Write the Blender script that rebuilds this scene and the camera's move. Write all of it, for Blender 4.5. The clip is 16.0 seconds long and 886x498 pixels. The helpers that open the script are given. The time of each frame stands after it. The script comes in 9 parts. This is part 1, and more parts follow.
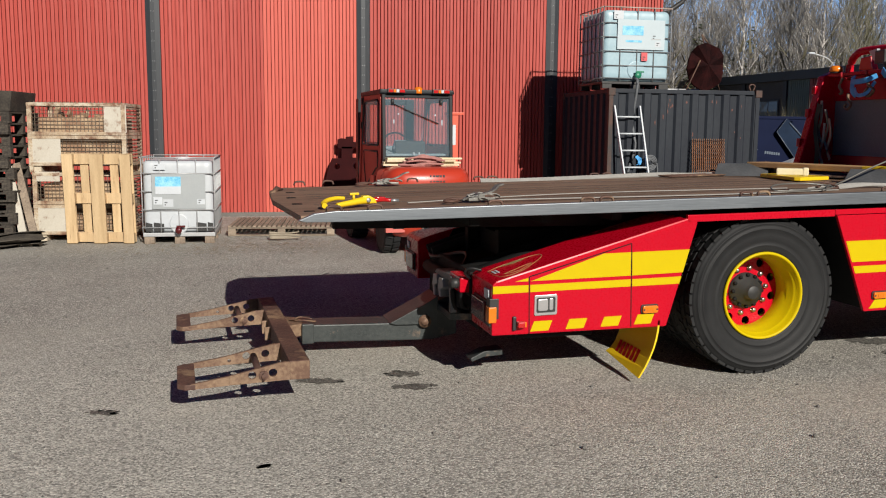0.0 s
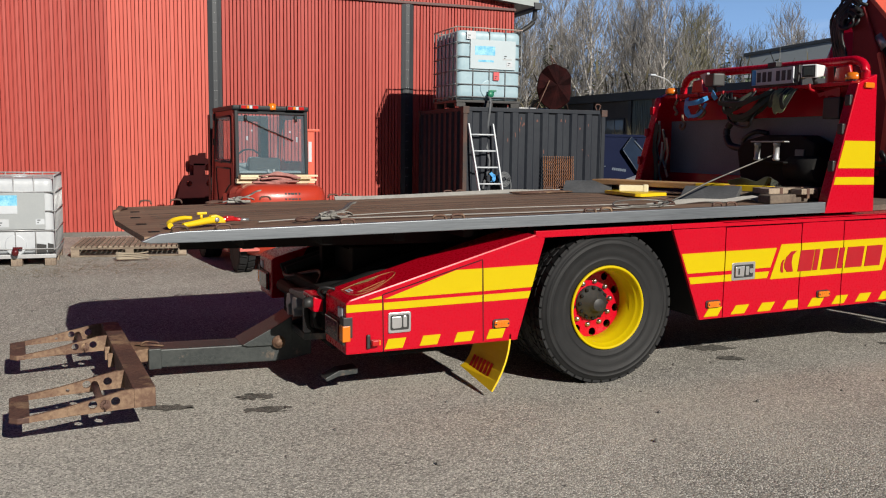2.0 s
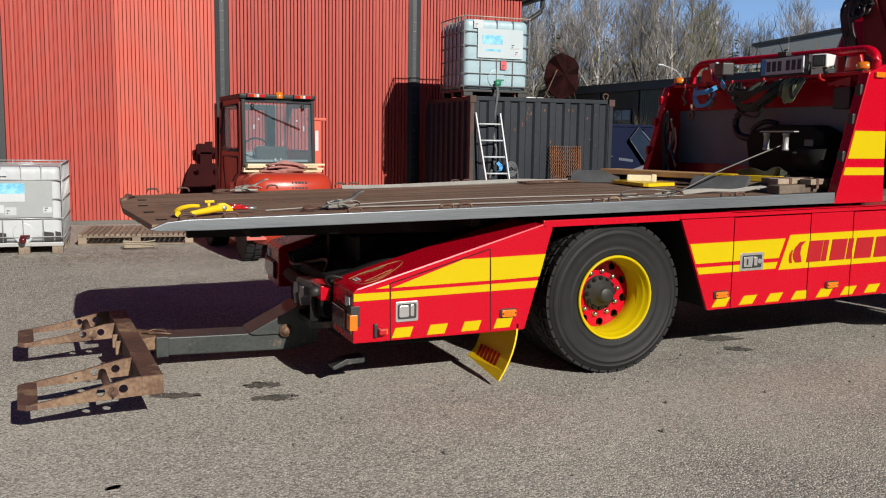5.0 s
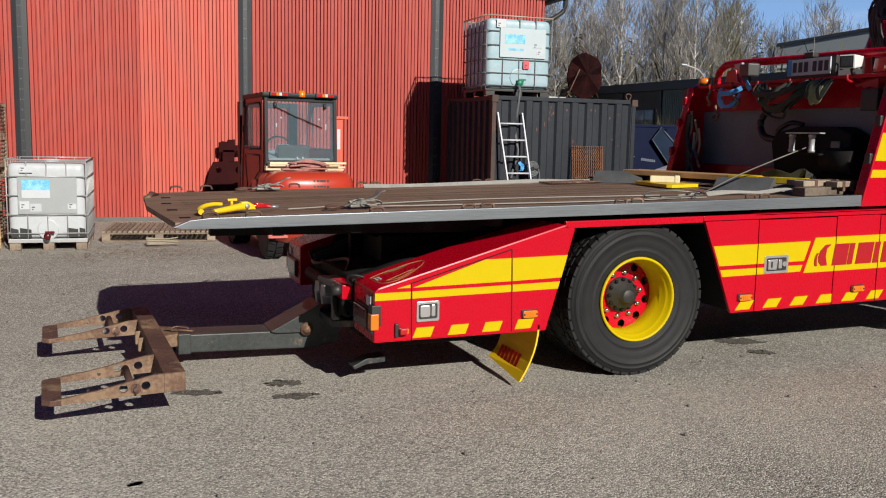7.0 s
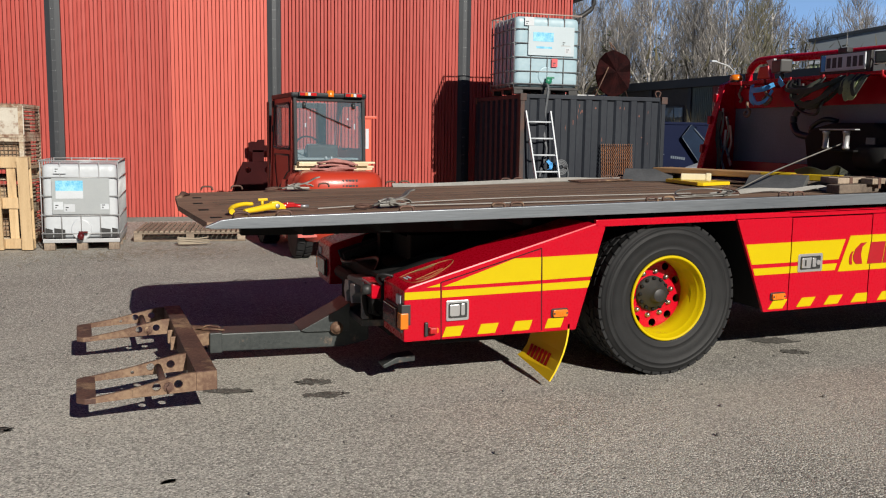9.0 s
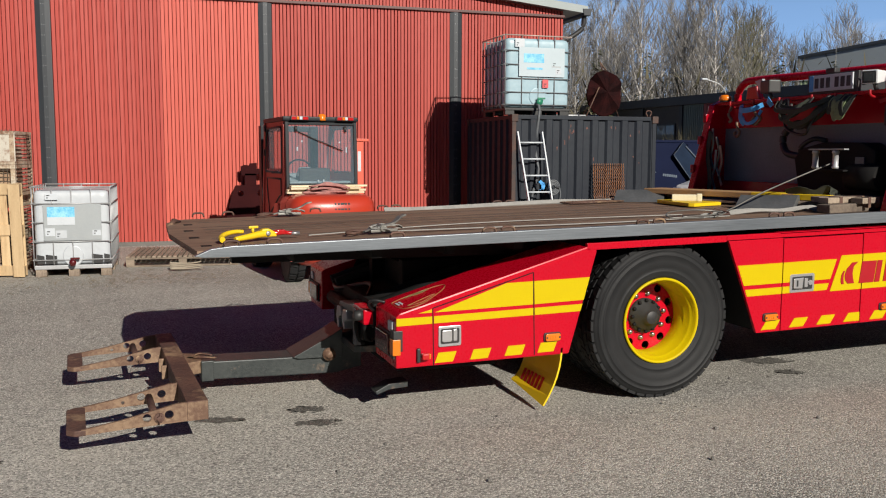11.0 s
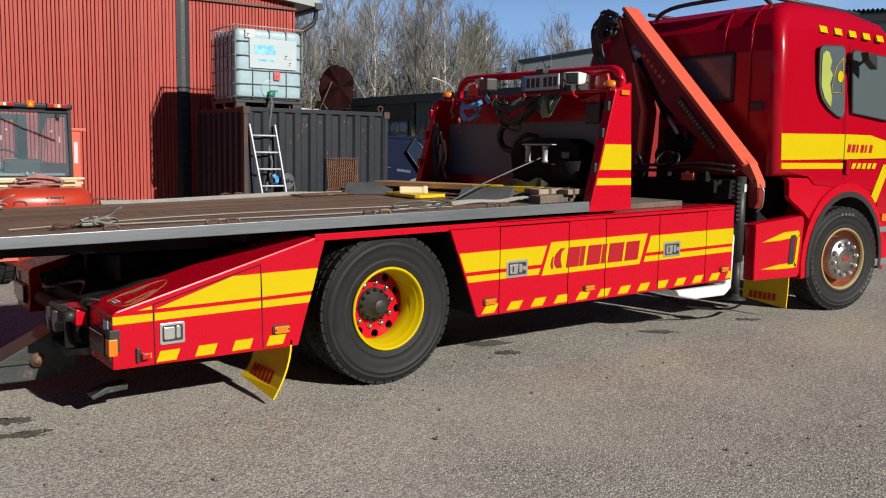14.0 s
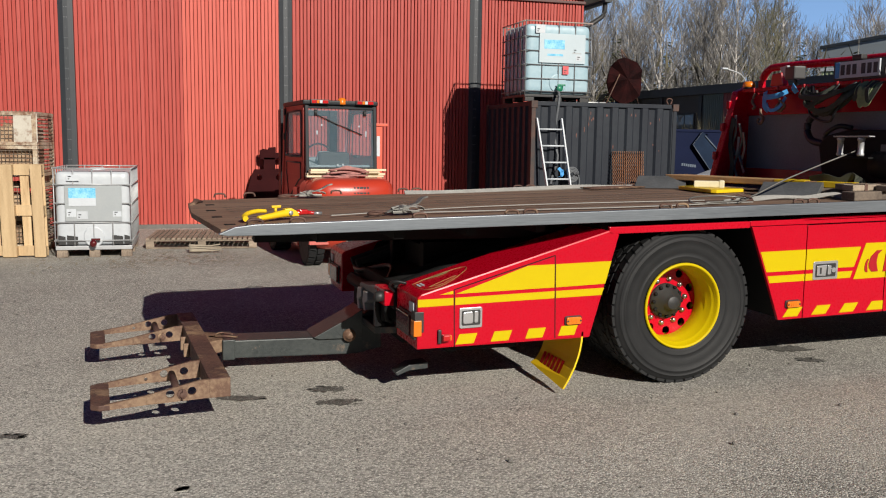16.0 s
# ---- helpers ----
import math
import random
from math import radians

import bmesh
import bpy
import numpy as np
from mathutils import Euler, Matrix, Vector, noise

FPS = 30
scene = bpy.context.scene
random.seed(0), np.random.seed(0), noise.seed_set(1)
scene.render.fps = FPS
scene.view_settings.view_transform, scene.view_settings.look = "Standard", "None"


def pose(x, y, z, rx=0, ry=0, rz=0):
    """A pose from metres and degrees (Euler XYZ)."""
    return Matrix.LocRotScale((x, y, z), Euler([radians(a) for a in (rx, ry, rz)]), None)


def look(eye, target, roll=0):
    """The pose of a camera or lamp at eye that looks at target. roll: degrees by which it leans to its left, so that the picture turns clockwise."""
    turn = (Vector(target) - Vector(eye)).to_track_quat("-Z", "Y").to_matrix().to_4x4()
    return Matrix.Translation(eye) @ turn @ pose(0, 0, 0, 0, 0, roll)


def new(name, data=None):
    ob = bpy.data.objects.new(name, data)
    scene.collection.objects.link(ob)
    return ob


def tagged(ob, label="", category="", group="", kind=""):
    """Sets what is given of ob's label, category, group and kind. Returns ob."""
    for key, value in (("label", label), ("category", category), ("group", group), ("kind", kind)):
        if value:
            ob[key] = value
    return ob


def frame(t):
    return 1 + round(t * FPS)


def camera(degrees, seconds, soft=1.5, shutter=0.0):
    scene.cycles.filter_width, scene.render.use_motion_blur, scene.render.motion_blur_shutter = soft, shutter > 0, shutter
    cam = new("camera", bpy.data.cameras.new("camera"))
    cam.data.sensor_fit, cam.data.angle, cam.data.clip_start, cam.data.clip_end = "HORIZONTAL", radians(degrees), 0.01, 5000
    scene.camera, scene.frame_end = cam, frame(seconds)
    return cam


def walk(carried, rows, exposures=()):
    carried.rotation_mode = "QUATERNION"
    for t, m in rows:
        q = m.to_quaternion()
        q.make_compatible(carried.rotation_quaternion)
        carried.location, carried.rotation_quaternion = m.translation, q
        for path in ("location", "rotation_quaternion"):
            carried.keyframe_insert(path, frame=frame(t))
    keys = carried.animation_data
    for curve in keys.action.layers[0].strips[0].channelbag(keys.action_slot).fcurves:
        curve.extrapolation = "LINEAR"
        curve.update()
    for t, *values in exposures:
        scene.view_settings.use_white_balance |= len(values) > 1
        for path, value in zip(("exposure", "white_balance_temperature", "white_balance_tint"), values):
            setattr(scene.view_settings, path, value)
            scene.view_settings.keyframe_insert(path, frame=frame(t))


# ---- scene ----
cam = camera(53.1, 16.0, soft=1.1)
PATH = [
    (0, (-3.277, -4.842, 1.542), (-2.804, -2.917, 1.276), 0.5),
    (0.5, (-3.248, -4.854, 1.558), (-2.684, -2.952, 1.306), 0.5),
    (1, (-3.223, -4.854, 1.559), (-2.564, -2.98, 1.322), 0.5),
    (1.5, (-3.226, -4.856, 1.556), (-2.494, -3.008, 1.328), 0.6),
    (2, (-3.229, -4.856, 1.555), (-2.459, -3.024, 1.328), 0.7),
    (2.5, (-3.23, -4.852, 1.556), (-2.449, -3.025, 1.323), 0.9),
    (3, (-3.23, -4.851, 1.553), (-2.451, -3.025, 1.314), 0.9),
    (5.5, (-3.238, -4.842, 1.549), (-2.488, -3.005, 1.298), 1.0),
    (6, (-3.247, -4.843, 1.552), (-2.505, -3.003, 1.3), 1.2),
    (6.5, (-3.245, -4.839, 1.556), (-2.516, -2.994, 1.304), 1.3),
    (7, (-3.239, -4.829, 1.554), (-2.524, -2.978, 1.301), 1.2),
    (7.5, (-3.239, -4.827, 1.556), (-2.539, -2.97, 1.3), 1.2),
    (8, (-3.239, -4.827, 1.553), (-2.561, -2.963, 1.294), 1.0),
    (8.5, (-3.249, -4.824, 1.549), (-2.592, -2.953, 1.287), 0.9),
    (11, (-3.225, -4.815, 1.591), (-2.556, -2.942, 1.377), 0.2),
    (11.5, (-3.234, -4.814, 1.579), (-2.499, -2.967, 1.361), 0.4),
    (12, (-3.221, -4.829, 1.574), (-2.387, -3.025, 1.35), 0.4),
    (12.5, (-3.184, -4.845, 1.573), (-2.219, -3.108, 1.347), 0.6),
    (13, (-3.163, -4.85, 1.57), (-2.071, -3.189, 1.346), 0.7),
    (13.5, (-3.157, -4.845, 1.567), (-1.98, -3.242, 1.348), 0.8),
    (14, (-3.152, -4.843, 1.562), (-1.972, -3.243, 1.344), 0.9),
    (14.5, (-3.162, -4.836, 1.56), (-2.067, -3.177, 1.34), 1.0),
    (15, (-3.211, -4.812, 1.556), (-2.266, -3.064, 1.33), 1.0),
    (15.5, (-3.249, -4.803, 1.55), (-2.474, -2.974, 1.318), 0.9),
    (16, (-3.264, -4.805, 1.55), (-2.628, -2.924, 1.31), 0.8),
]
walk(cam, [(t, look(eye, aim, roll)) for t, eye, aim, roll in PATH])

# ---- light ----
SUN_TRAVEL = Vector((-0.32, 1.97, -1.0))
SUN_ELEV = math.atan2(1.0, math.hypot(0.32, 1.97))
world = bpy.data.worlds.new("sky")
scene.world = world
world.use_nodes = True
_n, _l = world.node_tree.nodes, world.node_tree.links
_sky = _n.new("ShaderNodeTexSky")
_sky.sky_type, _sky.sun_disc = "NISHITA", False
_sky.sun_elevation, _sky.sun_rotation = SUN_ELEV, math.atan2(0.32, -1.97)
_sky.air_density, _sky.dust_density, _sky.ozone_density = 1.0, 0.2, 2.0
_tc = _n.new("ShaderNodeTexCoord")
_map = _n.new("ShaderNodeMapping")
_map.inputs["Scale"].default_value = (1.0, 1.0, 4.5)
_l.new(_tc.outputs["Generated"], _map.inputs["Vector"])
_cl = _n.new("ShaderNodeTexNoise")
_cl.inputs["Scale"].default_value, _cl.inputs["Detail"].default_value, _cl.inputs["Roughness"].default_value = 2.3, 7.0, 0.6
_l.new(_map.outputs["Vector"], _cl.inputs["Vector"])
_cr = _n.new("ShaderNodeMapRange")
_cr.inputs["From Min"].default_value, _cr.inputs["From Max"].default_value = 0.40, 0.72
_l.new(_cl.outputs["Fac"], _cr.inputs["Value"])
# pale haze and thin cloud lie low over the whole horizon, clear deep blue above
_haze = _n.new("ShaderNodeMixRGB")
_haze.inputs["Color1"].default_value, _haze.inputs["Color2"].default_value = (7.6, 13.4, 23.5, 1), (18.0, 22.0, 27.5, 1)
_l.new(_cr.outputs[0], _haze.inputs["Fac"])
_deep = _n.new("ShaderNodeMixRGB")
_deep.blend_type = "MULTIPLY"
_deep.inputs["Fac"].default_value = 1.0
_deep.inputs["Color2"].default_value = (0.045, 0.245, 0.71, 1)
_l.new(_sky.outputs["Color"], _deep.inputs["Color1"])
_sep = _n.new("ShaderNodeSeparateXYZ")
_l.new(_tc.outputs["Generated"], _sep.inputs[0])
_low = _n.new("ShaderNodeMapRange")
_low.interpolation_type = "SMOOTHSTEP"
_low.inputs["From Min"].default_value, _low.inputs["From Max"].default_value = 0.12, 0.30
_low.inputs["To Min"].default_value, _low.inputs["To Max"].default_value = 1.0, 0.0
_l.new(_sep.outputs["Z"], _low.inputs["Value"])
_mx = _n.new("ShaderNodeMixRGB")
_l.new(_low.outputs[0], _mx.inputs["Fac"])
_l.new(_deep.outputs["Color"], _mx.inputs["Color1"])
_l.new(_haze.outputs["Color"], _mx.inputs["Color2"])
_bg = _n["Background"]
_bg.inputs["Strength"].default_value = 0.031
_l.new(_mx.outputs["Color"], _bg.inputs["Color"])
sun = new("sun", bpy.data.lights.new("sun", "SUN"))
sun.data.energy, sun.data.angle, sun.data.color = 5.25, radians(0.5), (1.0, 0.94, 0.84)
sun.matrix_world = look((0, -20, 20), Vector((0, -20, 20)) + SUN_TRAVEL)
scene.view_settings.exposure = 0.08


# ---- materials ----
def mat(name, c1, c2=None, rough=0.6, metal=0.0, scale=6.0, fine=60.0, amount=0.5, bump=0.0, bump_scale=80.0,
        coat=0.0, stain=None, stain_amount=0.0, stain_scale=2.5, rand=0.0, spec=0.5, streak=1.0, rough_var=0.12):
    """Paint, metal, wood or stone: a colour that drifts at two scales, with stains and a fine relief."""
    m = bpy.data.materials.new(name)
    m.use_nodes = True
    n, l = m.node_tree.nodes, m.node_tree.links
    b = n["Principled BSDF"]
    tc = n.new("ShaderNodeTexCoord")
    mp = n.new("ShaderNodeMapping")
    mp.inputs["Scale"].default_value = (1, 1, streak) if not isinstance(streak, tuple) else streak
    l.new(tc.outputs["Object"], mp.inputs["Vector"])
    big = n.new("ShaderNodeTexNoise")
    big.inputs["Scale"].default_value, big.inputs["Detail"].default_value = scale, 5
    small = n.new("ShaderNodeTexNoise")
    small.inputs["Scale"].default_value, small.inputs["Detail"].default_value = fine, 4
    for t in (big, small):
        l.new(mp.outputs["Vector"], t.inputs["Vector"])
    add = n.new("ShaderNodeMath")
    add.operation = "MULTIPLY_ADD"
    add.inputs[1].default_value = 0.6
    half = n.new("ShaderNodeMath")
    half.operation = "MULTIPLY"
    half.inputs[1].default_value = 0.4
    l.new(small.outputs["Fac"], half.inputs[0])
    l.new(big.outputs["Fac"], add.inputs[0])
    l.new(half.outputs[0], add.inputs[2])
    ramp = n.new("ShaderNodeMapRange")
    ramp.inputs["From Min"].default_value, ramp.inputs["From Max"].default_value = 0.5 - 0.3 * (1.2 - amount), 0.5 + 0.3 * (1.2 - amount)
    l.new(add.outputs[0], ramp.inputs["Value"])
    mix = n.new("ShaderNodeMixRGB")
    c2 = c2 or tuple(0.8 * c for c in c1)
    mix.inputs["Color1"].default_value, mix.inputs["Color2"].default_value = (*c1, 1), (*c2, 1)
    l.new(ramp.outputs[0], mix.inputs["Fac"])
    out = mix.outputs["Color"]
    if rand:
        oi = n.new("ShaderNodeObjectInfo")
        hv = n.new("ShaderNodeHueSaturation")
        mr = n.new("ShaderNodeMapRange")
        mr.inputs["To Min"].default_value, mr.inputs["To Max"].default_value = 1 - rand, 1 + rand
        l.new(oi.outputs["Random"], mr.inputs["Value"])
        l.new(mr.outputs[0], hv.inputs["Value"])
        l.new(out, hv.inputs["Color"])
        out = hv.outputs["Color"]
    if stain:
        st = n.new("ShaderNodeTexNoise")
        st.inputs["Scale"].default_value, st.inputs["Detail"].default_value, st.inputs["Roughness"].default_value = stain_scale, 8, 0.7
        l.new(mp.outputs["Vector"], st.inputs["Vector"])
        sr = n.new("ShaderNodeMapRange")
        sr.inputs["From Min"].default_value, sr.inputs["From Max"].default_value = 0.68 - 0.3 * stain_amount, 0.8 - 0.3 * stain_amount
        l.new(st.outputs["Fac"], sr.inputs["Value"])
        sm = n.new("ShaderNodeMixRGB")
        sm.inputs["Color2"].default_value = (*stain, 1)
        l.new(sr.outputs[0], sm.inputs["Fac"])
        l.new(out, sm.inputs["Color1"])
        out = sm.outputs["Color"]
    l.new(out, b.inputs["Base Color"])
    rr = n.new("ShaderNodeMapRange")
    rr.inputs["To Min"].default_value, rr.inputs["To Max"].default_value = max(0.02, rough - rough_var), min(1, rough + rough_var)
    l.new(small.outputs["Fac"], rr.inputs["Value"])
    l.new(rr.outputs[0], b.inputs["Roughness"])
    b.inputs["Metallic"].default_value = metal
    b.inputs["Specular IOR Level"].default_value = spec
    b.inputs["Coat Weight"].default_value = coat
    b.inputs["Coat Roughness"].default_value = 0.06
    if bump:
        bn = n.new("ShaderNodeTexNoise")
        bn.inputs["Scale"].default_value, bn.inputs["Detail"].default_value = bump_scale, 6
        l.new(mp.outputs["Vector"], bn.inputs["Vector"])
        bp = n.new("ShaderNodeBump")
        bp.inputs["Strength"].default_value, bp.inputs["Distance"].default_value = bump, 0.01
        l.new(bn.outputs["Fac"], bp.inputs["Height"])
        l.new(bp.outputs["Normal"], b.inputs["Normal"])
    return m


def glass(name, tint, rough=0.02, alpha=0.25):
    """Thin pane: mostly clear, with a tint and a sharp gloss."""
    m = bpy.data.materials.new(name)
    m.use_nodes = True
    n, l = m.node_tree.nodes, m.node_tree.links
    b = n["Principled BSDF"]
    b.inputs["Base Color"].default_value = (*tint, 1)
    b.inputs["Roughness"].default_value = rough
    b.inputs["Alpha"].default_value = alpha
    return m


def asphalt_material(name="worn_asphalt", k=1.0, rough=0.88):
    """Stones in binder, worn and dusty; k: how dark the soak makes it."""
    m = bpy.data.materials.new(name)
    m.use_nodes = True
    n, l = m.node_tree.nodes, m.node_tree.links
    b = n["Principled BSDF"]
    tc = n.new("ShaderNodeTexCoord")

    def noise_at(scale, detail=6, rough=0.6, stretch=None):
        t = n.new("ShaderNodeTexNoise")
        t.inputs["Scale"].default_value, t.inputs["Detail"].default_value, t.inputs["Roughness"].default_value = scale, detail, rough
        if stretch:
            mp = n.new("ShaderNodeMapping")
            mp.inputs["Scale"].default_value, mp.inputs["Rotation"].default_value = stretch, (0, 0, 0.25)
            l.new(tc.outputs["Object"], mp.inputs["Vector"])
            l.new(mp.outputs["Vector"], t.inputs["Vector"])
        else:
            l.new(tc.outputs["Object"], t.inputs["Vector"])
        return t.outputs["Fac"]

    def ranged(v, a, z):
        r = n.new("ShaderNodeMapRange")
        r.inputs["From Min"].default_value, r.inputs["From Max"].default_value = a, z
        l.new(v, r.inputs["Value"])
        return r.outputs[0]

    def mixed(f, c1, c2):
        x = n.new("ShaderNodeMixRGB")
        l.new(f, x.inputs["Fac"])
        for s, c in (("Color1", c1), ("Color2", c2)):
            if isinstance(c, tuple):
                x.inputs[s].default_value = (k * c[0], 0.993 * k * c[1], 0.957 * k * c[2], 1)
            else:
                l.new(c, x.inputs[s])
        return x.outputs["Color"]

    vor = n.new("ShaderNodeTexVoronoi")
    vor.inputs["Scale"].default_value = 104
    l.new(tc.outputs["Object"], vor.inputs["Vector"])
    sep = n.new("ShaderNodeSeparateColor")
    l.new(vor.outputs["Color"], sep.inputs["Color"])
    stones = mixed(ranged(sep.outputs[0], 0.0, 1.0), (0.085, 0.082, 0.077), (0.80, 0.765, 0.71))
    bright = mixed(ranged(sep.outputs[1], 0.86, 0.90), stones, (0.96, 0.93, 0.88))
    dark = mixed(ranged(sep.outputs[2], 0.90, 0.93), bright, (0.055, 0.053, 0.05))
    binder = mixed(ranged(vor.outputs["Distance"], 0.30, 0.75), dark, (0.17, 0.162, 0.15))
    worn = mixed(ranged(noise_at(0.7), 0.25, 0.95), binder, mixed(ranged(sep.outputs[1], 0, 1), (0.20, 0.192, 0.18), (0.90, 0.865, 0.81)))
    tracks = mixed(ranged(noise_at(0.9, 4, 0.5, (0.22, 1.6, 1)), 0.45, 1.15), worn, binder)
    dusty = mixed(ranged(noise_at(0.33, 7, 0.72), 0.52, 0.98), tracks, mixed(ranged(sep.outputs[2], 0, 1), (0.26, 0.235, 0.195), (0.70, 0.645, 0.555)))
    # stones turn paler towards low x and low y, broken up by noise
    xyz = n.new("ShaderNodeSeparateXYZ")
    l.new(tc.outputs["Object"], xyz.inputs[0])
    west = n.new("ShaderNodeMath")
    west.operation = "MULTIPLY"
    l.new(ranged(xyz.outputs["X"], 1.5, -3.8), west.inputs[0])
    l.new(ranged(noise_at(0.5, 5, 0.6), 0.15, 0.75), west.inputs[1])
    near = n.new("ShaderNodeMath")
    near.operation = "MULTIPLY"
    l.new(west.outputs[0], near.inputs[0])
    l.new(ranged(xyz.outputs["Y"], 3.0, -0.3), near.inputs[1])
    dusty = mixed(near.outputs[0], dusty, mixed(ranged(sep.outputs[0], 0, 1), (0.22, 0.212, 0.195), (0.98, 0.945, 0.875)))
    pale = mixed(ranged(noise_at(1.9, 6, 0.7), 0.66, 0.80), dusty, (0.60, 0.565, 0.50))
    spots = mixed(ranged(noise_at(3.1, 5, 0.55), 0.72, 0.80), pale, (0.15, 0.145, 0.135))
    l.new(spots, b.inputs["Base Color"])
    b.inputs["Roughness"].default_value = rough
    b.inputs["Specular IOR Level"].default_value = 0.3
    bp = n.new("ShaderNodeBump")
    bp.inputs["Strength"].default_value, bp.inputs["Distance"].default_value = 0.75, 0.006
    inv = n.new("ShaderNodeMath")
    inv.operation = "SUBTRACT"
    inv.inputs[0].default_value = 1.0
    l.new(vor.outputs["Distance"], inv.inputs[1])
    l.new(inv.outputs[0], bp.inputs["Height"])
    l.new(bp.outputs["Normal"], b.inputs["Normal"])
    return m


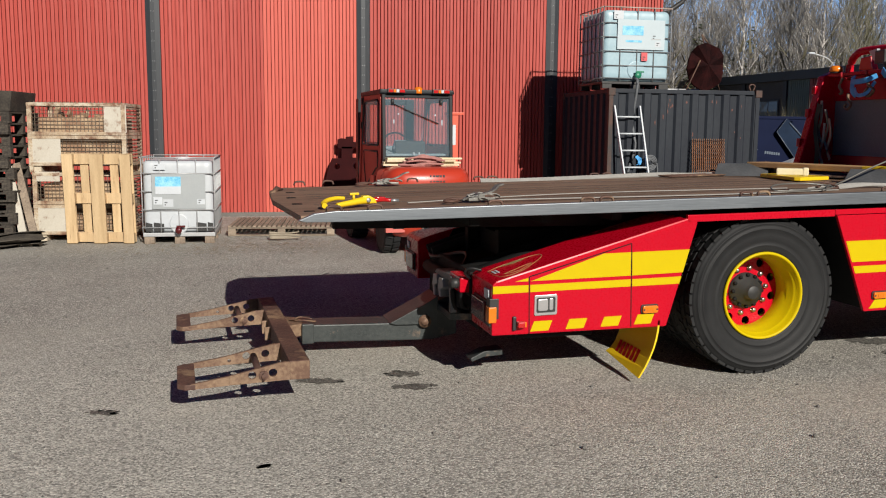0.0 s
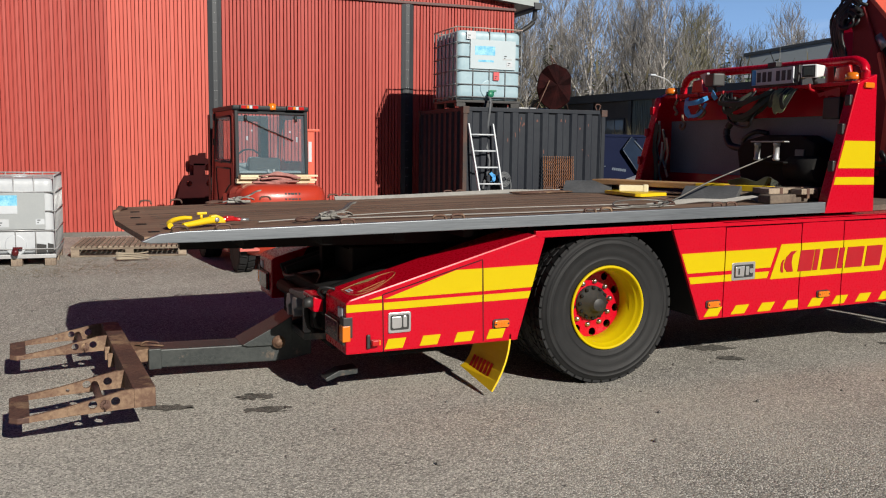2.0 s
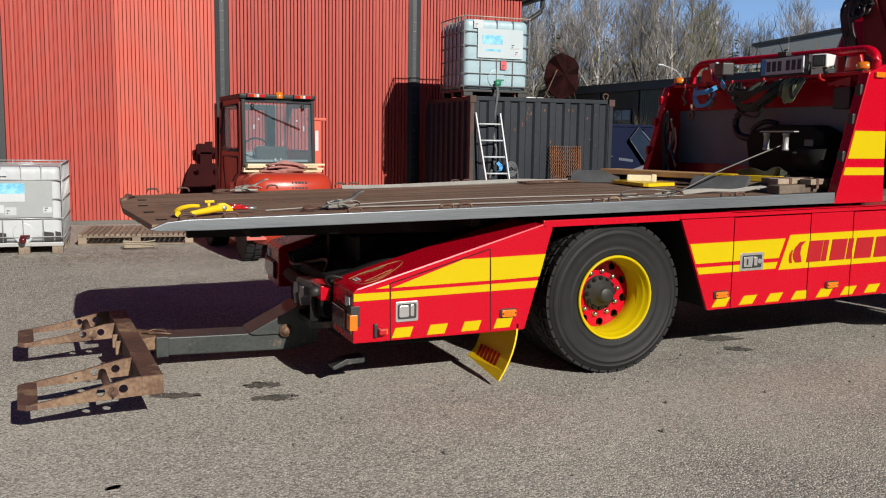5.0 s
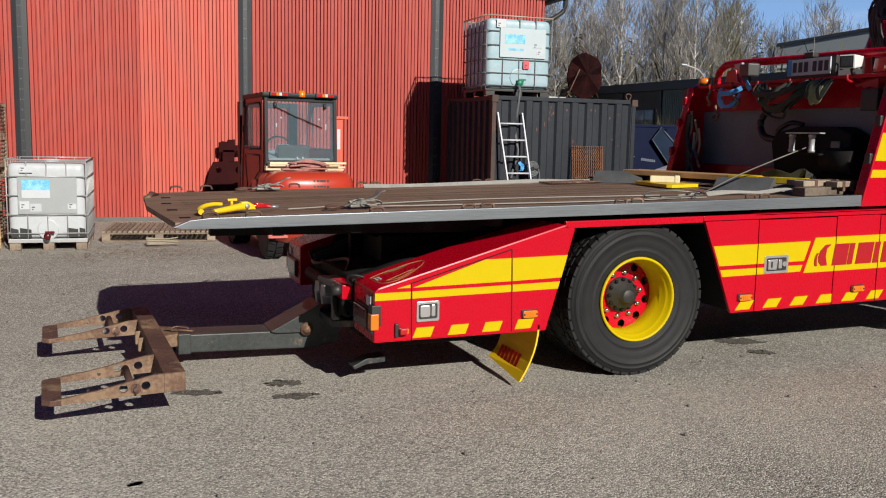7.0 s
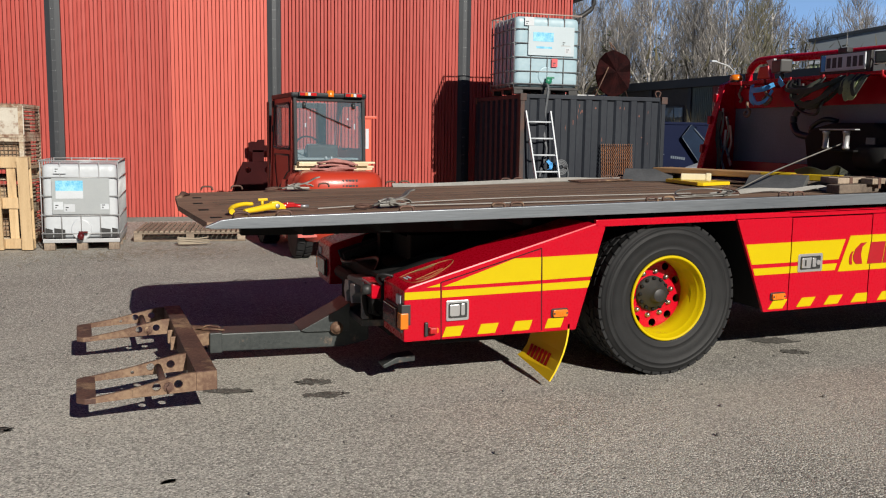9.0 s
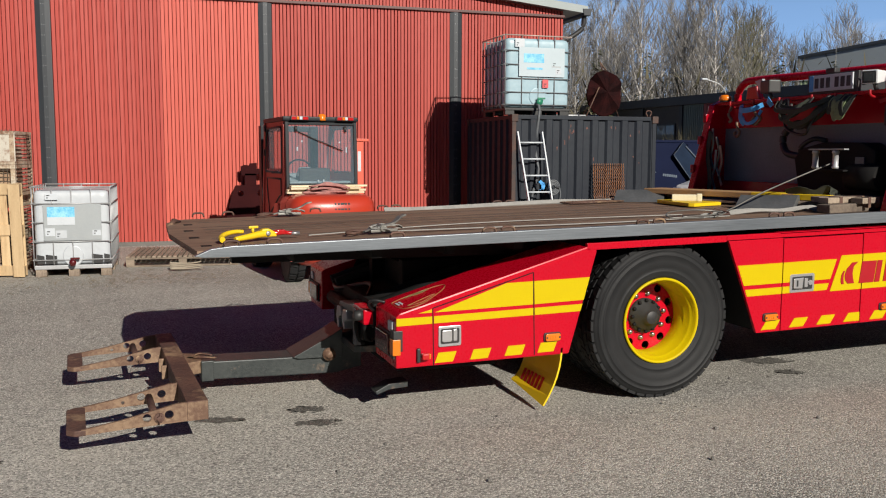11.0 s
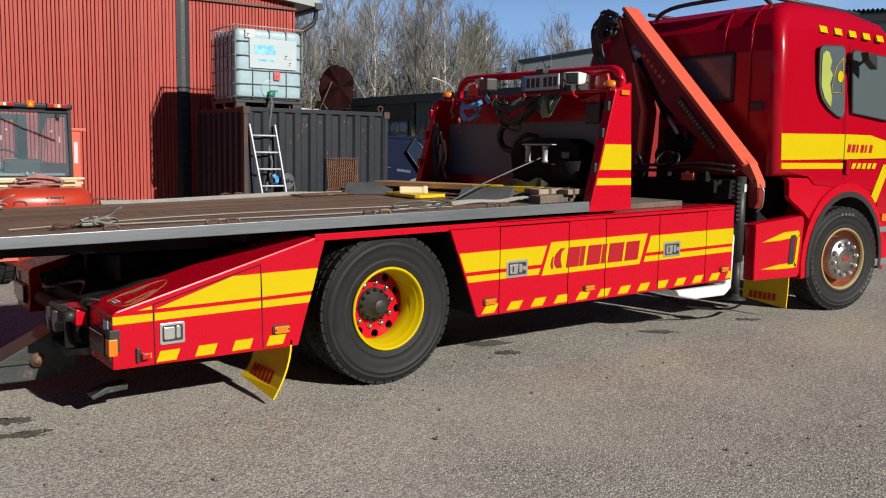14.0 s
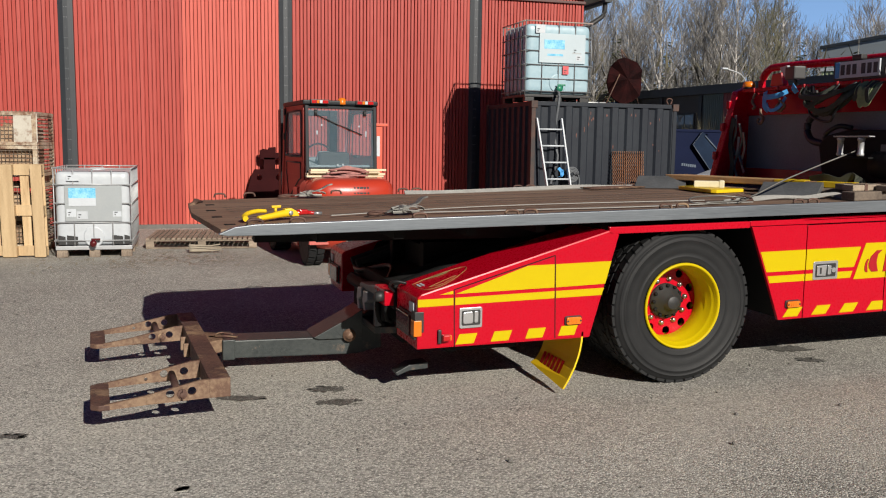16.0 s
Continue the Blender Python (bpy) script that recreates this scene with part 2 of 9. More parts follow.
M = dict(
    asphalt=asphalt_material(k=0.838),
    red=mat("truck_red_paint", (0.50, 0.0018, 0.016), (0.455, 0.0018, 0.014), 0.28, scale=1.5, spec=0.25, coat=0.13, rough_var=0.06, amount=0.2),
    deep_red=mat("wine_red_cab_and_shaded_panels", (0.40, 0.0016, 0.014), (0.36, 0.0016, 0.012), 0.24, scale=1.5, spec=0.25, coat=0.13, rough_var=0.05, amount=0.2),
    yellow=mat("yellow_reflective_tape", (0.57, 0.435, 0.002), (0.53, 0.395, 0.002), 0.42, spec=0.16, scale=9, amount=0.3),
    red_tape=mat("red_tape", (0.40, 0.006, 0.014), None, 0.4, amount=0.2),
    black=mat("black_chassis_paint", (0.006, 0.006, 0.0065), (0.011, 0.0105, 0.010), 0.75, bump=0.1, spec=0.2),
    rubber=mat("tyre_rubber", (0.0105, 0.0110, 0.0120), (0.0180, 0.0185, 0.0195), 0.62, spec=0.3, scale=9, fine=120, bump=0.12, bump_scale=150),
    plastic=mat("black_plastic", (0.02, 0.02, 0.021), (0.03, 0.03, 0.03), 0.5),
    steel=mat("galvanised_steel", (0.46, 0.47, 0.48), (0.34, 0.35, 0.36), 0.42, 0.75, scale=3, fine=40, streak=(0.3, 1, 3)),
    alu=mat("scuffed_aluminium_rail", (0.22, 0.242, 0.265), (0.12, 0.135, 0.152), 0.44, 0.5, scale=2.2, fine=30, amount=0.8, streak=(0.25, 1, 4), stain=(0.16, 0.15, 0.14), stain_amount=0.25),
    bedwood=mat("worn_brown_deck", (0.142, 0.083, 0.053), (0.245, 0.158, 0.105), 0.7, scale=3.5, fine=30, amount=0.8, bump=0.25, bump_scale=40, streak=(0.25, 2.5, 1), stain=(0.30, 0.26, 0.23), stain_amount=0.25, stain_scale=3),
    rust=mat("rusty_steel", (0.125, 0.066, 0.048), (0.075, 0.04, 0.032), 0.7, 0.15, scale=5, fine=50, amount=0.9, bump=0.3, bump_scale=60, stain=(0.30, 0.20, 0.12), stain_amount=0.5, stain_scale=4),
    rust_tan=mat("pale_rusted_steel", (0.25, 0.165, 0.105), (0.13, 0.072, 0.047), 0.65, 0.15, scale=6, fine=50, amount=0.9, bump=0.25, stain=(0.13, 0.07, 0.05), stain_amount=0.45, stain_scale=5),
    grey_steel=mat("grey_green_painted_steel", (0.028, 0.034, 0.035), (0.048, 0.055, 0.054), 0.5, 0.2, scale=4, fine=40, amount=0.8, bump=0.15, stain=(0.2, 0.14, 0.1), stain_amount=0.3, stain_scale=5),
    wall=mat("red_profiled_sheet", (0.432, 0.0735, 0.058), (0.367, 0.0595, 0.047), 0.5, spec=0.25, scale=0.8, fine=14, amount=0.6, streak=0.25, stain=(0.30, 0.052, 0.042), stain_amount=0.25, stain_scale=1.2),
    wall_pale=mat("paler_red_profiled_sheet", (0.57, 0.116, 0.086), (0.50, 0.098, 0.073), 0.5, spec=0.25, scale=0.8, fine=14, amount=0.6, streak=0.25),
    slate=mat("dark_grey_flashing", (0.027, 0.031, 0.036), (0.038, 0.043, 0.049), 0.45, 0.2, scale=1.5, streak=0.4),
    eave=mat("dark_drip_trim", (0.09, 0.03, 0.026), None, 0.5),
    roof=mat("grey_roof_sheet", (0.22, 0.25, 0.25), (0.28, 0.31, 0.31), 0.5, 0.3, scale=1.5),
    plinth=mat("concrete_plinth", (0.17, 0.16, 0.15), (0.10, 0.095, 0.085), 0.9, scale=3, bump=0.3, bump_scale=30),
    container=mat("dark_grey_container_paint", (0.028, 0.033, 0.041), (0.018, 0.021, 0.029), 0.5, 0.0, spec=0.2, scale=1.6, fine=22, amount=0.8, streak=0.5, stain=(0.19, 0.085, 0.055), stain_amount=0.02, stain_scale=3.0),
    rust_scab=mat("reddish_rust_scab", (0.17, 0.07, 0.055), (0.10, 0.05, 0.042), 0.8, scale=30, amount=0.9),
    cont_rust=mat("rusted_container_edge", (0.038, 0.034, 0.034), (0.085, 0.045, 0.034), 0.7, 0.1, scale=5, amount=0.9, bump=0.2),
    poly=mat("milky_polyethylene", (0.50, 0.53, 0.56), (0.43, 0.46, 0.49), 0.42, scale=2.5, fine=20, amount=0.5),
    poly_blue=mat("bluish_milky_polyethylene", (0.27, 0.405, 0.47), (0.35, 0.475, 0.53), 0.4, scale=2.0, fine=16, amount=0.6),
    hose_grey=mat("dusty_grey_hose", (0.13, 0.14, 0.15), (0.08, 0.085, 0.095), 0.6, scale=12),
    cage_dark=mat("weathered_cage_tube", (0.20, 0.21, 0.22), (0.14, 0.145, 0.15), 0.5, 0.3),
    cage_rim=mat("rust_tinted_cage_rim", (0.46, 0.37, 0.33), (0.36, 0.27, 0.23), 0.55, 0.2, amount=0.8),
    cage=mat("galvanised_cage_tube", (0.46, 0.47, 0.48), (0.36, 0.37, 0.38), 0.45, 0.3),
    label_white=mat("white_label", (0.57, 0.61, 0.65), None, 0.45, amount=0.1),
    label_blue=mat("blue_label", (0.10, 0.42, 0.66), (0.30, 0.62, 0.76), 0.4, scale=9, amount=0.9),
    tank_plate=mat("pale_tank_plate", (0.48, 0.56, 0.60), (0.42, 0.50, 0.54), 0.4, scale=3, amount=0.5),
    # tone of the shadow cutout by the wall
    maroon=mat("maroon_shadow_tone", (0.034, 0.0055, 0.006), (0.024, 0.004, 0.005), 0.8, spec=0.1, scale=4, amount=0.8),
    label_red=mat("red_label", (0.65, 0.10, 0.11), None, 0.45),
    label_grey=mat("grey_sheet_plate", (0.42, 0.45, 0.46), (0.37, 0.40, 0.42), 0.4, 0.4),
    ink=mat("dark_print", (0.04, 0.045, 0.05), None, 0.6),
    pine=mat("fresh_pine_board", (0.60, 0.44, 0.255), (0.46, 0.32, 0.175), 0.7, scale=3, fine=50, amount=0.8, streak=(6, 6, 0.5), bump=0.15, rand=0.14, stain=(0.30, 0.18, 0.09), stain_amount=0.3, stain_scale=6),
    oldwood=mat("weathered_pallet_wood", (0.30, 0.24, 0.18), (0.17, 0.13, 0.10), 0.85, scale=4, fine=50, amount=0.9, bump=0.3, rand=0.25),
    darkwood=mat("blackened_pallet_wood", (0.026, 0.021, 0.018), (0.085, 0.072, 0.056), 0.9, scale=4, fine=40, amount=0.9, bump=0.3, rand=0.3),
    plank=mat("old_scaffold_plank", (0.46, 0.27, 0.125), (0.33, 0.19, 0.09), 0.75, scale=3, fine=40, amount=0.8, streak=(0.4, 6, 6), bump=0.2),
    beam=mat("grey_timber", (0.165, 0.13, 0.10), (0.095, 0.075, 0.06), 0.85, scale=4, amount=0.9, bump=0.3),
    cream=mat("chipped_cream_paint", (0.55, 0.52, 0.45), (0.46, 0.42, 0.35), 0.6, scale=3, amount=0.7, stain=(0.20, 0.10, 0.055), stain_amount=0.45, stain_scale=4),
    mesh=mat("mesh_wire", (0.24, 0.20, 0.15), (0.13, 0.085, 0.06), 0.6, 0.3),
    cargo=mat("rusty_scrap_parts", (0.42, 0.30, 0.19), (0.26, 0.15, 0.09), 0.8, scale=7, amount=1.0, bump=0.5, bump_scale=20),
    fork_red=mat("forklift_orange_red", (0.46, 0.042, 0.018), (0.41, 0.035, 0.016), 0.34, scale=1.5, coat=0.35, amount=0.4),
    fork_dull=mat("dusty_forklift_red", (0.48, 0.062, 0.042), (0.40, 0.052, 0.036), 0.5, scale=2),
    cab_frame=mat("dark_cab_frame", (0.010, 0.013, 0.016), (0.015, 0.018, 0.022), 0.5, spec=0.3),
    fglass=glass("forklift_glass", (0.22, 0.33, 0.40), 0.02, 0.15),
    tglass=glass("truck_glass", (0.095, 0.12, 0.135), 0.02, 0.9),
    amber=mat("amber_lens", (0.78, 0.20, 0.008), (0.62, 0.15, 0.006), 0.25, coat=0.5, amount=0.2),
    redlens=mat("red_lens", (0.50, 0.012, 0.014), None, 0.22, coat=0.5),
    dark_redlens=mat("dark_red_lens", (0.09, 0.006, 0.008), None, 0.25, coat=0.5),
    chrome=mat("chrome", (0.74, 0.74, 0.75), (0.60, 0.60, 0.61), 0.30, 0.8, amount=0.1, rough_var=0.05),
    white=mat("white_paint", (0.76, 0.77, 0.78), (0.70, 0.71, 0.72), 0.4, coat=0.3, amount=0.2),
    crane=mat("crane_orange", (0.70, 0.13, 0.075), (0.62, 0.10, 0.06), 0.4, scale=2, amount=0.5, coat=0.2),
    # crane red with the shade already in the colour
    crane_shade=mat("crane_shaded_red", (0.27, 0.020, 0.021), (0.20, 0.015, 0.017), 0.5, spec=0.3, scale=3, amount=0.6),
    hose=mat("black_hose", (0.014, 0.014, 0.015), None, 0.45),
    liner=mat("grey_liner_panel", (0.19, 0.195, 0.205), (0.15, 0.153, 0.16), 0.6, scale=3, amount=0.7),
    strap=mat("grey_webbing", (0.34, 0.33, 0.31), (0.23, 0.225, 0.21), 0.85, scale=10, amount=0.6),
    dark_strap=mat("dark_green_webbing", (0.045, 0.055, 0.035), (0.03, 0.03, 0.028), 0.85, scale=10),
    lime=mat("lime_webbing", (0.27, 0.32, 0.15), (0.14, 0.17, 0.09), 0.8, scale=10),
    blue_strap=mat("blue_webbing", (0.05, 0.25, 0.58), (0.09, 0.38, 0.74), 0.6, scale=10),
    yellow_plastic=mat("yellow_plastic", (0.80, 0.56, 0.01), (0.70, 0.45, 0.01), 0.45, amount=0.3),
    cream_plastic=mat("cream_block", (0.72, 0.66, 0.46), None, 0.6),
    cable=mat("steel_cable", (0.26, 0.255, 0.24), (0.16, 0.155, 0.14), 0.5, 0.6),
    rope=mat("dusky_pink_rope", (0.44, 0.21, 0.19), (0.30, 0.14, 0.125), 0.9, scale=20, amount=0.8, bump=0.4),
    oil=asphalt_material("oil_soaked_asphalt", 0.30, 0.6),
    blue_bin=mat("dark_blue_skip_paint", (0.0022, 0.0055, 0.026), (0.0035, 0.008, 0.034), 0.5, spec=0.15, scale=2, amount=0.6),
    hatch_blue=mat("worn_blue_hatch_paint", (0.010, 0.023, 0.050), (0.006, 0.015, 0.036), 0.4, spec=0.25, scale=3, amount=0.8),
    grey_bin=mat("grey_blue_lid", (0.11, 0.14, 0.18), (0.09, 0.115, 0.15), 0.5),
    car_white=mat("white_car_paint", (0.76, 0.78, 0.80), None, 0.25, coat=0.8, amount=0.1),
    shed_black=mat("black_fascia", (0.022, 0.023, 0.026), (0.035, 0.036, 0.04), 0.6, scale=0.6),
    shed_brown=mat("dark_brown_boards", (0.055, 0.047, 0.042), (0.040, 0.034, 0.031), 0.75, scale=1.5, amount=0.7),
    shed_green=mat("dull_green_boards", (0.13, 0.16, 0.14), (0.10, 0.125, 0.11), 0.7, scale=0.8),
    shed_red=mat("dull_red_boards", (0.27, 0.055, 0.055), (0.21, 0.045, 0.045), 0.7, scale=0.8),
    hall_grey=mat("grey_hall_cladding", (0.25, 0.28, 0.30), (0.22, 0.25, 0.265), 0.55, scale=0.3),
    hall_green=mat("pale_green_profiled_sheet", (0.34, 0.40, 0.25), (0.28, 0.34, 0.21), 0.55, scale=0.5),
    bark=mat("grey_brown_bark", (0.36, 0.345, 0.32), (0.15, 0.14, 0.13), 0.9, scale=3, amount=0.9),
    birch=mat("birch_bark", (0.58, 0.555, 0.52), (0.22, 0.20, 0.18), 0.85, scale=5, amount=0.9, streak=2.0),
    twig=mat("bare_twigs", (0.25, 0.235, 0.215), (0.13, 0.12, 0.108), 0.9, rand=0.3),
    bud=mat("spring_twigs", (0.20, 0.185, 0.115), (0.135, 0.13, 0.08), 0.9, rand=0.3),
    needle=mat("conifer_needles", (0.055, 0.068, 0.026), (0.085, 0.092, 0.038), 0.8, rand=0.25),
    scrub=mat("dry_scrub", (0.115, 0.098, 0.058), (0.07, 0.066, 0.036), 0.9, rand=0.3),
    litter=mat("dry_litter", (0.30, 0.235, 0.155), (0.16, 0.125, 0.085), 0.9, scale=20, amount=0.9),
    wood_grey=mat("driftwood_scrap", (0.34, 0.29, 0.22), (0.24, 0.2, 0.15), 0.85, scale=8),
    hivis=mat("high_visibility_cloth", (0.36, 0.43, 0.08), (0.28, 0.33, 0.07), 0.7),
    cab_trim_blue=mat("blue_grey_cab_trim", (0.28, 0.35, 0.38), (0.17, 0.22, 0.245), 0.7, scale=6),
    cab_inside=mat("cab_trim", (0.05, 0.05, 0.052), None, 0.8),
    folded_disc=mat("dark_red_brown_sheet", (0.026, 0.006, 0.006), (0.009, 0.0035, 0.004), 0.88, spec=0.08, scale=5, amount=0.9),
    # for the added out-of-view walls that hold back sky light
    sky_block=mat("dark_sky_block", (0.05, 0.045, 0.04), (0.035, 0.033, 0.03), 0.9, scale=0.5, bump=0.2, bump_scale=6),
    seam=mat("deck_joint", (0.05, 0.036, 0.028), None, 0.8),
    chock=mat("bare_grey_sheet", (0.15, 0.155, 0.16), (0.10, 0.105, 0.108), 0.45, 0.3, scale=5, amount=0.8),
    wheel_steel=mat("polished_wheel_steel", (0.50, 0.47, 0.45), (0.38, 0.35, 0.33), 0.26, 0.95, scale=6),
    mark=mat("raised_rubber_marking", (0.10, 0.10, 0.10), None, 0.7),
    diamond=mat("orange_rust_mesh", (0.30, 0.13, 0.06), (0.19, 0.08, 0.04), 0.8, scale=14, amount=0.9, bump=0.3),
    pale_wood=mat("sun_bleached_timber", (0.66, 0.56, 0.40), (0.54, 0.44, 0.29), 0.75, scale=4, fine=50, amount=0.8, rand=0.15),
    crate_frame=mat("rusted_cream_frame", (0.52, 0.46, 0.36), (0.40, 0.30, 0.20), 0.7, scale=5, amount=1.0, stain=(0.17, 0.085, 0.05), stain_amount=0.68, stain_scale=4, bump=0.2),
    rim_copper=mat("worn_copper_rim", (0.32, 0.10, 0.045), (0.24, 0.05, 0.03), 0.45, 0.2, scale=7, amount=0.9),
    gold=mat("dull_gold_print", (0.34, 0.25, 0.10), None, 0.5),
    green_cap=mat("green_valve_cap", (0.02, 0.20, 0.11), None, 0.4),
)


# ---- geometry helpers ----
def box(bm, x0, y0, z0, x1, y1, z1, bevel=0.0):
    made = bmesh.ops.create_cube(bm, size=1.0, matrix=Matrix.Translation(((x0 + x1) / 2, (y0 + y1) / 2, (z0 + z1) / 2))
                                 @ Matrix.Diagonal((abs(x1 - x0), abs(y1 - y0), abs(z1 - z0), 1)))
    if bevel:
        edges = {e for v in made["verts"] for e in v.link_edges}
        bmesh.ops.bevel(bm, geom=list(edges), offset=bevel, segments=2, affect="EDGES", profile=0.6)
    return bm


def prism(bm, poly, axis, a, b, bevel=0.0):
    """A polygon in the other two axes, in their order, drawn out along axis from a to b."""
    def place(u, v, w):
        return (w, u, v) if axis == "x" else (u, w, v) if axis == "y" else (u, v, w)
    lo = [bm.verts.new(place(u, v, a)) for u, v in poly]
    hi = [bm.verts.new(place(u, v, b)) for u, v in poly]
    faces = [bm.faces.new(lo), bm.faces.new(hi[::-1])]
    k = len(poly)
    for i in range(k):
        faces.append(bm.faces.new((lo[i], hi[i], hi[(i + 1) % k], lo[(i + 1) % k])))
    bmesh.ops.recalc_face_normals(bm, faces=faces)
    if bevel:
        edges = list({e for f in faces for e in f.edges})
        bmesh.ops.bevel(bm, geom=edges, offset=bevel, segments=2, affect="EDGES", profile=0.6)
    return bm


def frame_of(d):
    d = Vector(d).normalized()
    up = Vector((0, 0, 1)) if abs(d.z) < 0.95 else Vector((1, 0, 0))
    s = d.cross(up).normalized()
    return s, s.cross(d).normalized()


def tube(bm, pts, r, seg=8, caps=True, r2=None):
    """A round bar along points; r2: radius at its end."""
    pts = [Vector(p) for p in pts]
    rings = []
    for i, p in enumerate(pts):
        d = (pts[min(i + 1, len(pts) - 1)] - pts[max(i - 1, 0)])
        s, u = frame_of(d)
        rr = r if r2 is None else r + (r2 - r) * i / (len(pts) - 1)
        rings.append([bm.verts.new(p + rr * (math.cos(2 * math.pi * k / seg) * s + math.sin(2 * math.pi * k / seg) * u)) for k in range(seg)])
    for a, b in zip(rings, rings[1:]):
        for k in range(seg):
            f = bm.faces.new((a[k], a[(k + 1) % seg], b[(k + 1) % seg], b[k]))
            f.smooth = True
    if caps:
        bm.faces.new(rings[0][::-1])
        bm.faces.new(rings[-1])
    return bm


def curve_pts(pts, n=6):
    """A smooth line through the points."""
    pts = [Vector(p) for p in pts]
    q = [2 * pts[0] - pts[1]] + pts + [2 * pts[-1] - pts[-2]]
    out = []
    for i in range(1, len(q) - 2):
        a, b, c, d = q[i - 1:i + 3]
        for k in range(n):
            t = k / n
            out.append(0.5 * (2 * b + (c - a) * t + (2 * a - 5 * b + 4 * c - d) * t * t + (3 * b - a - 3 * c + d) * t ** 3))
    return out + [pts[-1]]


def band(bm, pts, wide, thick, side=(0, 1, 0)):
    """A flat strap along points."""
    pts = [Vector(p) for p in pts]
    rows = []
    for i, p in enumerate(pts):
        d = (pts[min(i + 1, len(pts) - 1)] - pts[max(i - 1, 0)]).normalized()
        s = d.cross(Vector((1, 0, 0))).normalized() if side is None else (Vector(side) - d * Vector(side).dot(d)).normalized()
        u = s.cross(d)
        rows.append([bm.verts.new(p + a * wide / 2 * s + b * thick / 2 * u) for a, b in ((-1, -1), (1, -1), (1, 1), (-1, 1))])
    for a, b in zip(rows, rows[1:]):
        for k in range(4):
            bm.faces.new((a[k], a[(k + 1) % 4], b[(k + 1) % 4], b[k]))
    bm.faces.new(rows[0][::-1])
    bm.faces.new(rows[-1])
    bmesh.ops.recalc_face_normals(bm, faces=bm.faces)
    return bm


def lathe(bm, profile, centre, seg=48, axis="y", smooth=True, closed=False):
    """Rows of (radius, along) turned round an axis through centre."""
    c = Vector(centre)
    rings = []
    for r, w in profile:
        ring = []
        for k in range(seg):
            a = 2 * math.pi * k / seg
            u, v = r * math.cos(a), r * math.sin(a)
            ring.append(bm.verts.new(c + Vector((u, w, v) if axis == "y" else (u, v, w) if axis == "z" else (w, u, v))))
        rings.append(ring)
    pairs = list(zip(rings, rings[1:])) + ([(rings[-1], rings[0])] if closed else [])
    faces = []
    for a, b in pairs:
        for k in range(seg):
            f = bm.faces.new((a[k], a[(k + 1) % seg], b[(k + 1) % seg], b[k]))
            f.smooth = smooth
            faces.append(f)
    if not closed:
        for ring in (rings[0], rings[-1]):
            if 1e-3 < (ring[0].co - ring[seg // 2].co).length < 0.36:
                faces.append(bm.faces.new(ring))
    bmesh.ops.recalc_face_normals(bm, faces=faces)
    return bm


def part(name, bm, material, parent, label=""):
    """Links a bmesh as one mesh object under a thing or a part, in that thing's own axes."""
    while parent.parent and parent.parent.parent:
        parent = parent.parent
    me = bpy.data.meshes.new(name)
    bm.to_mesh(me)
    bm.free()
    me.materials.append(material)
    ob = new(name, me)
    ob.parent = parent
    if label:
        ob["label"] = label
    return ob


def thing(name, m, label, category, group="", kind=""):
    ob = new(name)
    ob.matrix_world = m
    return tagged(ob, label, category, group, kind)


def solid(name, bm, material, label, category="", group="", kind="", m=None):
    me = bpy.data.meshes.new(name)
    bm.to_mesh(me)
    bm.free()
    me.materials.append(material)
    ob = new(name, me)
    if m:
        ob.matrix_world = m
    return tagged(ob, label, category, group, kind)


def shared(name, me, parent, m, label=""):
    """One more piece on a mesh that others use too."""
    ob = new(name, me)
    ob.parent = parent
    ob.matrix_local = m
    if label:
        ob["label"] = label
    return ob


def mesh_of(bm, material, name="piece"):
    me = bpy.data.meshes.new(name)
    bm.to_mesh(me)
    bm.free()
    me.materials.append(material)
    return me


B = bmesh.new


def holed(bm, outline, holes, axis, a, b, seg=14):
    """A flat plate with round holes right through it; holes: (u, v, radius)."""
    def place(u, v, w):
        return (w, u, v) if axis == "x" else (u, w, v) if axis == "y" else (u, v, w)
    edges = []
    loops = [outline] + [[(u + r * math.cos(2 * math.pi * k / seg), v + r * math.sin(2 * math.pi * k / seg)) for k in range(seg)] for u, v, r in holes]
    for loop in loops:
        vs = [bm.verts.new(place(u, v, a)) for u, v in loop]
        edges += [bm.edges.new((vs[i - 1], vs[i])) for i in range(len(vs))]
    filled = bmesh.ops.triangle_fill(bm, use_beauty=True, use_dissolve=False, edges=edges)
    faces = [g for g in filled["geom"] if isinstance(g, bmesh.types.BMFace)]
    ext = bmesh.ops.extrude_face_region(bm, geom=faces, use_keep_orig=True)
    push = Vector(place(0, 0, b - a))
    for g in ext["geom"]:
        if isinstance(g, bmesh.types.BMVert):
            g.co += push
    bmesh.ops.recalc_face_normals(bm, faces=bm.faces)
    return bm


# ---- ground and building ----
def ground():
    bm = B()
    xs = [-400, -120, -40, -12] + [-10 + 0.8 * i for i in range(36)] + [21, 30, 60, 140, 400]
    ys = [-400, -120, -40, -12, -7] + [-6 + 0.8 * i for i in range(32)] + [21, 30, 50, 90, 160, 400]
    grid = []
    for y in ys:
        row = []
        for x in xs:
            z = 0.012 * noise.noise((x * 0.35, y * 0.35, 0.0)) if abs(x) < 12 and -7 < y < 11 and not (-4 < x < 7 and -1 < y < 3.2) else 0.0
            row.append(bm.verts.new((x, y, min(z, 0.0))))
        grid.append(row)
    for a, b in zip(grid, grid[1:]):
        for k in range(len(xs) - 1):
            bm.faces.new((a[k], a[k + 1], b[k + 1], b[k])).smooth = True
    return solid("ground", bm, M["asphalt"], "worn light grey asphalt yard with dusty patches", "ground", kind="structure")


ground()


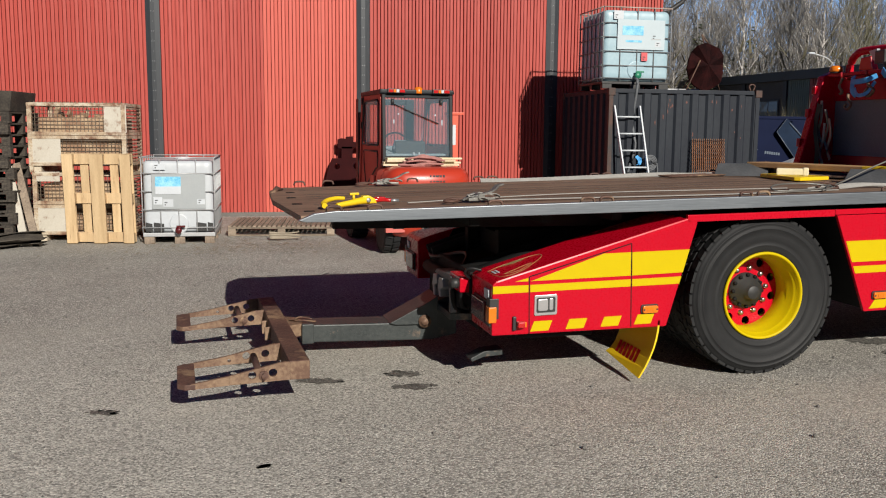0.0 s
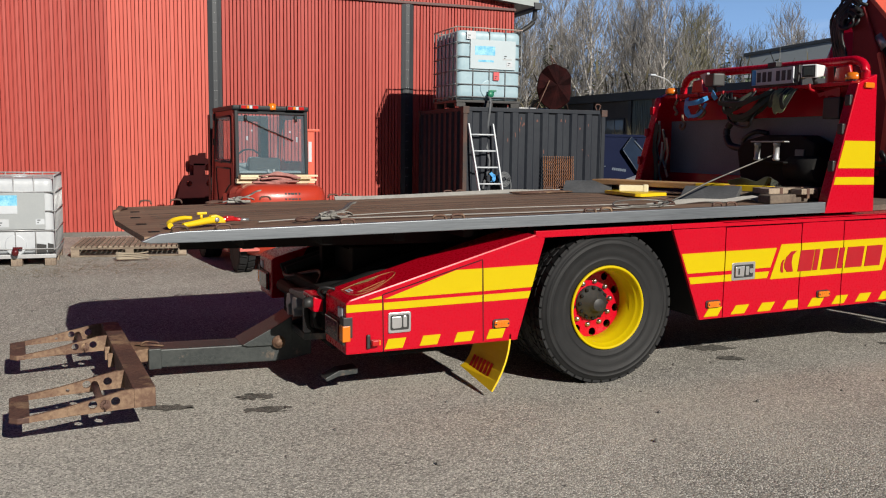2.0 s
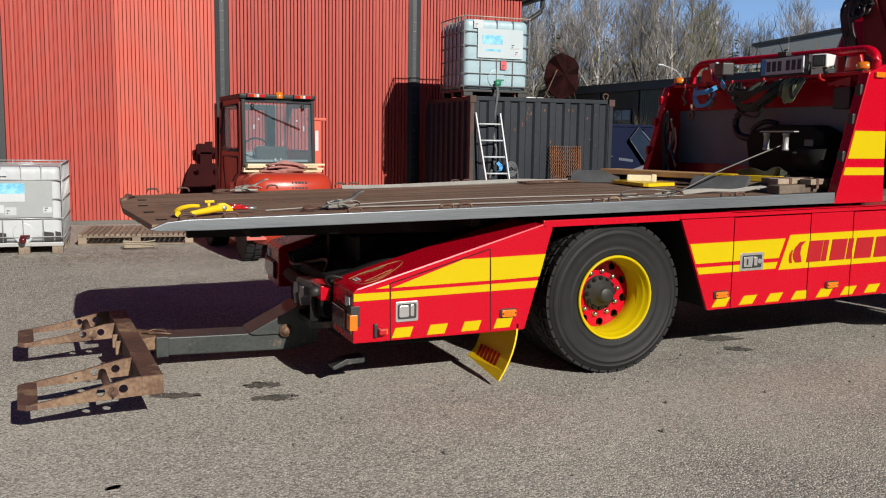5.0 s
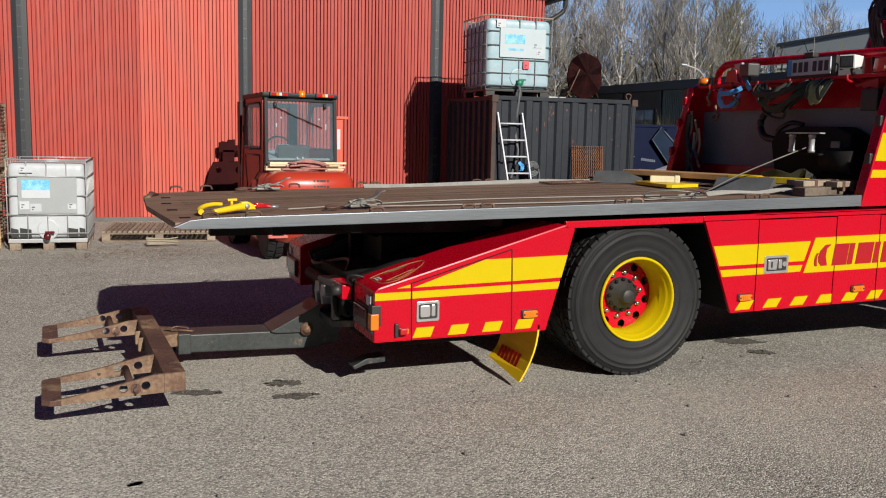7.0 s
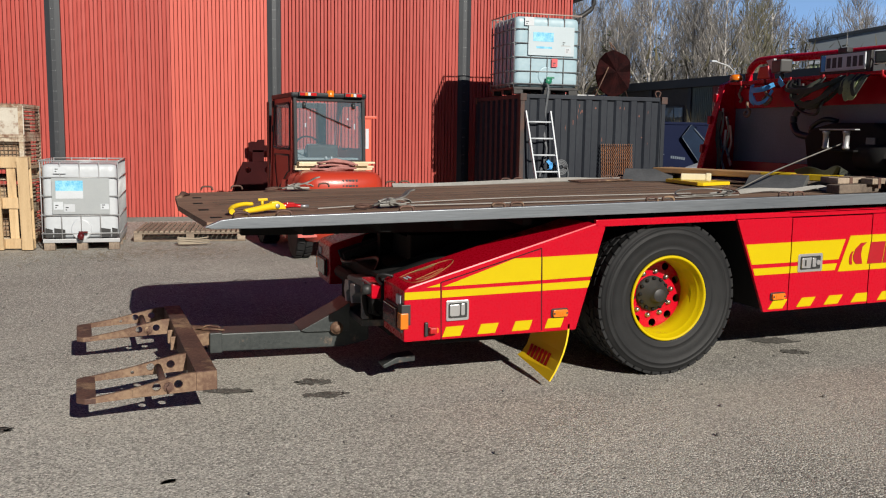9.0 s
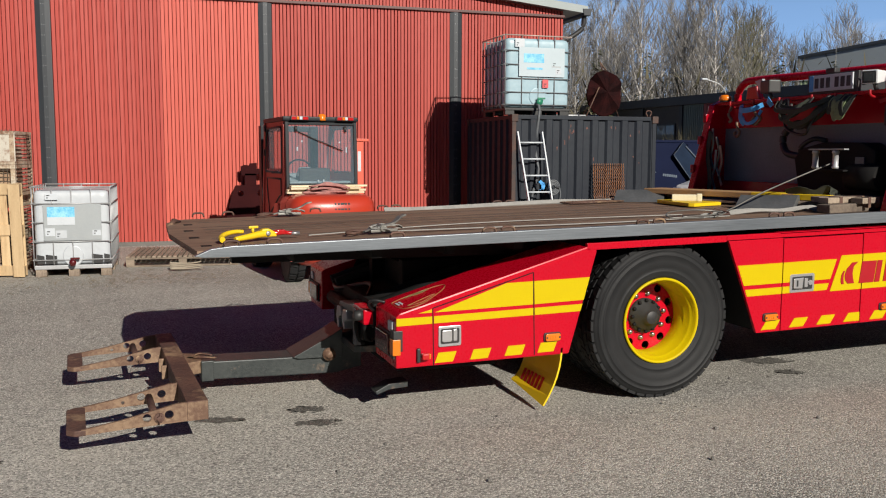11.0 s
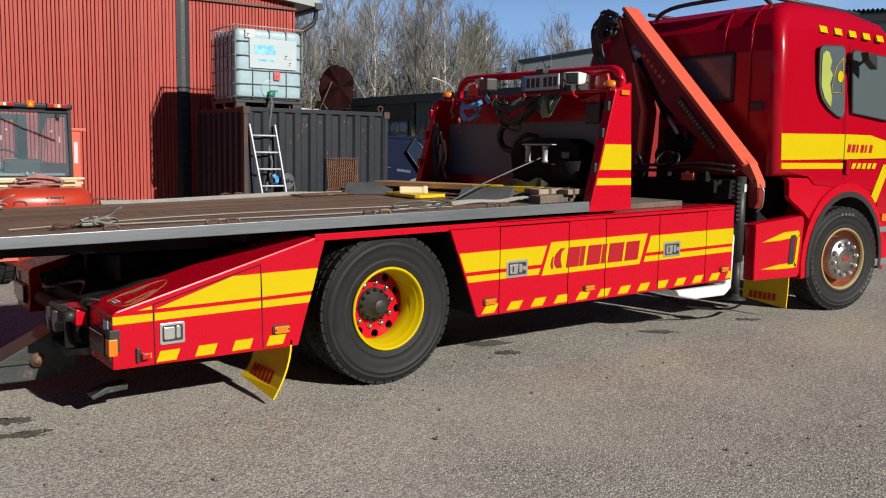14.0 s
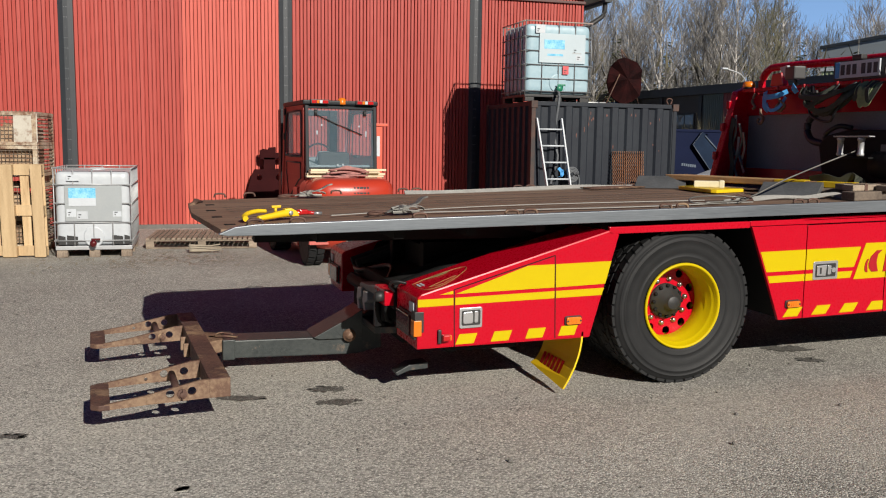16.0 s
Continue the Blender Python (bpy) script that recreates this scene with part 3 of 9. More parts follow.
def sky_block():
    """Unseen plain walls added behind and beside the camera to cut low sky light."""
    for name, x0, y0, x1, y1, h in (("wall_south", -50, -42, 50, -41.5, 14.0), ("wall_west", -34, -41, -33.5, 38, 6.0), ("wall_east", 42, -41, 42.5, 4, 13.0)):
        bm = B()
        box(bm, x0, y0, 0, x1, y1, h, 0.05)
        solid(name, bm, M["sky_block"], "unseen plain dark wall added to cut low sky light", "wall", kind="structure")


sky_block()


def patch(name, cx, cy, rx, ry, material, label, category, seed, turn=0.0, z=0.004, ragged=0.35, pieces=1):
    """A flat stain with an uneven edge."""
    rnd = random.Random(seed)
    bm = B()
    for _ in range(pieces):
        ox, oy = (rnd.uniform(-rx, rx) * 0.8, rnd.uniform(-ry, ry) * 0.8) if pieces > 1 else (0, 0)
        k = 26
        sx, sy = (rx, ry) if pieces == 1 else (rx * rnd.uniform(0.15, 0.4), ry * rnd.uniform(0.15, 0.4))
        ring = []
        for i in range(k):
            a = 2 * math.pi * i / k
            r = 1 + ragged * (noise.noise((math.cos(a) * 1.7 + seed, math.sin(a) * 1.7, seed * 3.1)) + 0.5 * rnd.uniform(-0.5, 0.5))
            u, v = sx * r * math.cos(a), sy * r * math.sin(a)
            ring.append(bm.verts.new((ox + u * math.cos(turn) - v * math.sin(turn), oy + u * math.sin(turn) + v * math.cos(turn), 0)))
        bm.faces.new(ring)
    return solid(name, bm, material, label, category, m=pose(cx, cy, z))


WALL_ANGLE = -2.5
WALL = pose(-2.5, 11.15, 0, 0, 0, WALL_ANGLE)
CW = math.cos(radians(WALL_ANGLE))


def wall_u(x):
    return (x + 2.5) / CW


def profiled(bm, u0, u1, z0, z1, pitch=0.0625, depth=0.05, top=None, base=0.0, groove=0.014):
    """Trapezoid sheet between u0 and u1: narrow flats with a deep groove between them."""
    n = max(1, round((u1 - u0) / pitch))
    p = (u1 - u0) / n
    line = []
    for i in range(n):
        u = u0 + i * p
        g = groove * (0.66 + 0.68 * ((i * i * 0.367 + i * 0.754877) % 1))
        line += [(u, base), (u + 0.002, base + depth), (u + g, base + depth), (u + g + 0.002, base + 0.004 * math.sin(2.3 * i))]
    line.append((u1, base))
    lo = [bm.verts.new((u, w, z0)) for u, w in line]
    hi = [bm.verts.new((u, w, top(u) if top else z1)) for u, w in line]
    for i in range(len(line) - 1):
        bm.faces.new((lo[i], lo[i + 1], hi[i + 1], hi[i]))


def building():
    hall = thing("wall_north", WALL, "red profiled sheet-metal wall of an industrial hall", "wall", kind="structure")
    u_posts = [wall_u(x) for x in (-4.41, -0.855, 2.63)]
    u_end, u_start = wall_u(4.8), wall_u(-14.0)
    eave = 4.19
    edges = [u_start] + [u for p in ([wall_u(-11.5), wall_u(-7.96)] + u_posts) for u in (p - 0.115, p + 0.115)] + [u_end]
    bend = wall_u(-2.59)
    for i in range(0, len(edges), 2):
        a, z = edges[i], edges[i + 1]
        # the panel with the bend is paler to the right of it
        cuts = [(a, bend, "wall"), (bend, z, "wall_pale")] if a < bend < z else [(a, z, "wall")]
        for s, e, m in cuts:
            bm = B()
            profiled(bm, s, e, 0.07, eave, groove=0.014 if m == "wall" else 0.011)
            part("sheet_panel", bm, M[m], hall, "paler red sheet" if m == "wall_pale" else "")
    rivet = mesh_of(lathe(B(), [(0.007, 0), (0.004, -0.004)], (0, 0, 0), 6), M["cage"], "rivet")
    for p in [wall_u(-11.5), wall_u(-7.96)] + u_posts:
        bm = B()
        prism(bm, [(p - 0.115, 0.03), (p - 0.115, -0.015), (p - 0.035, -0.035), (p + 0.035, -0.035), (p + 0.115, -0.015), (p + 0.115, 0.03)], "z", 0.1, eave)
        post = part("post_cover", bm, M["slate"], hall, "dark grey folded post cover with rivets")
        for k in range(24):
            z = 0.35 + k * 0.165
            for du in ((-0.018, 0.018) if k % 3 else (0.0,)):
                shared("rivet", rivet, post, pose(p + du, -0.036, z))
    bm = B()
    box(bm, u_start, -0.045, eave, u_end + 0.02, 0.03, eave + 0.05, 0.008)
    part("drip_trim", bm, M["eave"], hall)

    def verge(u):
        return 4.30 + 0.105 * (u_end + 0.4 - u)
    bm = B()
    profiled(bm, u_start, u_end, eave + 0.05, 6, top=verge)
    part("gable_panel", bm, M["wall"], hall)
    bm = B()
    prism(bm, [(u_start, verge(u_start) - 0.02), (u_end + 0.45, verge(u_end + 0.45) - 0.02), (u_end + 0.45, verge(u_end + 0.45) + 0.12), (u_start, verge(u_start) + 0.12)], "y", -0.16, 12)
    part("roof", bm, M["roof"], hall, "grey sheet roof edge")
    bm = B()
    box(bm, u_start, 0.080, 0.0, u_end, 0.16, eave + 0.04)
    part("backing", bm, M["plinth"], hall)
    bm = B()
    box(bm, u_end - 0.02, 0.16, 0.0, u_end, 12, eave)
    box(bm, u_start, 0.16, 0.0, u_start + 0.15, 12, eave)
    box(bm, u_start, 12, 0.0, u_end, 12.15, eave)
    part("side_wall", bm, M["wall"], hall)
    bm = B()
    box(bm, u_start, -0.02, -0.05, u_end, 0.02, 0.07, 0.01)
    part("plinth", bm, M["plinth"], hall, "low concrete plinth")
    bm = B()
    tube(bm, curve_pts([(u_end + 0.42, -0.05, 4.27), (u_end + 0.40, -0.03, 4.02), (u_end + 0.24, 0.0, 3.88), (u_end + 0.09, 0.02, 3.76), (u_end + 0.07, 0.03, 3.4), (u_end + 0.07, 0.03, 0.1)]), 0.045, 10)
    part("downpipe", bm, M["plastic"], hall, "black downpipe with a swan neck")
    bm = B()
    prism(bm, [(u_end + 0.36, 4.24), (u_end + 0.5, 4.24), (u_end + 0.52, 4.36), (u_end + 0.34, 4.36)], "y", -0.18, 12)
    part("gutter", bm, M["slate"], hall)


building()


# ---- the recovery truck ----
TILT = 0.02


def sh(bm):
    for v in bm.verts:
        v.co.z += TILT * v.co.x
    return bm


truck = thing("recovery_truck", pose(0, 0, 0), "red recovery truck with yellow stripes, parked with its bed slid back", "truck")


def tyre_profile(r, w):
    """Half-round sidewalls with a tread shoulder, for a width from 0 to w."""
    side = [(0.272, 0.034), (0.286, 0.018), (0.300, 0.014), (0.318, 0.012), (0.322, 0.010), (0.328, 0.010), (0.332, 0.014), (0.352, 0.006), (0.39, 0.0), (0.425, 0.0015), (0.428, -0.002), (0.433, -0.002), (0.436, 0.002),
            (0.458, 0.007), (0.460, 0.004), (0.465, 0.005), (0.467, 0.010), (r - 0.035, 0.016), (r - 0.014, 0.032), (r - 0.012, 0.05)]
    return side + [(a, w - b) for a, b in side[::-1]]


def tyre(name, x, y, w, parent, outward=-1, r=0.515):
    """Truck tyre; outward: which way its outer side faces along y."""
    bm = B()
    c = (x, y, r)
    lathe(bm, [(a, b if outward < 0 else w - b) for a, b in tyre_profile(r, w)], c, 72)
    t = part(name, bm, M["rubber"], parent)
    bm = B()
    n = 44
    for k in range(n):
        a = 2 * math.pi * k / n
        for row, (w0, w1, shift, lift) in enumerate(((0.026, 0.085, 0.0, -0.004), (0.098, w / 2 - 0.006, 0.5, 0), (w / 2 + 0.006, w - 0.098, 0.0, 0), (w - 0.085, w - 0.026, 0.5, -0.004))):
            aa = a + shift * 2 * math.pi / n
            half = 0.40 * 2 * math.pi / n
            pts = []
            for s in (-half, half):
                for rr in (r - 0.022, r + lift):
                    for ww in (w0, w1):
                        skew = 0.35 * half * (1 if ww == w0 else -1) * (1 if row % 2 else -1)
                        pts.append(bm.verts.new((x + rr * math.sin(aa + s + skew), y + ww, r + rr * math.cos(aa + s + skew))))
            a0, a1, b0, b1, c0, c1, d0, d1 = pts
            for f in ((b0, b1, d1, d0), (a0, a1, b1, b0), (c0, d0, d1, c1), (a0, b0, d0, c0), (a1, c1, d1, b1)):
                bm.faces.new(f)
    bmesh.ops.recalc_face_normals(bm, faces=bm.faces)
    part("tread", bm, M["rubber"], parent)
    return t


def rear_wheel(y, out):
    """Twin wheel: deep yellow dish, red disc and black hub on the outer side."""
    s = -out                                    # inward along y
    wheel = part("rear_wheel", lathe(B(), [(0.276, 0.03 * s), (0.283, 0.012 * s), (0.277, 0.003 * s), (0.268, 0.004 * s), (0.262, 0.014 * s), (0.258, 0.034 * s), (0.248, 0.048 * s),
                                           (0.243, 0.056 * s), (0.240, 0.115 * s), (0.234, 0.122 * s), (0.235, 0.275 * s), (0.244, 0.290 * s), (0.270, 0.305 * s)], (0, y, 0.515), 72), M["yellow"], truck, "deep yellow-painted wheel rim")
    ring = [(0.2345 * math.cos(2 * math.pi * k / 64), 0.515 + 0.2345 * math.sin(2 * math.pi * k / 64)) for k in range(64)]
    holes = [(0.205 * math.cos(2 * math.pi * (k + 0.65) / 10), 0.515 + 0.205 * math.sin(2 * math.pi * (k + 0.65) / 10), 0.0275) for k in range(10)]
    disc = part("wheel_disc", holed(B(), ring, holes + [(0, 0.515, 0.178)], "y", y + 0.225 * s, y + 0.235 * s, 20), M["red"], wheel, "red wheel disc with round hand holes")
    bm = B()
    lathe(bm, [(0.178, 0.2245 * s), (0.176, 0.235 * s), (0.170, 0.253 * s), (0.162, 0.258 * s), (0.09, 0.259 * s)], (0, y, 0.515), 64)
    part("disc_dish", bm, M["red"], wheel)
    bm = B()
    lathe(bm, [(0.230, 0.305 * s), (0.20, 0.3 * s), (0.10, 0.297 * s)], (0, y, 0.515), 40)
    part("brake_drum", bm, M["black"], wheel)
    nut = mesh_of(lathe(B(), [(0.024, 0.0), (0.024, -0.022 * s), (0.017, -0.026 * s), (0.016, -0.052 * s), (0.009, -0.057 * s), (0.0001, -0.057 * s)], (0, 0, 0), 8), M["wheel_steel"], "wheel_nut")
    for k in range(10):
        a = 2 * math.pi * (k + 0.25) / 10
        shared("wheel_nut", nut, wheel, pose(0.150 * math.cos(a), y + 0.259 * s, 0.515 + 0.150 * math.sin(a)))
    bm = B()
    lathe(bm, [(0.125, 0.261 * s), (0.122, 0.235 * s), (0.118, 0.222 * s), (0.116, 0.200 * s), (0.094, 0.196 * s), (0.085, 0.160 * s), (0.050, 0.152 * s), (0.046, 0.118 * s), (0.040, 0.114 * s), (0.0001, 0.113 * s)], (0, y, 0.515), 40)
    part("hub", bm, M["plastic"], wheel, "black wheel hub")
    bolt = mesh_of(lathe(B(), [(0.013, 0.0), (0.012, -0.014 * s), (0.0001, -0.015 * s)], (0, 0, 0), 6), M["black"], "hub_bolt")
    for k in range(12):
        a = 2 * math.pi * k / 12
        shared("hub_bolt", bolt, wheel, pose(0.105 * math.cos(a), y + 0.198 * s, 0.515 + 0.105 * math.sin(a)))
    w = 0.29
    if out < 0:
        tyre("outer_tyre", 0, y, w, wheel, -1)
        tyre("inner_tyre", 0, y + 0.33, w, wheel, -1)
    else:
        tyre("outer_tyre", 0, y - w, w, wheel, 1)
        tyre("inner_tyre", 0, y - 0.33 - w, w, wheel, 1)
    wheel.matrix_local = Matrix.Translation((0.028, 0.02 * s, 0))


rear_wheel(0.03, -1)
rear_wheel(2.47, 1)


def front_wheel(y, out):
    s = -out
    x = 5.53
    c = (x, y, 0.515)
    wheel = part("front_wheel", lathe(B(), [(0.302, 0.03 * s), (0.306, 0.008 * s), (0.296, 0.003 * s), (0.284, 0.012 * s), (0.272, 0.040 * s), (0.258, 0.055 * s), (0.252, 0.12 * s), (0.20, 0.125 * s)], c, 64),
                 M["rim_copper"], truck, "front wheel with a worn copper-brown rim and a bolted steel cover")
    bm = B()
    lathe(bm, [(0.3065, 0.007 * s), (0.297, 0.0015 * s), (0.284, 0.010 * s), (0.276, 0.030 * s)], c, 64)
    part("yellow_ring", bm, M["gold"], wheel, "dull gold rim edge")
    bm = B()
    lathe(bm, [(0.212, 0.125 * s), (0.208, 0.02 * s), (0.200, 0.004 * s), (0.188, -0.004 * s), (0.122, -0.010 * s), (0.112, -0.020 * s), (0.100, -0.024 * s), (0.0001, -0.028 * s)], c, 48)
    cap = part("hub_cover", bm, M["wheel_steel"], wheel, "round steel hub cover")
    nut = mesh_of(lathe(B(), [(0.021, 0.0), (0.021, -0.022 * s), (0.015, -0.034 * s), (0.0001, -0.038 * s)], (0, 0, 0), 12), M["chrome"], "wheel_nut")
    for k in range(10):
        a = 2 * math.pi * (k + 0.3) / 10
        shared("wheel_nut", nut, wheel, pose(x + 0.158 * math.cos(a), y - 0.006 * s, 0.515 + 0.158 * math.sin(a)))
    bm = B()
    prism(bm, [(x - 0.05, 0.505), (x + 0.045, 0.515), (x + 0.045, 0.538), (x - 0.05, 0.528)], "y", y - 0.026 * s, y - 0.031 * s)
    part("badge_bar", bm, M["redlens"], cap)
    w = 0.30
    t = tyre("tyre", x, y if out < 0 else y - w, w, wheel, out)
    if out < 0:
        for k, (a0, n) in enumerate(((1.36, 4), (5.42, 6))):
            for i in range(n):
                a = a0 + i * 0.115
                ca, sa = math.cos(a), math.sin(a)
                bm = B()
                pts = [(0.428, -0.018), (0.428, 0.018), (0.455, 0.017), (0.455, -0.017)]
                bm.faces.new([bm.verts.new((x + r * ca - d * r * 2.2 * sa, y - 0.0035, 0.515 + r * sa + d * r * 2.2 * ca)) for r, d in pts])
                part("sidewall_mark", bm, M["mark"], wheel)
        for i, ch in enumerate("REGIONAL"):
            a = radians(224 - 7.2 * i)
            cu = bpy.data.curves.new("letter", "FONT")
            cu.body, cu.size, cu.align_x, cu.extrude = ch, 0.05, "CENTER", 0.001
            cu.materials.append(M["mark"])
            ob = new("letter", cu)
            ob.parent = wheel
            m = Matrix(((math.sin(a), math.cos(a), 0, 0), (0, 0, -1, 0), (-math.cos(a), math.sin(a), 0, 0), (0, 0, 0, 1)))
            ob.matrix_local = Matrix.Translation((x + 0.425 * math.cos(a), y - 0.004, 0.515 + 0.425 * math.sin(a))) @ m
    wheel.matrix_local = Matrix.Translation((-0.03, -0.05, 0)) @ Matrix.Translation(c) @ Matrix.Rotation(radians(-9), 4, "Z") @ Matrix.Translation((0, 0, 0.0206)) @ Matrix.Scale(1.04, 4) @ Matrix.Translation(-Vector(c))


front_wheel(0.03, -1)
front_wheel(2.47, 1)


def axle_and_chassis():
    bm = B()
    for y in (0.82, 1.60):
        box(bm, -1.5, y, 0.62, 5.9, y + 0.09, 0.88, 0.01)
    for x in (-1.4, -0.7, 0.7, 1.8, 2.9, 4.0):
        box(bm, x, 0.85, 0.66, x + 0.12, 1.65, 0.82)
    part("chassis_frame", bm, M["black"], truck)
    bm = B()
    tube(bm, [(0, 0.3, 0.515), (0, 2.2, 0.515)], 0.10, 14)
    lathe(bm, [(0.1, -0.24), (0.24, -0.1), (0.24, 0.1), (0.1, 0.24)], (0, 1.25, 0.515), 24)
    tube(bm, [(5.53, 0.3, 0.515), (5.53, 2.2, 0.515)], 0.07, 12)
    part("axles", bm, M["black"], truck)
    bm = B()
    box(bm, -1.72, 0.55, 0.26, -0.75, 1.95, 0.62, 0.02)
    box(bm, -1.50, 0.36, 0.24, -1.00, 0.55, 0.36, 0.015)
    part("underride_beam", bm, M["black"], truck)
    bm = B()
    prism(bm, [(-1.80, 0.100), (-1.72, 0.128), (-1.60, 0.135), (-1.60, 0.175), (-1.72, 0.165), (-1.81, 0.122)], "y", 0.38, 0.50, 0.005)
    part("stabiliser_spade", bm, M["grey_steel"], truck, "grey stabiliser spade under the tail")
    bm = B()
    prism(bm, [(-1.62, 0.50), (-1.62, 0.60), (-0.4, 0.94), (3.6, 1.0), (3.6, 0.5)], "y", 0.9, 1.6)
    box(bm, 0.75, 0.5, 0.45, 3.6, 2.0, 0.95, 0.02)
    part("subframe", bm, M["black"], truck)
    bm = B()
    for y in (0.62, 0.78, 1.72, 1.88):
        tube(bm, [(-1.75, y, 0.62), (-0.6, y, 0.98), (0.6, y, 1.02)], 0.035, 8)
    tube(bm, [(-1.76, 0.70, 0.50), (-1.76, 1.80, 0.50)], 0.05, 10)
    part("lift_ram", bm, M["black"], truck)


axle_and_chassis()


def stripes(parent, pieces, y, material="yellow", name="stripe"):
    """Thin tape laid on a side: each piece is a polygon in x and z."""
    for poly in pieces:
        bm = B()
        prism(bm, poly, "y", y - 0.0025, y + 0.004)
        part(name, sh(bm), M[material], parent)


def quad(x0, x1, z0, z1, lean=0.0):
    return [(x0, z0), (x1, z0), (x1 + lean, z1), (x0 + lean, z1)]


BZ, TZ, DZ = 0.383, 1.055, 1.020


def rounded(x0, z0, x1, z1, r, n=4):
    """Outline of an upright rectangle with round corners."""
    out = []
    for cx, cz, a0 in ((x1 - r, z1 - r, 0.0), (x0 + r, z1 - r, 0.5), (x0 + r, z0 + r, 1.0), (x1 - r, z0 + r, 1.5)):
        out += [(cx + r * math.cos(math.pi * (a0 + 0.5 * k / n)), cz + r * math.sin(math.pi * (a0 + 0.5 * k / n))) for k in range(n + 1)]
    return out


def chrome_latch(parent, x, z, y, w=0.19, h=0.125):
    """Paddle latch: bright rim with round corners, dark pan, two paddles and a lock barrel."""
    plate = part("latch_plate", sh(prism(B(), rounded(x - w / 2, z - h / 2, x + w / 2, z + h / 2, 0.012), "y", y - 0.006, y + 0.004, 0.002)), M["chrome"], parent, "chrome paddle latch")
    part("recess", sh(prism(B(), rounded(x - w * 0.41, z - h * 0.36, x + w * 0.41, z + h * 0.36, 0.008), "y", y - 0.0075, y - 0.005)), M["plastic"], plate)
    bm = B()
    prism(bm, [(x - w * 0.37, z - h * 0.27), (x - w * 0.02, z - h * 0.30), (x + w * 0.02, z + h * 0.30), (x - w * 0.37, z + h * 0.27)], "y", y - 0.016, y - 0.007, 0.004)
    pad = part("paddle", sh(bm), M["chrome"], plate)
    part("thumb_slot", sh(box(B(), x - w * 0.27, y - 0.0172, z - h * 0.17, x - w * 0.20, y - 0.0155, z + h * 0.17, 0.0008)), M["plastic"], pad)
    part("paddle", sh(prism(B(), rounded(x + w * 0.07, z - h * 0.24, x + w * 0.21, z + h * 0.26, 0.006), "y", y - 0.013, y - 0.007, 0.002)), M["chrome"], plate)
    part("lock_barrel", sh(tube(B(), [(x + w * 0.31, y - 0.007, z), (x + w * 0.31, y - 0.014, z)], h * 0.14, 12)), M["chrome"], plate)


def wing_latch(parent, x, z, y, w=0.15, h=0.115):
    """Square pocket latch: bright plate, dark pocket, a broad paddle and its narrow keeper."""
    plate = part("latch_plate", sh(prism(B(), rounded(x - w / 2, z - h / 2, x + w / 2, z + h / 2, 0.010), "y", y - 0.010, y + 0.004, 0.003)), M["chrome"], parent, "square chrome pocket latch")
    part("recess", sh(prism(B(), rounded(x - w * 0.41, z - h * 0.36, x + w * 0.41, z + h * 0.38, 0.010), "y", y - 0.0118, y - 0.009)), M["plastic"], plate)
    part("paddle", sh(prism(B(), rounded(x - w * 0.36, z - h * 0.27, x + w * 0.08, z + h * 0.31, 0.012), "y", y - 0.019, y - 0.011, 0.004)), M["chrome"], plate)
    part("keeper", sh(prism(B(), rounded(x + w * 0.14, z - h * 0.25, x + w * 0.31, z + h * 0.33, 0.008), "y", y - 0.016, y - 0.011, 0.003)), M["chrome"], plate)


def amber_marker(parent, x, z, y, w=0.105, h=0.042):
    bm = B()
    prism(bm, rounded(x - w / 2 - 0.007, z - h / 2 - 0.006, x + w / 2 + 0.007, z + h / 2 + 0.006, 0.014), "y", y - 0.009, y + 0.002, 0.002)
    base = part("marker_base", sh(bm), M["plastic"], parent)
    bm = B()
    prism(bm, rounded(x - w / 2, z - h / 2, x + w / 2, z + h / 2, 0.012), "y", y - 0.024, y - 0.007, 0.004)
    lens = part("marker_lens", sh(bm), M["amber"], base, "amber side marker lens")
    for s in (-1, 1):
        part("lens_screw", sh(tube(B(), [(x + s * w * 0.42, y - 0.022, z), (x + s * w * 0.42, y - 0.0265, z)], 0.006, 8)), M["plastic"], lens)
    for k in range(3):
        part("lens_rib", sh(box(B(), x - w * 0.22 + w * 0.17 * k, y - 0.0262, z - h * 0.28, x - w * 0.12 + w * 0.17 * k, y - 0.0235, z + h * 0.28, 0.001)), M["amber"], lens)


def logo_bars(parent, x0, wide, z0, z1, y, lean):
    """A brand mark reduced to an emblem arc and a row of plain blocks."""
    for k, (u, w) in enumerate(((0.0, 0.028), (0.035, 0.085))):
        e = [(x0 + wide * (u + w * a), z0 + (z1 - z0) * b) for a, b in ((0.35, 0.02), (0.05, 0.20), (0.0, 0.42), (0.2, 0.72), (0.75, 0.98), (1.35, 1.0), (0.9, 0.8), (0.8, 0.45), (1.0, 0.02))]
        if k == 0:
            e = [(p, z0 + 0.62 * (q - z0)) for p, q in e]
        bm = B()
        prism(bm, e, "y", y - 0.004, y)
        part("emblem_arc", sh(bm), M["red_tape"], parent)
    for u, w in ((0.165, 0.135), (0.308, 0.046), (0.388, 0.150), (0.552, 0.050), (0.632, 0.170), (0.832, 0.160)):
        bm = B()
        prism(bm, quad(x0 + wide * u, x0 + wide * (u + w), z0, z1, lean), "y", y - 0.004, y)
        part("logo_block", sh(bm), M["red_tape"], parent)


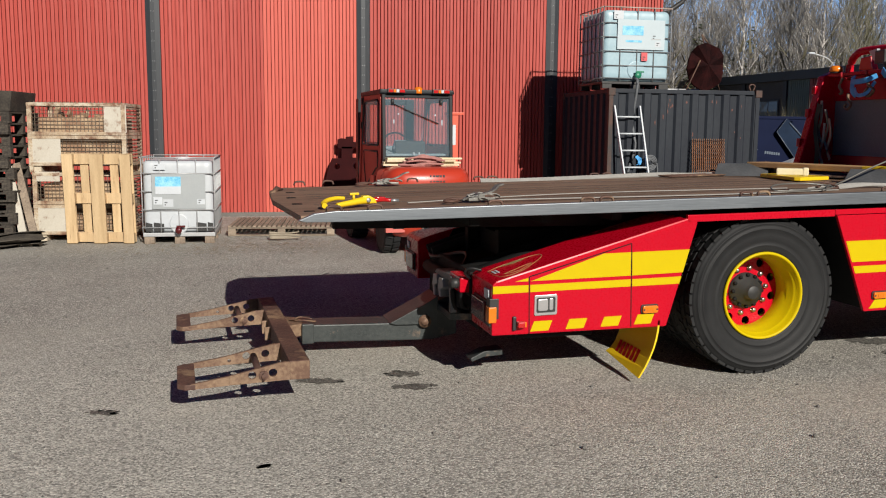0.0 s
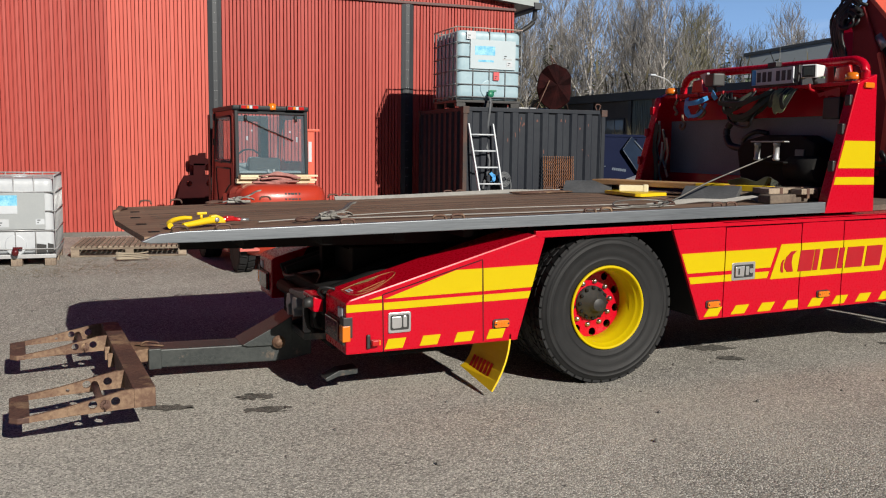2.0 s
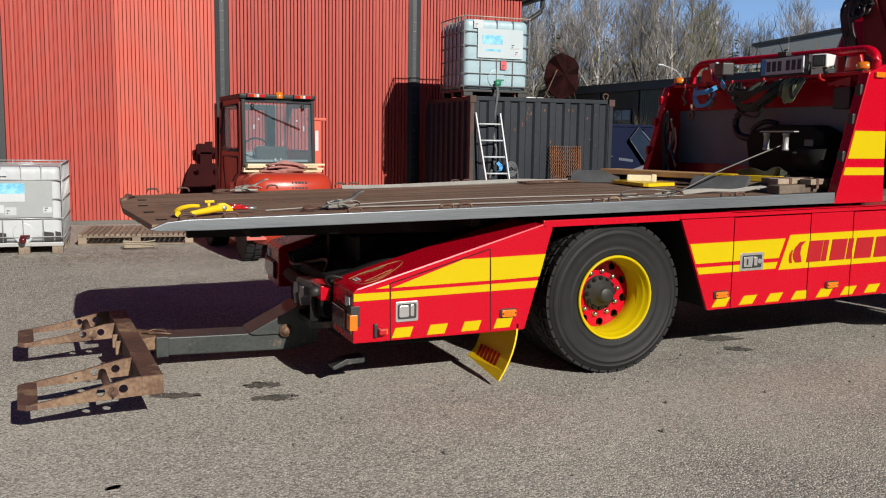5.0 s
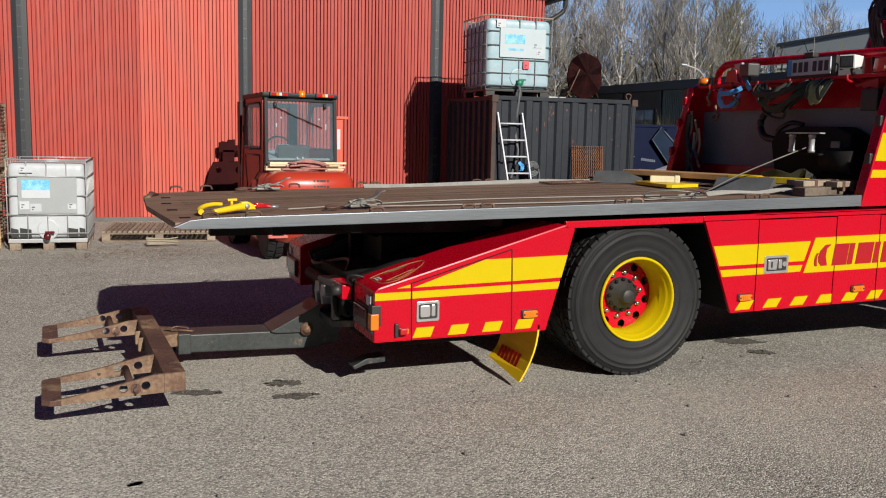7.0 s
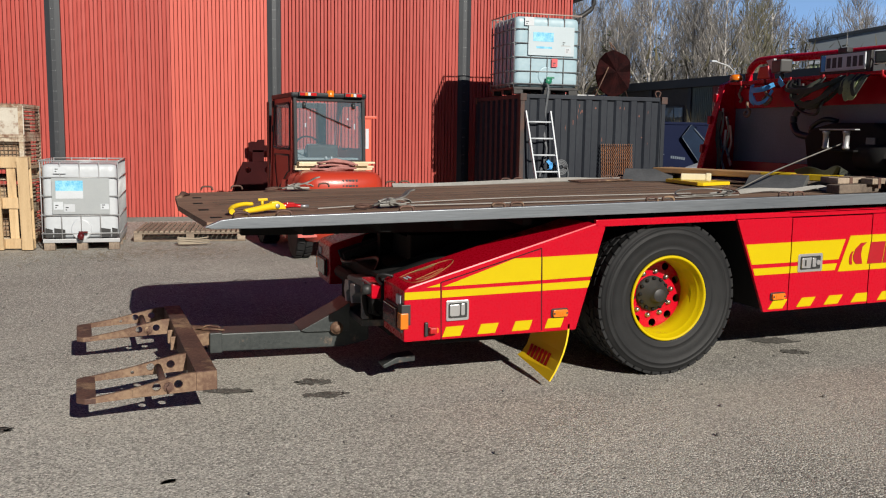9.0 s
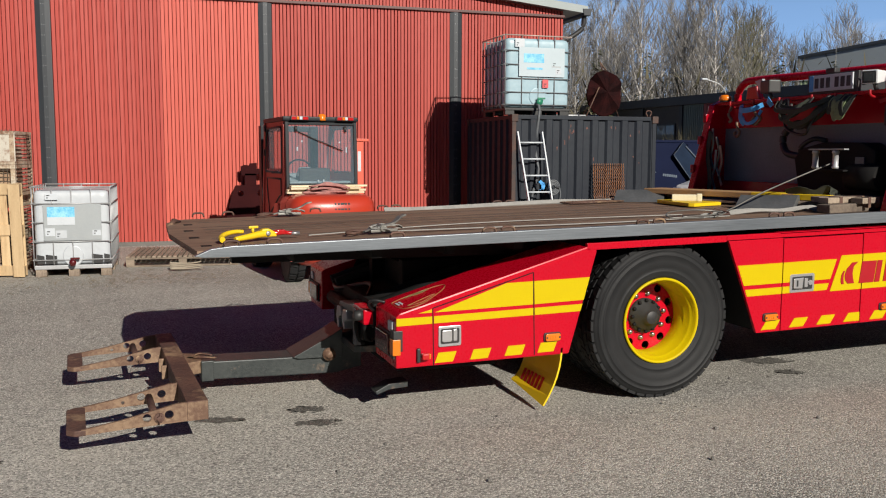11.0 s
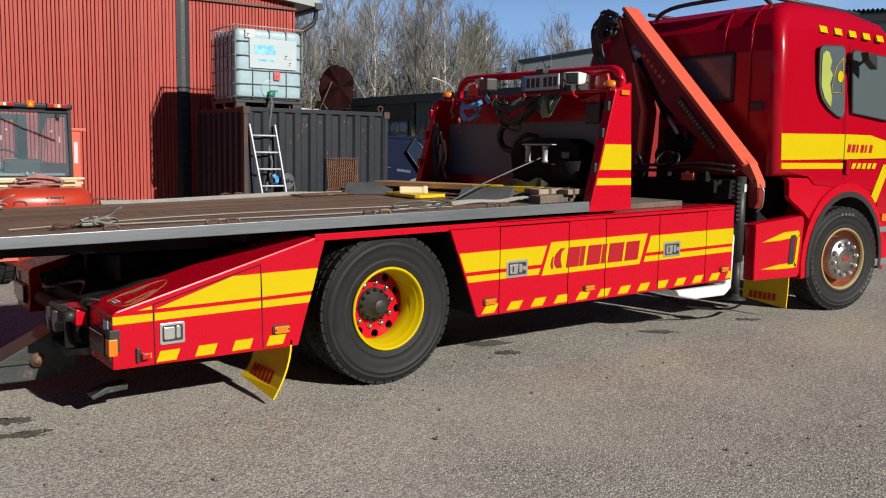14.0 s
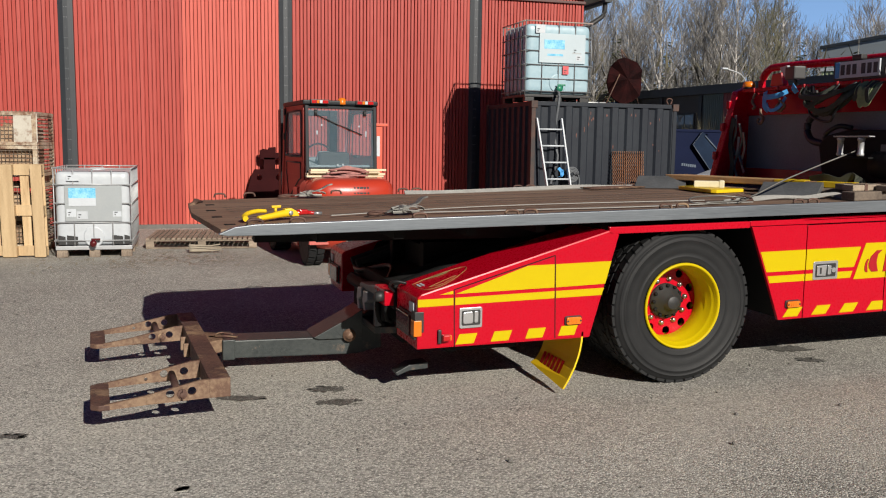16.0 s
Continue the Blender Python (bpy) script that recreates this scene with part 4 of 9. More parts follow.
def truck_side():
    # main body with its lockers
    bm = B()
    prism(bm, [(0.50, 1.04), (3.66, 1.04), (3.66, 0.395), (0.745, 0.395)], "y", 0.022, 0.52)
    prism(bm, [(0.50, 1.04), (3.66, 1.04), (3.66, 0.395), (0.745, 0.395)], "y", 1.98, 2.478)
    part("locker_core", sh(bm), M["black"], truck)
    for y0, y1 in ((0.0, 0.024), (2.476, 2.5)):
        near = y0 == 0.0
        cuts = [0.928, 1.612, 2.018, 2.655, 3.275, 3.66]
        first = B()
        prism(first, [(0.484, DZ - 0.003), (cuts[0] - 0.003, DZ - 0.003), (cuts[0] - 0.003, BZ), (0.732, BZ)], "y", y0, y1, 0.003)
        panels = [part("side_panel", sh(first), M["red"], truck)]
        for a, b in zip(cuts, cuts[1:]):
            bm = B()
            box(bm, a + 0.004, y0, BZ, b - 0.004, y1, DZ - (0.008 if a in (0.928, 2.018, 2.655) else 0.003), 0.003)
            panels.append(part("locker_door", sh(bm), M["red"], truck, "red locker door with yellow stripes"))
        bm = B()
        box(bm, 0.47, y0, DZ + 0.001, 3.66, y1, TZ, 0.004)
        part("top_sill", sh(bm), M["red"], truck)
        if not near:
            continue
        spans = [(0.56, cuts[0])] + list(zip(cuts, cuts[1:]))
        for p, (a, b) in zip(panels, spans):
            a, b = a + 0.004, b - 0.004
            out = []
            for z0, z1 in ((0.712, 0.850), (0.638, 0.685)):
                for s, e in ((0.55, 1.315), (2.475, 3.656)):
                    lo, hi = max(a, s), min(b, e)
                    if hi - lo < 0.02:
                        continue
                    lean = 0.055 * (z1 - z0) / 0.15
                    shift = 0.37 * (z0 - 0.66)
                    l0, l1 = (lo, lo)
                    h0, h1 = (hi, hi)
                    if hi == e and e < 2:
                        h0, h1 = hi + shift, hi + shift + lean
                    if lo == s and s > 2:
                        l0, l1 = lo + shift, lo + shift + lean
                    if lo < 0.6:
                        l0, l1 = 0.484 + (DZ - z0) * 0.39 + 0.01, 0.484 + (DZ - z1) * 0.39 + 0.01
                    out.append([(l0, z0), (h0, z0), (h1, z1), (l1, z1)])
            k = 0
            while True:
                d0 = 0.765 + 0.2335 * k
                if d0 > 3.6:
                    break
                lo, hi = max(d0, a), min(d0 + 0.15, b)
                if hi - lo > 0.02:
                    lean = 0.045
                    out.append([(lo, 0.400), (min(hi, b) - (0 if hi == b and d0 + 0.15 > b else 0.03), 0.400), (min(hi + 0.012, b), 0.462), (min(lo + lean, b - 0.005) if lo == d0 else lo, 0.462)])
                k += 1
            # logo field, cut at the door gaps
            lo, hi = max(a, 1.335), min(b, 2.51)
            if hi - lo > 0.02:
                left = [(lo, 0.626), (lo, 0.872)] if lo > 1.34 else [(1.335, 0.626), (1.425, 0.872)]
                right = [(hi, 0.872), (hi, 0.626)] if hi < 2.5 else [(2.505, 0.872), (2.418, 0.626)]
                out.append(left + right)
            stripes(p, out, y0)
        logo_bars(truck, 1.424, 0.972, 0.668, 0.820, -0.0025, 0.022)
        chrome_latch(panels[1], 1.092, 0.702, y0, 0.205, 0.125)
        chrome_latch(panels[4], 2.815, 0.720, y0, 0.215, 0.125)
        for p, x in ((panels[0], 0.837), (panels[2], 1.839), (panels[5], 3.541)):
            amber_marker(p, x, 0.487, y0)
    # inner floor plates and the strip over the wheel
    for y in (0.0, 2.47):
        part("wheel_strip", sh(box(B(), -0.56, y, 1.012, 0.468, y + 0.03, TZ, 0.004)), M["red"], truck)
    bm = B()
    box(bm, -0.5, 0.03, 1.03, 3.66, 2.47, 1.045)
    part("top_plate", sh(bm), M["black"], truck)
    # deck behind the headboard
    for k in range(4):
        part("deck_board", sh(box(B(), 2.30, 0.20 + k * 0.15, 1.058, 3.18, 0.34 + k * 0.15, 1.105, 0.006)), M["beam"], truck, "weathered deck board")
    for y in (0.0, 2.25):
        part("side_deck", sh(box(B(), 0.9, y, 1.046, 3.66, y + 0.25, 1.056)), M["red"], truck)


truck_side()


def tail_fender(y_out, y_in, near):
    """Sloping rear wing beside the ramp, with its lamps."""
    y0, y1 = min(y_out, y_in), max(y_out, y_in)
    poly = [(-1.79, BZ + 0.005), (-1.79, 0.690), (-1.765, 0.712), (-0.56, 1.036), (-0.49, 1.01), (-0.675, BZ - 0.008)]
    bm = B()
    prism(bm, poly, "y", y0, y1, 0.010)
    f = part("tail_wing", sh(bm), M["red"], truck, "sloping red tail wing with yellow stripes")
    if near:
        y = y_out
        bm = B()
        for a, b in (((-1.561, 0.388), (-1.567, 0.728)), ((-1.567, 0.728), (-0.925, 0.898)), ((-0.925, 0.898), (-0.911, 0.390))):
            d = Vector((b[0] - a[0], 0, b[1] - a[1])).normalized()
            nrm = Vector((-d.z, 0, d.x)) * 0.003
            prism(bm, [(a[0] + nrm.x, a[1] + nrm.z), (b[0] + nrm.x, b[1] + nrm.z), (b[0] - nrm.x, b[1] - nrm.z), (a[0] - nrm.x, a[1] - nrm.z)], "y", y - 0.0015, y + 0.003)
        part("hatch_seam", sh(bm), M["black"], f)
        stripes(f, [[(-1.788, 0.637), (-1.571, 0.637), (-1.571, 0.680), (-1.788, 0.682)], [(-1.560, 0.637), (-0.923, 0.637), (-0.923, 0.681), (-1.560, 0.680)],
                    [(-0.913, 0.637), (-0.602, 0.637), (-0.588, 0.682), (-0.914, 0.681)],
                    [(-1.556, 0.702), (-0.925, 0.703), (-0.927, 0.845), (-1.10, 0.845)], [(-0.915, 0.703), (-0.580, 0.706), (-0.541, 0.846), (-0.919, 0.845)],
                    [(-1.655, 0.703), (-1.573, 0.702), (-1.573, 0.722)],
                    quad(-1.555, -1.441, 0.401, 0.461, 0.023), quad(-1.333, -1.219, 0.401, 0.461, 0.023), quad(-1.110, -0.996, 0.401, 0.461, 0.023), quad(-0.892, -0.782, 0.401, 0.461, 0.023)], y)
        wing_latch(f, -1.463, 0.556, y, 0.142, 0.122)
        amber_marker(f, -0.794, 0.492, y, 0.10, 0.045)
        bm = B()
        box(bm, -1.668, y - 0.02, 0.415, -1.645, y + 0.002, 0.50, 0.008)
        base = part("lamp_bracket", sh(bm), M["plastic"], f)
        bm = B()
        box(bm, -1.645, y - 0.05, 0.435, -1.60, y - 0.012, 0.472, 0.008)
        part("lamp_lens", sh(bm), M["redlens"], base, "small red and amber outline lamp")
        part("lamp_lens", sh(box(B(), -1.603, y - 0.046, 0.438, -1.592, y - 0.016, 0.469, 0.004)), M["amber"], base)
    # lamps on the tail face
    s = 1 if near else -1
    ya, yb = (y_out + 0.02 * s, y_out + 0.36 * s)
    bm = B()
    box(bm, -1.802, min(ya, yb), 0.44, -1.78, max(ya, yb), 0.585, 0.004)
    lamp = part("tail_lamp", sh(bm), M["plastic"], f)
    bm = B()
    box(bm, -1.818, min(ya, yb) + 0.07 * (near), 0.452, -1.80, max(ya, yb) - 0.07 * (not near), 0.575, 0.006)
    part("tail_lens", sh(bm), M["dark_redlens"], lamp)
    yo = y_out - 0.003 * s
    part("lamp_bezel", box(B(), -1.806, min(yo, yo + 0.07 * s), 0.452, -1.750, max(yo, yo + 0.07 * s), 0.574, 0.004), M["plastic"], lamp)
    bm = B()
    yo = y_out - 0.007 * s
    box(bm, -1.812, min(yo, yo + 0.07 * s), 0.466, -1.764, max(yo, yo + 0.07 * s), 0.560, 0.005)
    part("corner_indicator", sh(bm), M["amber"], lamp, "amber corner indicator")
    bm = B()
    box(bm, -1.80, min(y_out + 0.05 * s, y_out + 0.14 * s), 0.595, -1.785, max(y_out + 0.05 * s, y_out + 0.14 * s), 0.655, 0.003)
    part("rear_decal", sh(bm), M["label_white"], f)
    return f


wing = tail_fender(0.0, 0.44, True)
far_wing = tail_fender(2.5, 2.06, False)
# added black plate paints the shade on the far wing's inner side
bm = B()
prism(bm, [(-1.62, BZ + 0.01), (-1.60, 0.60), (-1.50, 0.776), (-0.56, 1.03), (-0.50, 1.0), (-0.675, BZ)], "y", 2.046, 2.058)
part("inner_liner", sh(bm), M["black"], far_wing, "black plate added as shade on the far wing's inner side")


def wing_artwork():
    """Thin gold outline ornament on the sloping top of the near wing."""
    def on(x, v):
        return (x, v, 0.7312 + 0.2689 * (x + 1.70) + TILT * x)
    bm = B()
    tube(bm, curve_pts([on(-1.735, 0.29), on(-1.63, 0.325), on(-1.46, 0.33), on(-1.395, 0.29), on(-1.44, 0.19), on(-1.60, 0.05), on(-1.70, 0.05), on(-1.735, 0.14), on(-1.735, 0.29)]), 0.0016, 4)
    part("gold_outline", bm, M["gold"], wing)
    bm = B()
    tube(bm, curve_pts([on(-1.69, 0.11), on(-1.62, 0.075), on(-1.54, 0.12), on(-1.50, 0.16), on(-1.56, 0.15), on(-1.63, 0.125), on(-1.69, 0.11)]), 0.0014, 4)
    part("gold_outline", bm, M["gold"], wing)
    bm = B()
    prism(bm, [(-1.66, 0.30), (-1.58, 0.275), (-1.515, 0.285), (-1.49, 0.315), (-1.58, 0.325)], "z", 0, 0.001)
    for v in bm.verts:
        v.co.z = 0.7332 + 0.2689 * (v.co.x + 1.70) + TILT * v.co.x + (0.001 if v.co.z > 0.0005 else 0)
    part("gold_leaf", bm, M["gold"], wing)
    for k in range(2):
        bm = B()
        prism(bm, [(-1.725 + 0.02 * k, 0.17), (-1.713 + 0.02 * k, 0.17), (-1.713 + 0.02 * k, 0.25), (-1.725 + 0.02 * k, 0.25)], "z", 0, 0.001)
        for v in bm.verts:
            v.co.z = 0.7332 + 0.2689 * (v.co.x + 1.70) + TILT * v.co.x + (0.001 if v.co.z > 0.0005 else 0)
        part("print_bar", bm, M["label_white"], wing)


wing_artwork()


def mudflap(x, y0, y1, top, bottom, lean, marks=True):
    bm = B()
    rows = []
    n = 6
    for i in range(n + 1):
        t = i / n
        z = top + (bottom - top) * t
        xx = x - lean * t * t
        cut = 0.05 * max(0, t - 0.75) * 4
        rows.append([(xx, y0 + 0.0, z + 0.0), (xx + 0.008, y1, z + 0.0 + cut)])
    vs = [[bm.verts.new(p) for p in r] + [bm.verts.new((p[0] + 0.012, p[1], p[2])) for p in r[::-1]] for r in rows]
    for a, b in zip(vs, vs[1:]):
        for k in range(4):
            bm.faces.new((a[k], a[(k + 1) % 4], b[(k + 1) % 4], b[k]))
    bm.faces.new(vs[0])
    bm.faces.new(vs[-1][::-1])
    bmesh.ops.recalc_face_normals(bm, faces=bm.faces)
    f = part("mudflap", bm, M["yellow_plastic"], truck, "yellow mudflap with a dark red mark")
    if marks:
        w = (y1 - y0) * 0.105
        for i in range(6):
            bm = B()
            ya = y1 - (y1 - y0) * 0.16 - i * w
            t0, t1 = 0.60, 0.82
            pts = []
            for yy, t in ((ya, t1), (ya - w * 0.7, t1), (ya - w * 0.7, t0), (ya, t0)):
                pts.append(bm.verts.new((x - lean * t * t - 0.004, yy, top + (bottom - top) * t)))
            bm.faces.new(pts)
            part("logo_block", bm, M["redlens"], f)


mudflap(-0.73, 0.0, 0.50, 0.40, 0.045, 0.12)
mudflap(4.60, 0.02, 0.52, 0.42, 0.10, 0.02)


def tail_gear():
    """Couplings, hoses and winch blocks between the tail wings."""
    bm = B()
    box(bm, -1.80, 0.46, 0.50, -1.66, 0.56, 0.66, 0.01)
    box(bm, -1.84, 0.58, 0.40, -1.72, 0.70, 0.60, 0.02)
    box(bm, -1.78, 0.50, 0.62, -1.60, 0.80, 0.655, 0.006)
    tube(bm, curve_pts([(-1.80, 0.62, 0.60), (-1.86, 0.64, 0.52), (-1.84, 0.66, 0.40), (-1.80, 0.72, 0.36)]), 0.018, 8)
    tube(bm, curve_pts([(-1.78, 0.52, 0.64), (-1.84, 0.50, 0.56), (-1.83, 0.53, 0.44), (-1.78, 0.60, 0.40)]), 0.014, 8)
    part("coupling", bm, M["black"], truck, "grey coupling block with hoses at the tail")
    bm = B()
    tube(bm, curve_pts([(-1.70, 1.0, 0.60), (-1.60, 1.3, 0.66), (-1.74, 1.7, 0.58), (-1.7, 2.0, 0.60)]), 0.016, 8)
    part("rear_hose", bm, M["hose"], truck)
    # jaw coupling on its shelf between the wings
    bm = B()
    prism(bm, [(-1.86, 0.72), (-1.86, 1.36), (-1.70, 1.42), (-1.66, 0.68)], "z", 0.30, 0.345, 0.006)
    shelf = part("coupling_shelf", bm, M["grey_steel"], truck, "grey steel shelf at the tail")
    bm = B()
    prism(bm, [(0.74, 0.60), (1.16, 0.575), (1.20, 0.545), (1.12, 0.535), (0.76, 0.555)], "x", -1.85, -1.70, 0.006)
    part("jaw_cap", bm, M["chock"], shelf)
    for ya, z0 in ((0.90, 0.405), (1.07, 0.385)):
        bm = B()
        prism(bm, [(ya, 0.55), (ya + 0.10, 0.54), (ya + 0.13, 0.47), (ya + 0.09, z0), (ya + 0.045, z0 + 0.01), (ya + 0.07, 0.46), (ya - 0.02, 0.49)], "x", -1.87, -1.80, 0.006)
        part("jaw_claw", bm, M["steel"], shelf, "worn bright steel claw")
    part("guide_post", box(B(), -1.87, 0.655, 0.36, -1.83, 0.715, 0.60, 0.006), M["chock"], shelf)
    part("guide_post", box(B(), -1.85, 0.735, 0.34, -1.82, 0.775, 0.58, 0.006), M["steel"], shelf)
    bm = B()
    box(bm, -1.86, 0.475, 0.525, -1.76, 0.74, 0.625, 0.012)
    rel = part("release_box", bm, M["red"], truck, "small red release box with a black knob")
    part("knob", lathe(B(), [(0.030, 0.0), (0.034, -0.02), (0.030, -0.05), (0.018, -0.055), (0.0001, -0.055)], (-1.862, 0.50, 0.585), 14, "x"), M["plastic"], rel)
    part("knob", lathe(B(), [(0.022, 0.0), (0.024, -0.02), (0.020, -0.04), (0.0001, -0.042)], (-1.862, 0.575, 0.56), 12, "x"), M["plastic"], rel)
    bm = B()
    tube(bm, curve_pts([(-1.80, 0.46, 0.62), (-1.84, 0.42, 0.66), (-1.83, 0.36, 0.70), (-1.76, 0.33, 0.69)]), 0.010, 6)
    part("air_line", bm, M["hose"], rel)
    bm = B()
    prism(bm, [(-1.74, 0.80), (-0.9, 1.0), (-0.9, 0.985), (-1.74, 0.785)], "y", 2.06, 2.34)
    part("chequer_step", sh(bm), M["chrome"], truck, "bright tread plate on the far wing")


tail_gear()


# wheel lift behind the tail
def wheel_lift():
    bm = B()
    prism(bm, [(-1.72, 0.40), (-1.93, 0.335), (-1.97, 0.30), (-2.18, 0.215), (-2.74, 0.225), (-2.74, 0.105), (-1.90, 0.085), (-1.72, 0.12)], "y", 1.08, 1.32, 0.008)
    arm = part("lift_arm", bm, M["grey_steel"], truck, "dark grey box-section lift arm")
    bm = B()
    prism(bm, [(-1.86, 0.40), (-1.95, 0.345), (-2.20, 0.218), (-2.16, 0.205), (-1.86, 0.20)], "y", 1.055, 1.345, 0.004)
    part("gusset", bm, M["grey_steel"], arm)
    for y, s in ((1.055, -1), (1.345, 1)):
        part("pivot_pin", lathe(B(), [(0.045, 0.0), (0.045, 0.012 * s), (0.026, 0.016 * s), (0.024, 0.032 * s), (0.0001, 0.034 * s)], (-1.955, y, 0.225), 18), M["rust_tan"], arm)
    bm = B()
    box(bm, -2.80, 1.06, 0.10, -2.72, 1.34, 0.235, 0.006)
    part("end_collar", bm, M["grey_steel"], arm)
    bm = B()
    prism(bm, [(-2.78, 1.10), (-2.935, 1.02), (-2.935, 1.38), (-2.78, 1.30)], "z", 0.15, 0.235, 0.006)
    tube(bm, [(-2.86, 1.2, 0.09), (-2.86, 1.2, 0.235)], 0.022, 10)
    part("swivel_tongue", bm, M["rust_tan"], arm, "worn rusty swivel tongue")
    bm = B()
    tube(bm, curve_pts([(-2.70, 1.12, 0.24), (-2.78, 1.10, 0.255), (-2.84, 1.16, 0.245), (-2.80, 1.24, 0.25), (-2.72, 1.2, 0.242)]), 0.006, 6)
    part("tie_wire", bm, M["rust"], arm)
    lean = pose(-2.935, 0.86, 0, 0, 0, 3.0)
    bar = B()
    box(bar, -0.078, -0.946, 0.184, 0.034, 0.946, 0.291, 0.006)
    bmesh.ops.transform(bar, matrix=lean, verts=bar.verts)
    cross = part("cross_bar", bar, M["rust"], truck, "rusty brown square crossbar")
    for yc in (-0.72, 0.72):
        # fork frame: two tapered drilled cheeks, a flat nose and a cross pin
        for s in (-1, 1):
            y = yc + s * 0.215
            bm = holed(B(), [(-0.075, 0.187), (-0.075, 0.287), (-0.13, 0.284), (-0.401, 0.226), (-0.60, 0.196), (-0.60, 0.168), (-0.40, 0.178)],
                       [(-0.276, 0.225, 0.022), (-0.166, 0.232, 0.023), (-0.374, 0.202, 0.010)], "y", y - 0.010, y + 0.010)
            bmesh.ops.transform(bm, matrix=lean, verts=bm.verts)
            fork = part("fork_cheek", bm, M["rust_tan"], cross, "pale rusty fork cheek with drilled holes")
        bm = B()
        prism(bm, [(-0.570, yc - 0.226), (-0.570, yc + 0.226), (-0.625, yc + 0.226), (-0.665, yc + 0.19), (-0.665, yc - 0.19), (-0.625, yc - 0.226)], "z", 0.166, 0.197, 0.006)
        bmesh.ops.transform(bm, matrix=lean, verts=bm.verts)
        part("fork_nose", bm, M["rust"], cross, "dark rusty nose plate")
        bm = B()
        tube(bm, [(-0.235, yc - 0.207, 0.222), (-0.235, yc + 0.207, 0.222)], 0.020, 12)
        bmesh.ops.transform(bm, matrix=lean, verts=bm.verts)
        part("fork_pin", bm, M["rust"], cross)
        bm = B()
        lathe(bm, [(0.026, 0.0), (0.026, -0.010), (0.014, -0.012), (0.014, -0.028), (0.0001, -0.03)], (-0.215, yc - 0.225, 0.221), 12, "y", False)
        tube(bm, [(-0.22, yc - 0.25, 0.19), (-0.21, yc - 0.25, 0.252)], 0.005, 6)
        bmesh.ops.transform(bm, matrix=lean, verts=bm.verts)
        part("lock_pin", bm, M["rust"], cross)
        bm = B()
        prism(bm, [(-0.335, 0.188), (-0.395, 0.182), (-0.395, 0.222), (-0.335, 0.236)], "y", yc - 0.232, yc - 0.2255)
        bmesh.ops.transform(bm, matrix=lean, verts=bm.verts)
        part("doubler_plate", bm, M["rust_tan"], cross)
    for s in (0.06, 0.26):
        bm = B()
        box(bm, -0.115, s - 0.010, 0.175, -0.078, s + 0.010, 0.262, 0.005)
        bmesh.ops.transform(bm, matrix=lean, verts=bm.verts)
        part("stop_lug", bm, M["rust_tan"], cross)
    bm = B()
    box(bm, -0.074, -0.950, 0.188, 0.030, -0.944, 0.287)
    bmesh.ops.transform(bm, matrix=lean, verts=bm.verts)
    part("end_cap", bm, M["rust_tan"], cross)


wheel_lift()


# ---- sliding bed with its headboard ----
BED_SLOPE = 0.0225


before_bed = set(bpy.data.objects)


def bz(x, up=0.0):
    """Height of the bed's rail top at x, plus up."""
    return 1.156 + BED_SLOPE * x + up


bed = part("bed_deck", prism(B(), [(-3.13, 0.05), (-3.22, 1.25), (-3.20, 2.15), (-3.08, 2.38), (2.0, 2.38), (2.0, 0.05)], "z", -0.045, -0.012), M["bedwood"], truck, "worn brown plywood-faced sliding bed")
for v in bed.data.vertices:
    v.co.z += bz(v.co.x) - 0.012 * max(0.0, (-2.75 - v.co.x) / 0.4)


def bed_rail(y, far):
    low = -0.028 if far else 0.0
    bm = B()
    pts = [(-3.148, bz(-3.148, -0.045)), (-3.06, bz(-3.06, -0.01)), (-2.95, bz(-2.95)), (1.57, bz(1.57)), (1.57, bz(1.57, -0.078)), (-2.85, bz(-2.85, -0.062)), (-3.10, bz(-3.10, -0.056))]
    prism(bm, [(x, z + low) for x, z in pts], "y", y, y + 0.05, 0.004)
    r = part("side_rail", bm, M["alu"], bed, "scuffed bright aluminium side rail")
    for x in (-2.95, -2.72, -2.02, -1.45, -1.33, -0.40, -0.28, 0.62, 0.74):
        bm = B()
        yy = y + (0.035 if not far else 0.015)
        tube(bm, curve_pts([(x - 0.045, yy, bz(x, -0.005)), (x - 0.03, yy, bz(x, 0.022)), (x + 0.03, yy, bz(x, 0.022)), (x + 0.045, yy, bz(x, -0.005))], 4), 0.008, 6)
        part("lashing_eye", bm, M["rust"], r)


bed_rail(0.0, False)
bed_rail(2.36, True)
for y in (0.55, 0.98, 1.45, 1.90):
    bm = B()
    prism(bm, [(-2.9, bz(-2.9, -0.155)), (-2.9, bz(-2.9, -0.066)), (1.95, bz(1.95, -0.066)), (1.95, bz(1.95, -0.20)), (-1.2, bz(-1.2, -0.20))], "y", y - 0.05, y + 0.05)
    part("bed_beam", bm, M["black"], bed)
for x in [-2.6 + 0.45 * i for i in range(11)]:
    part("bed_cross_member", box(B(), x, 0.12, bz(x, -0.125), x + 0.06, 2.36, bz(x, -0.068)), M["black"], bed)
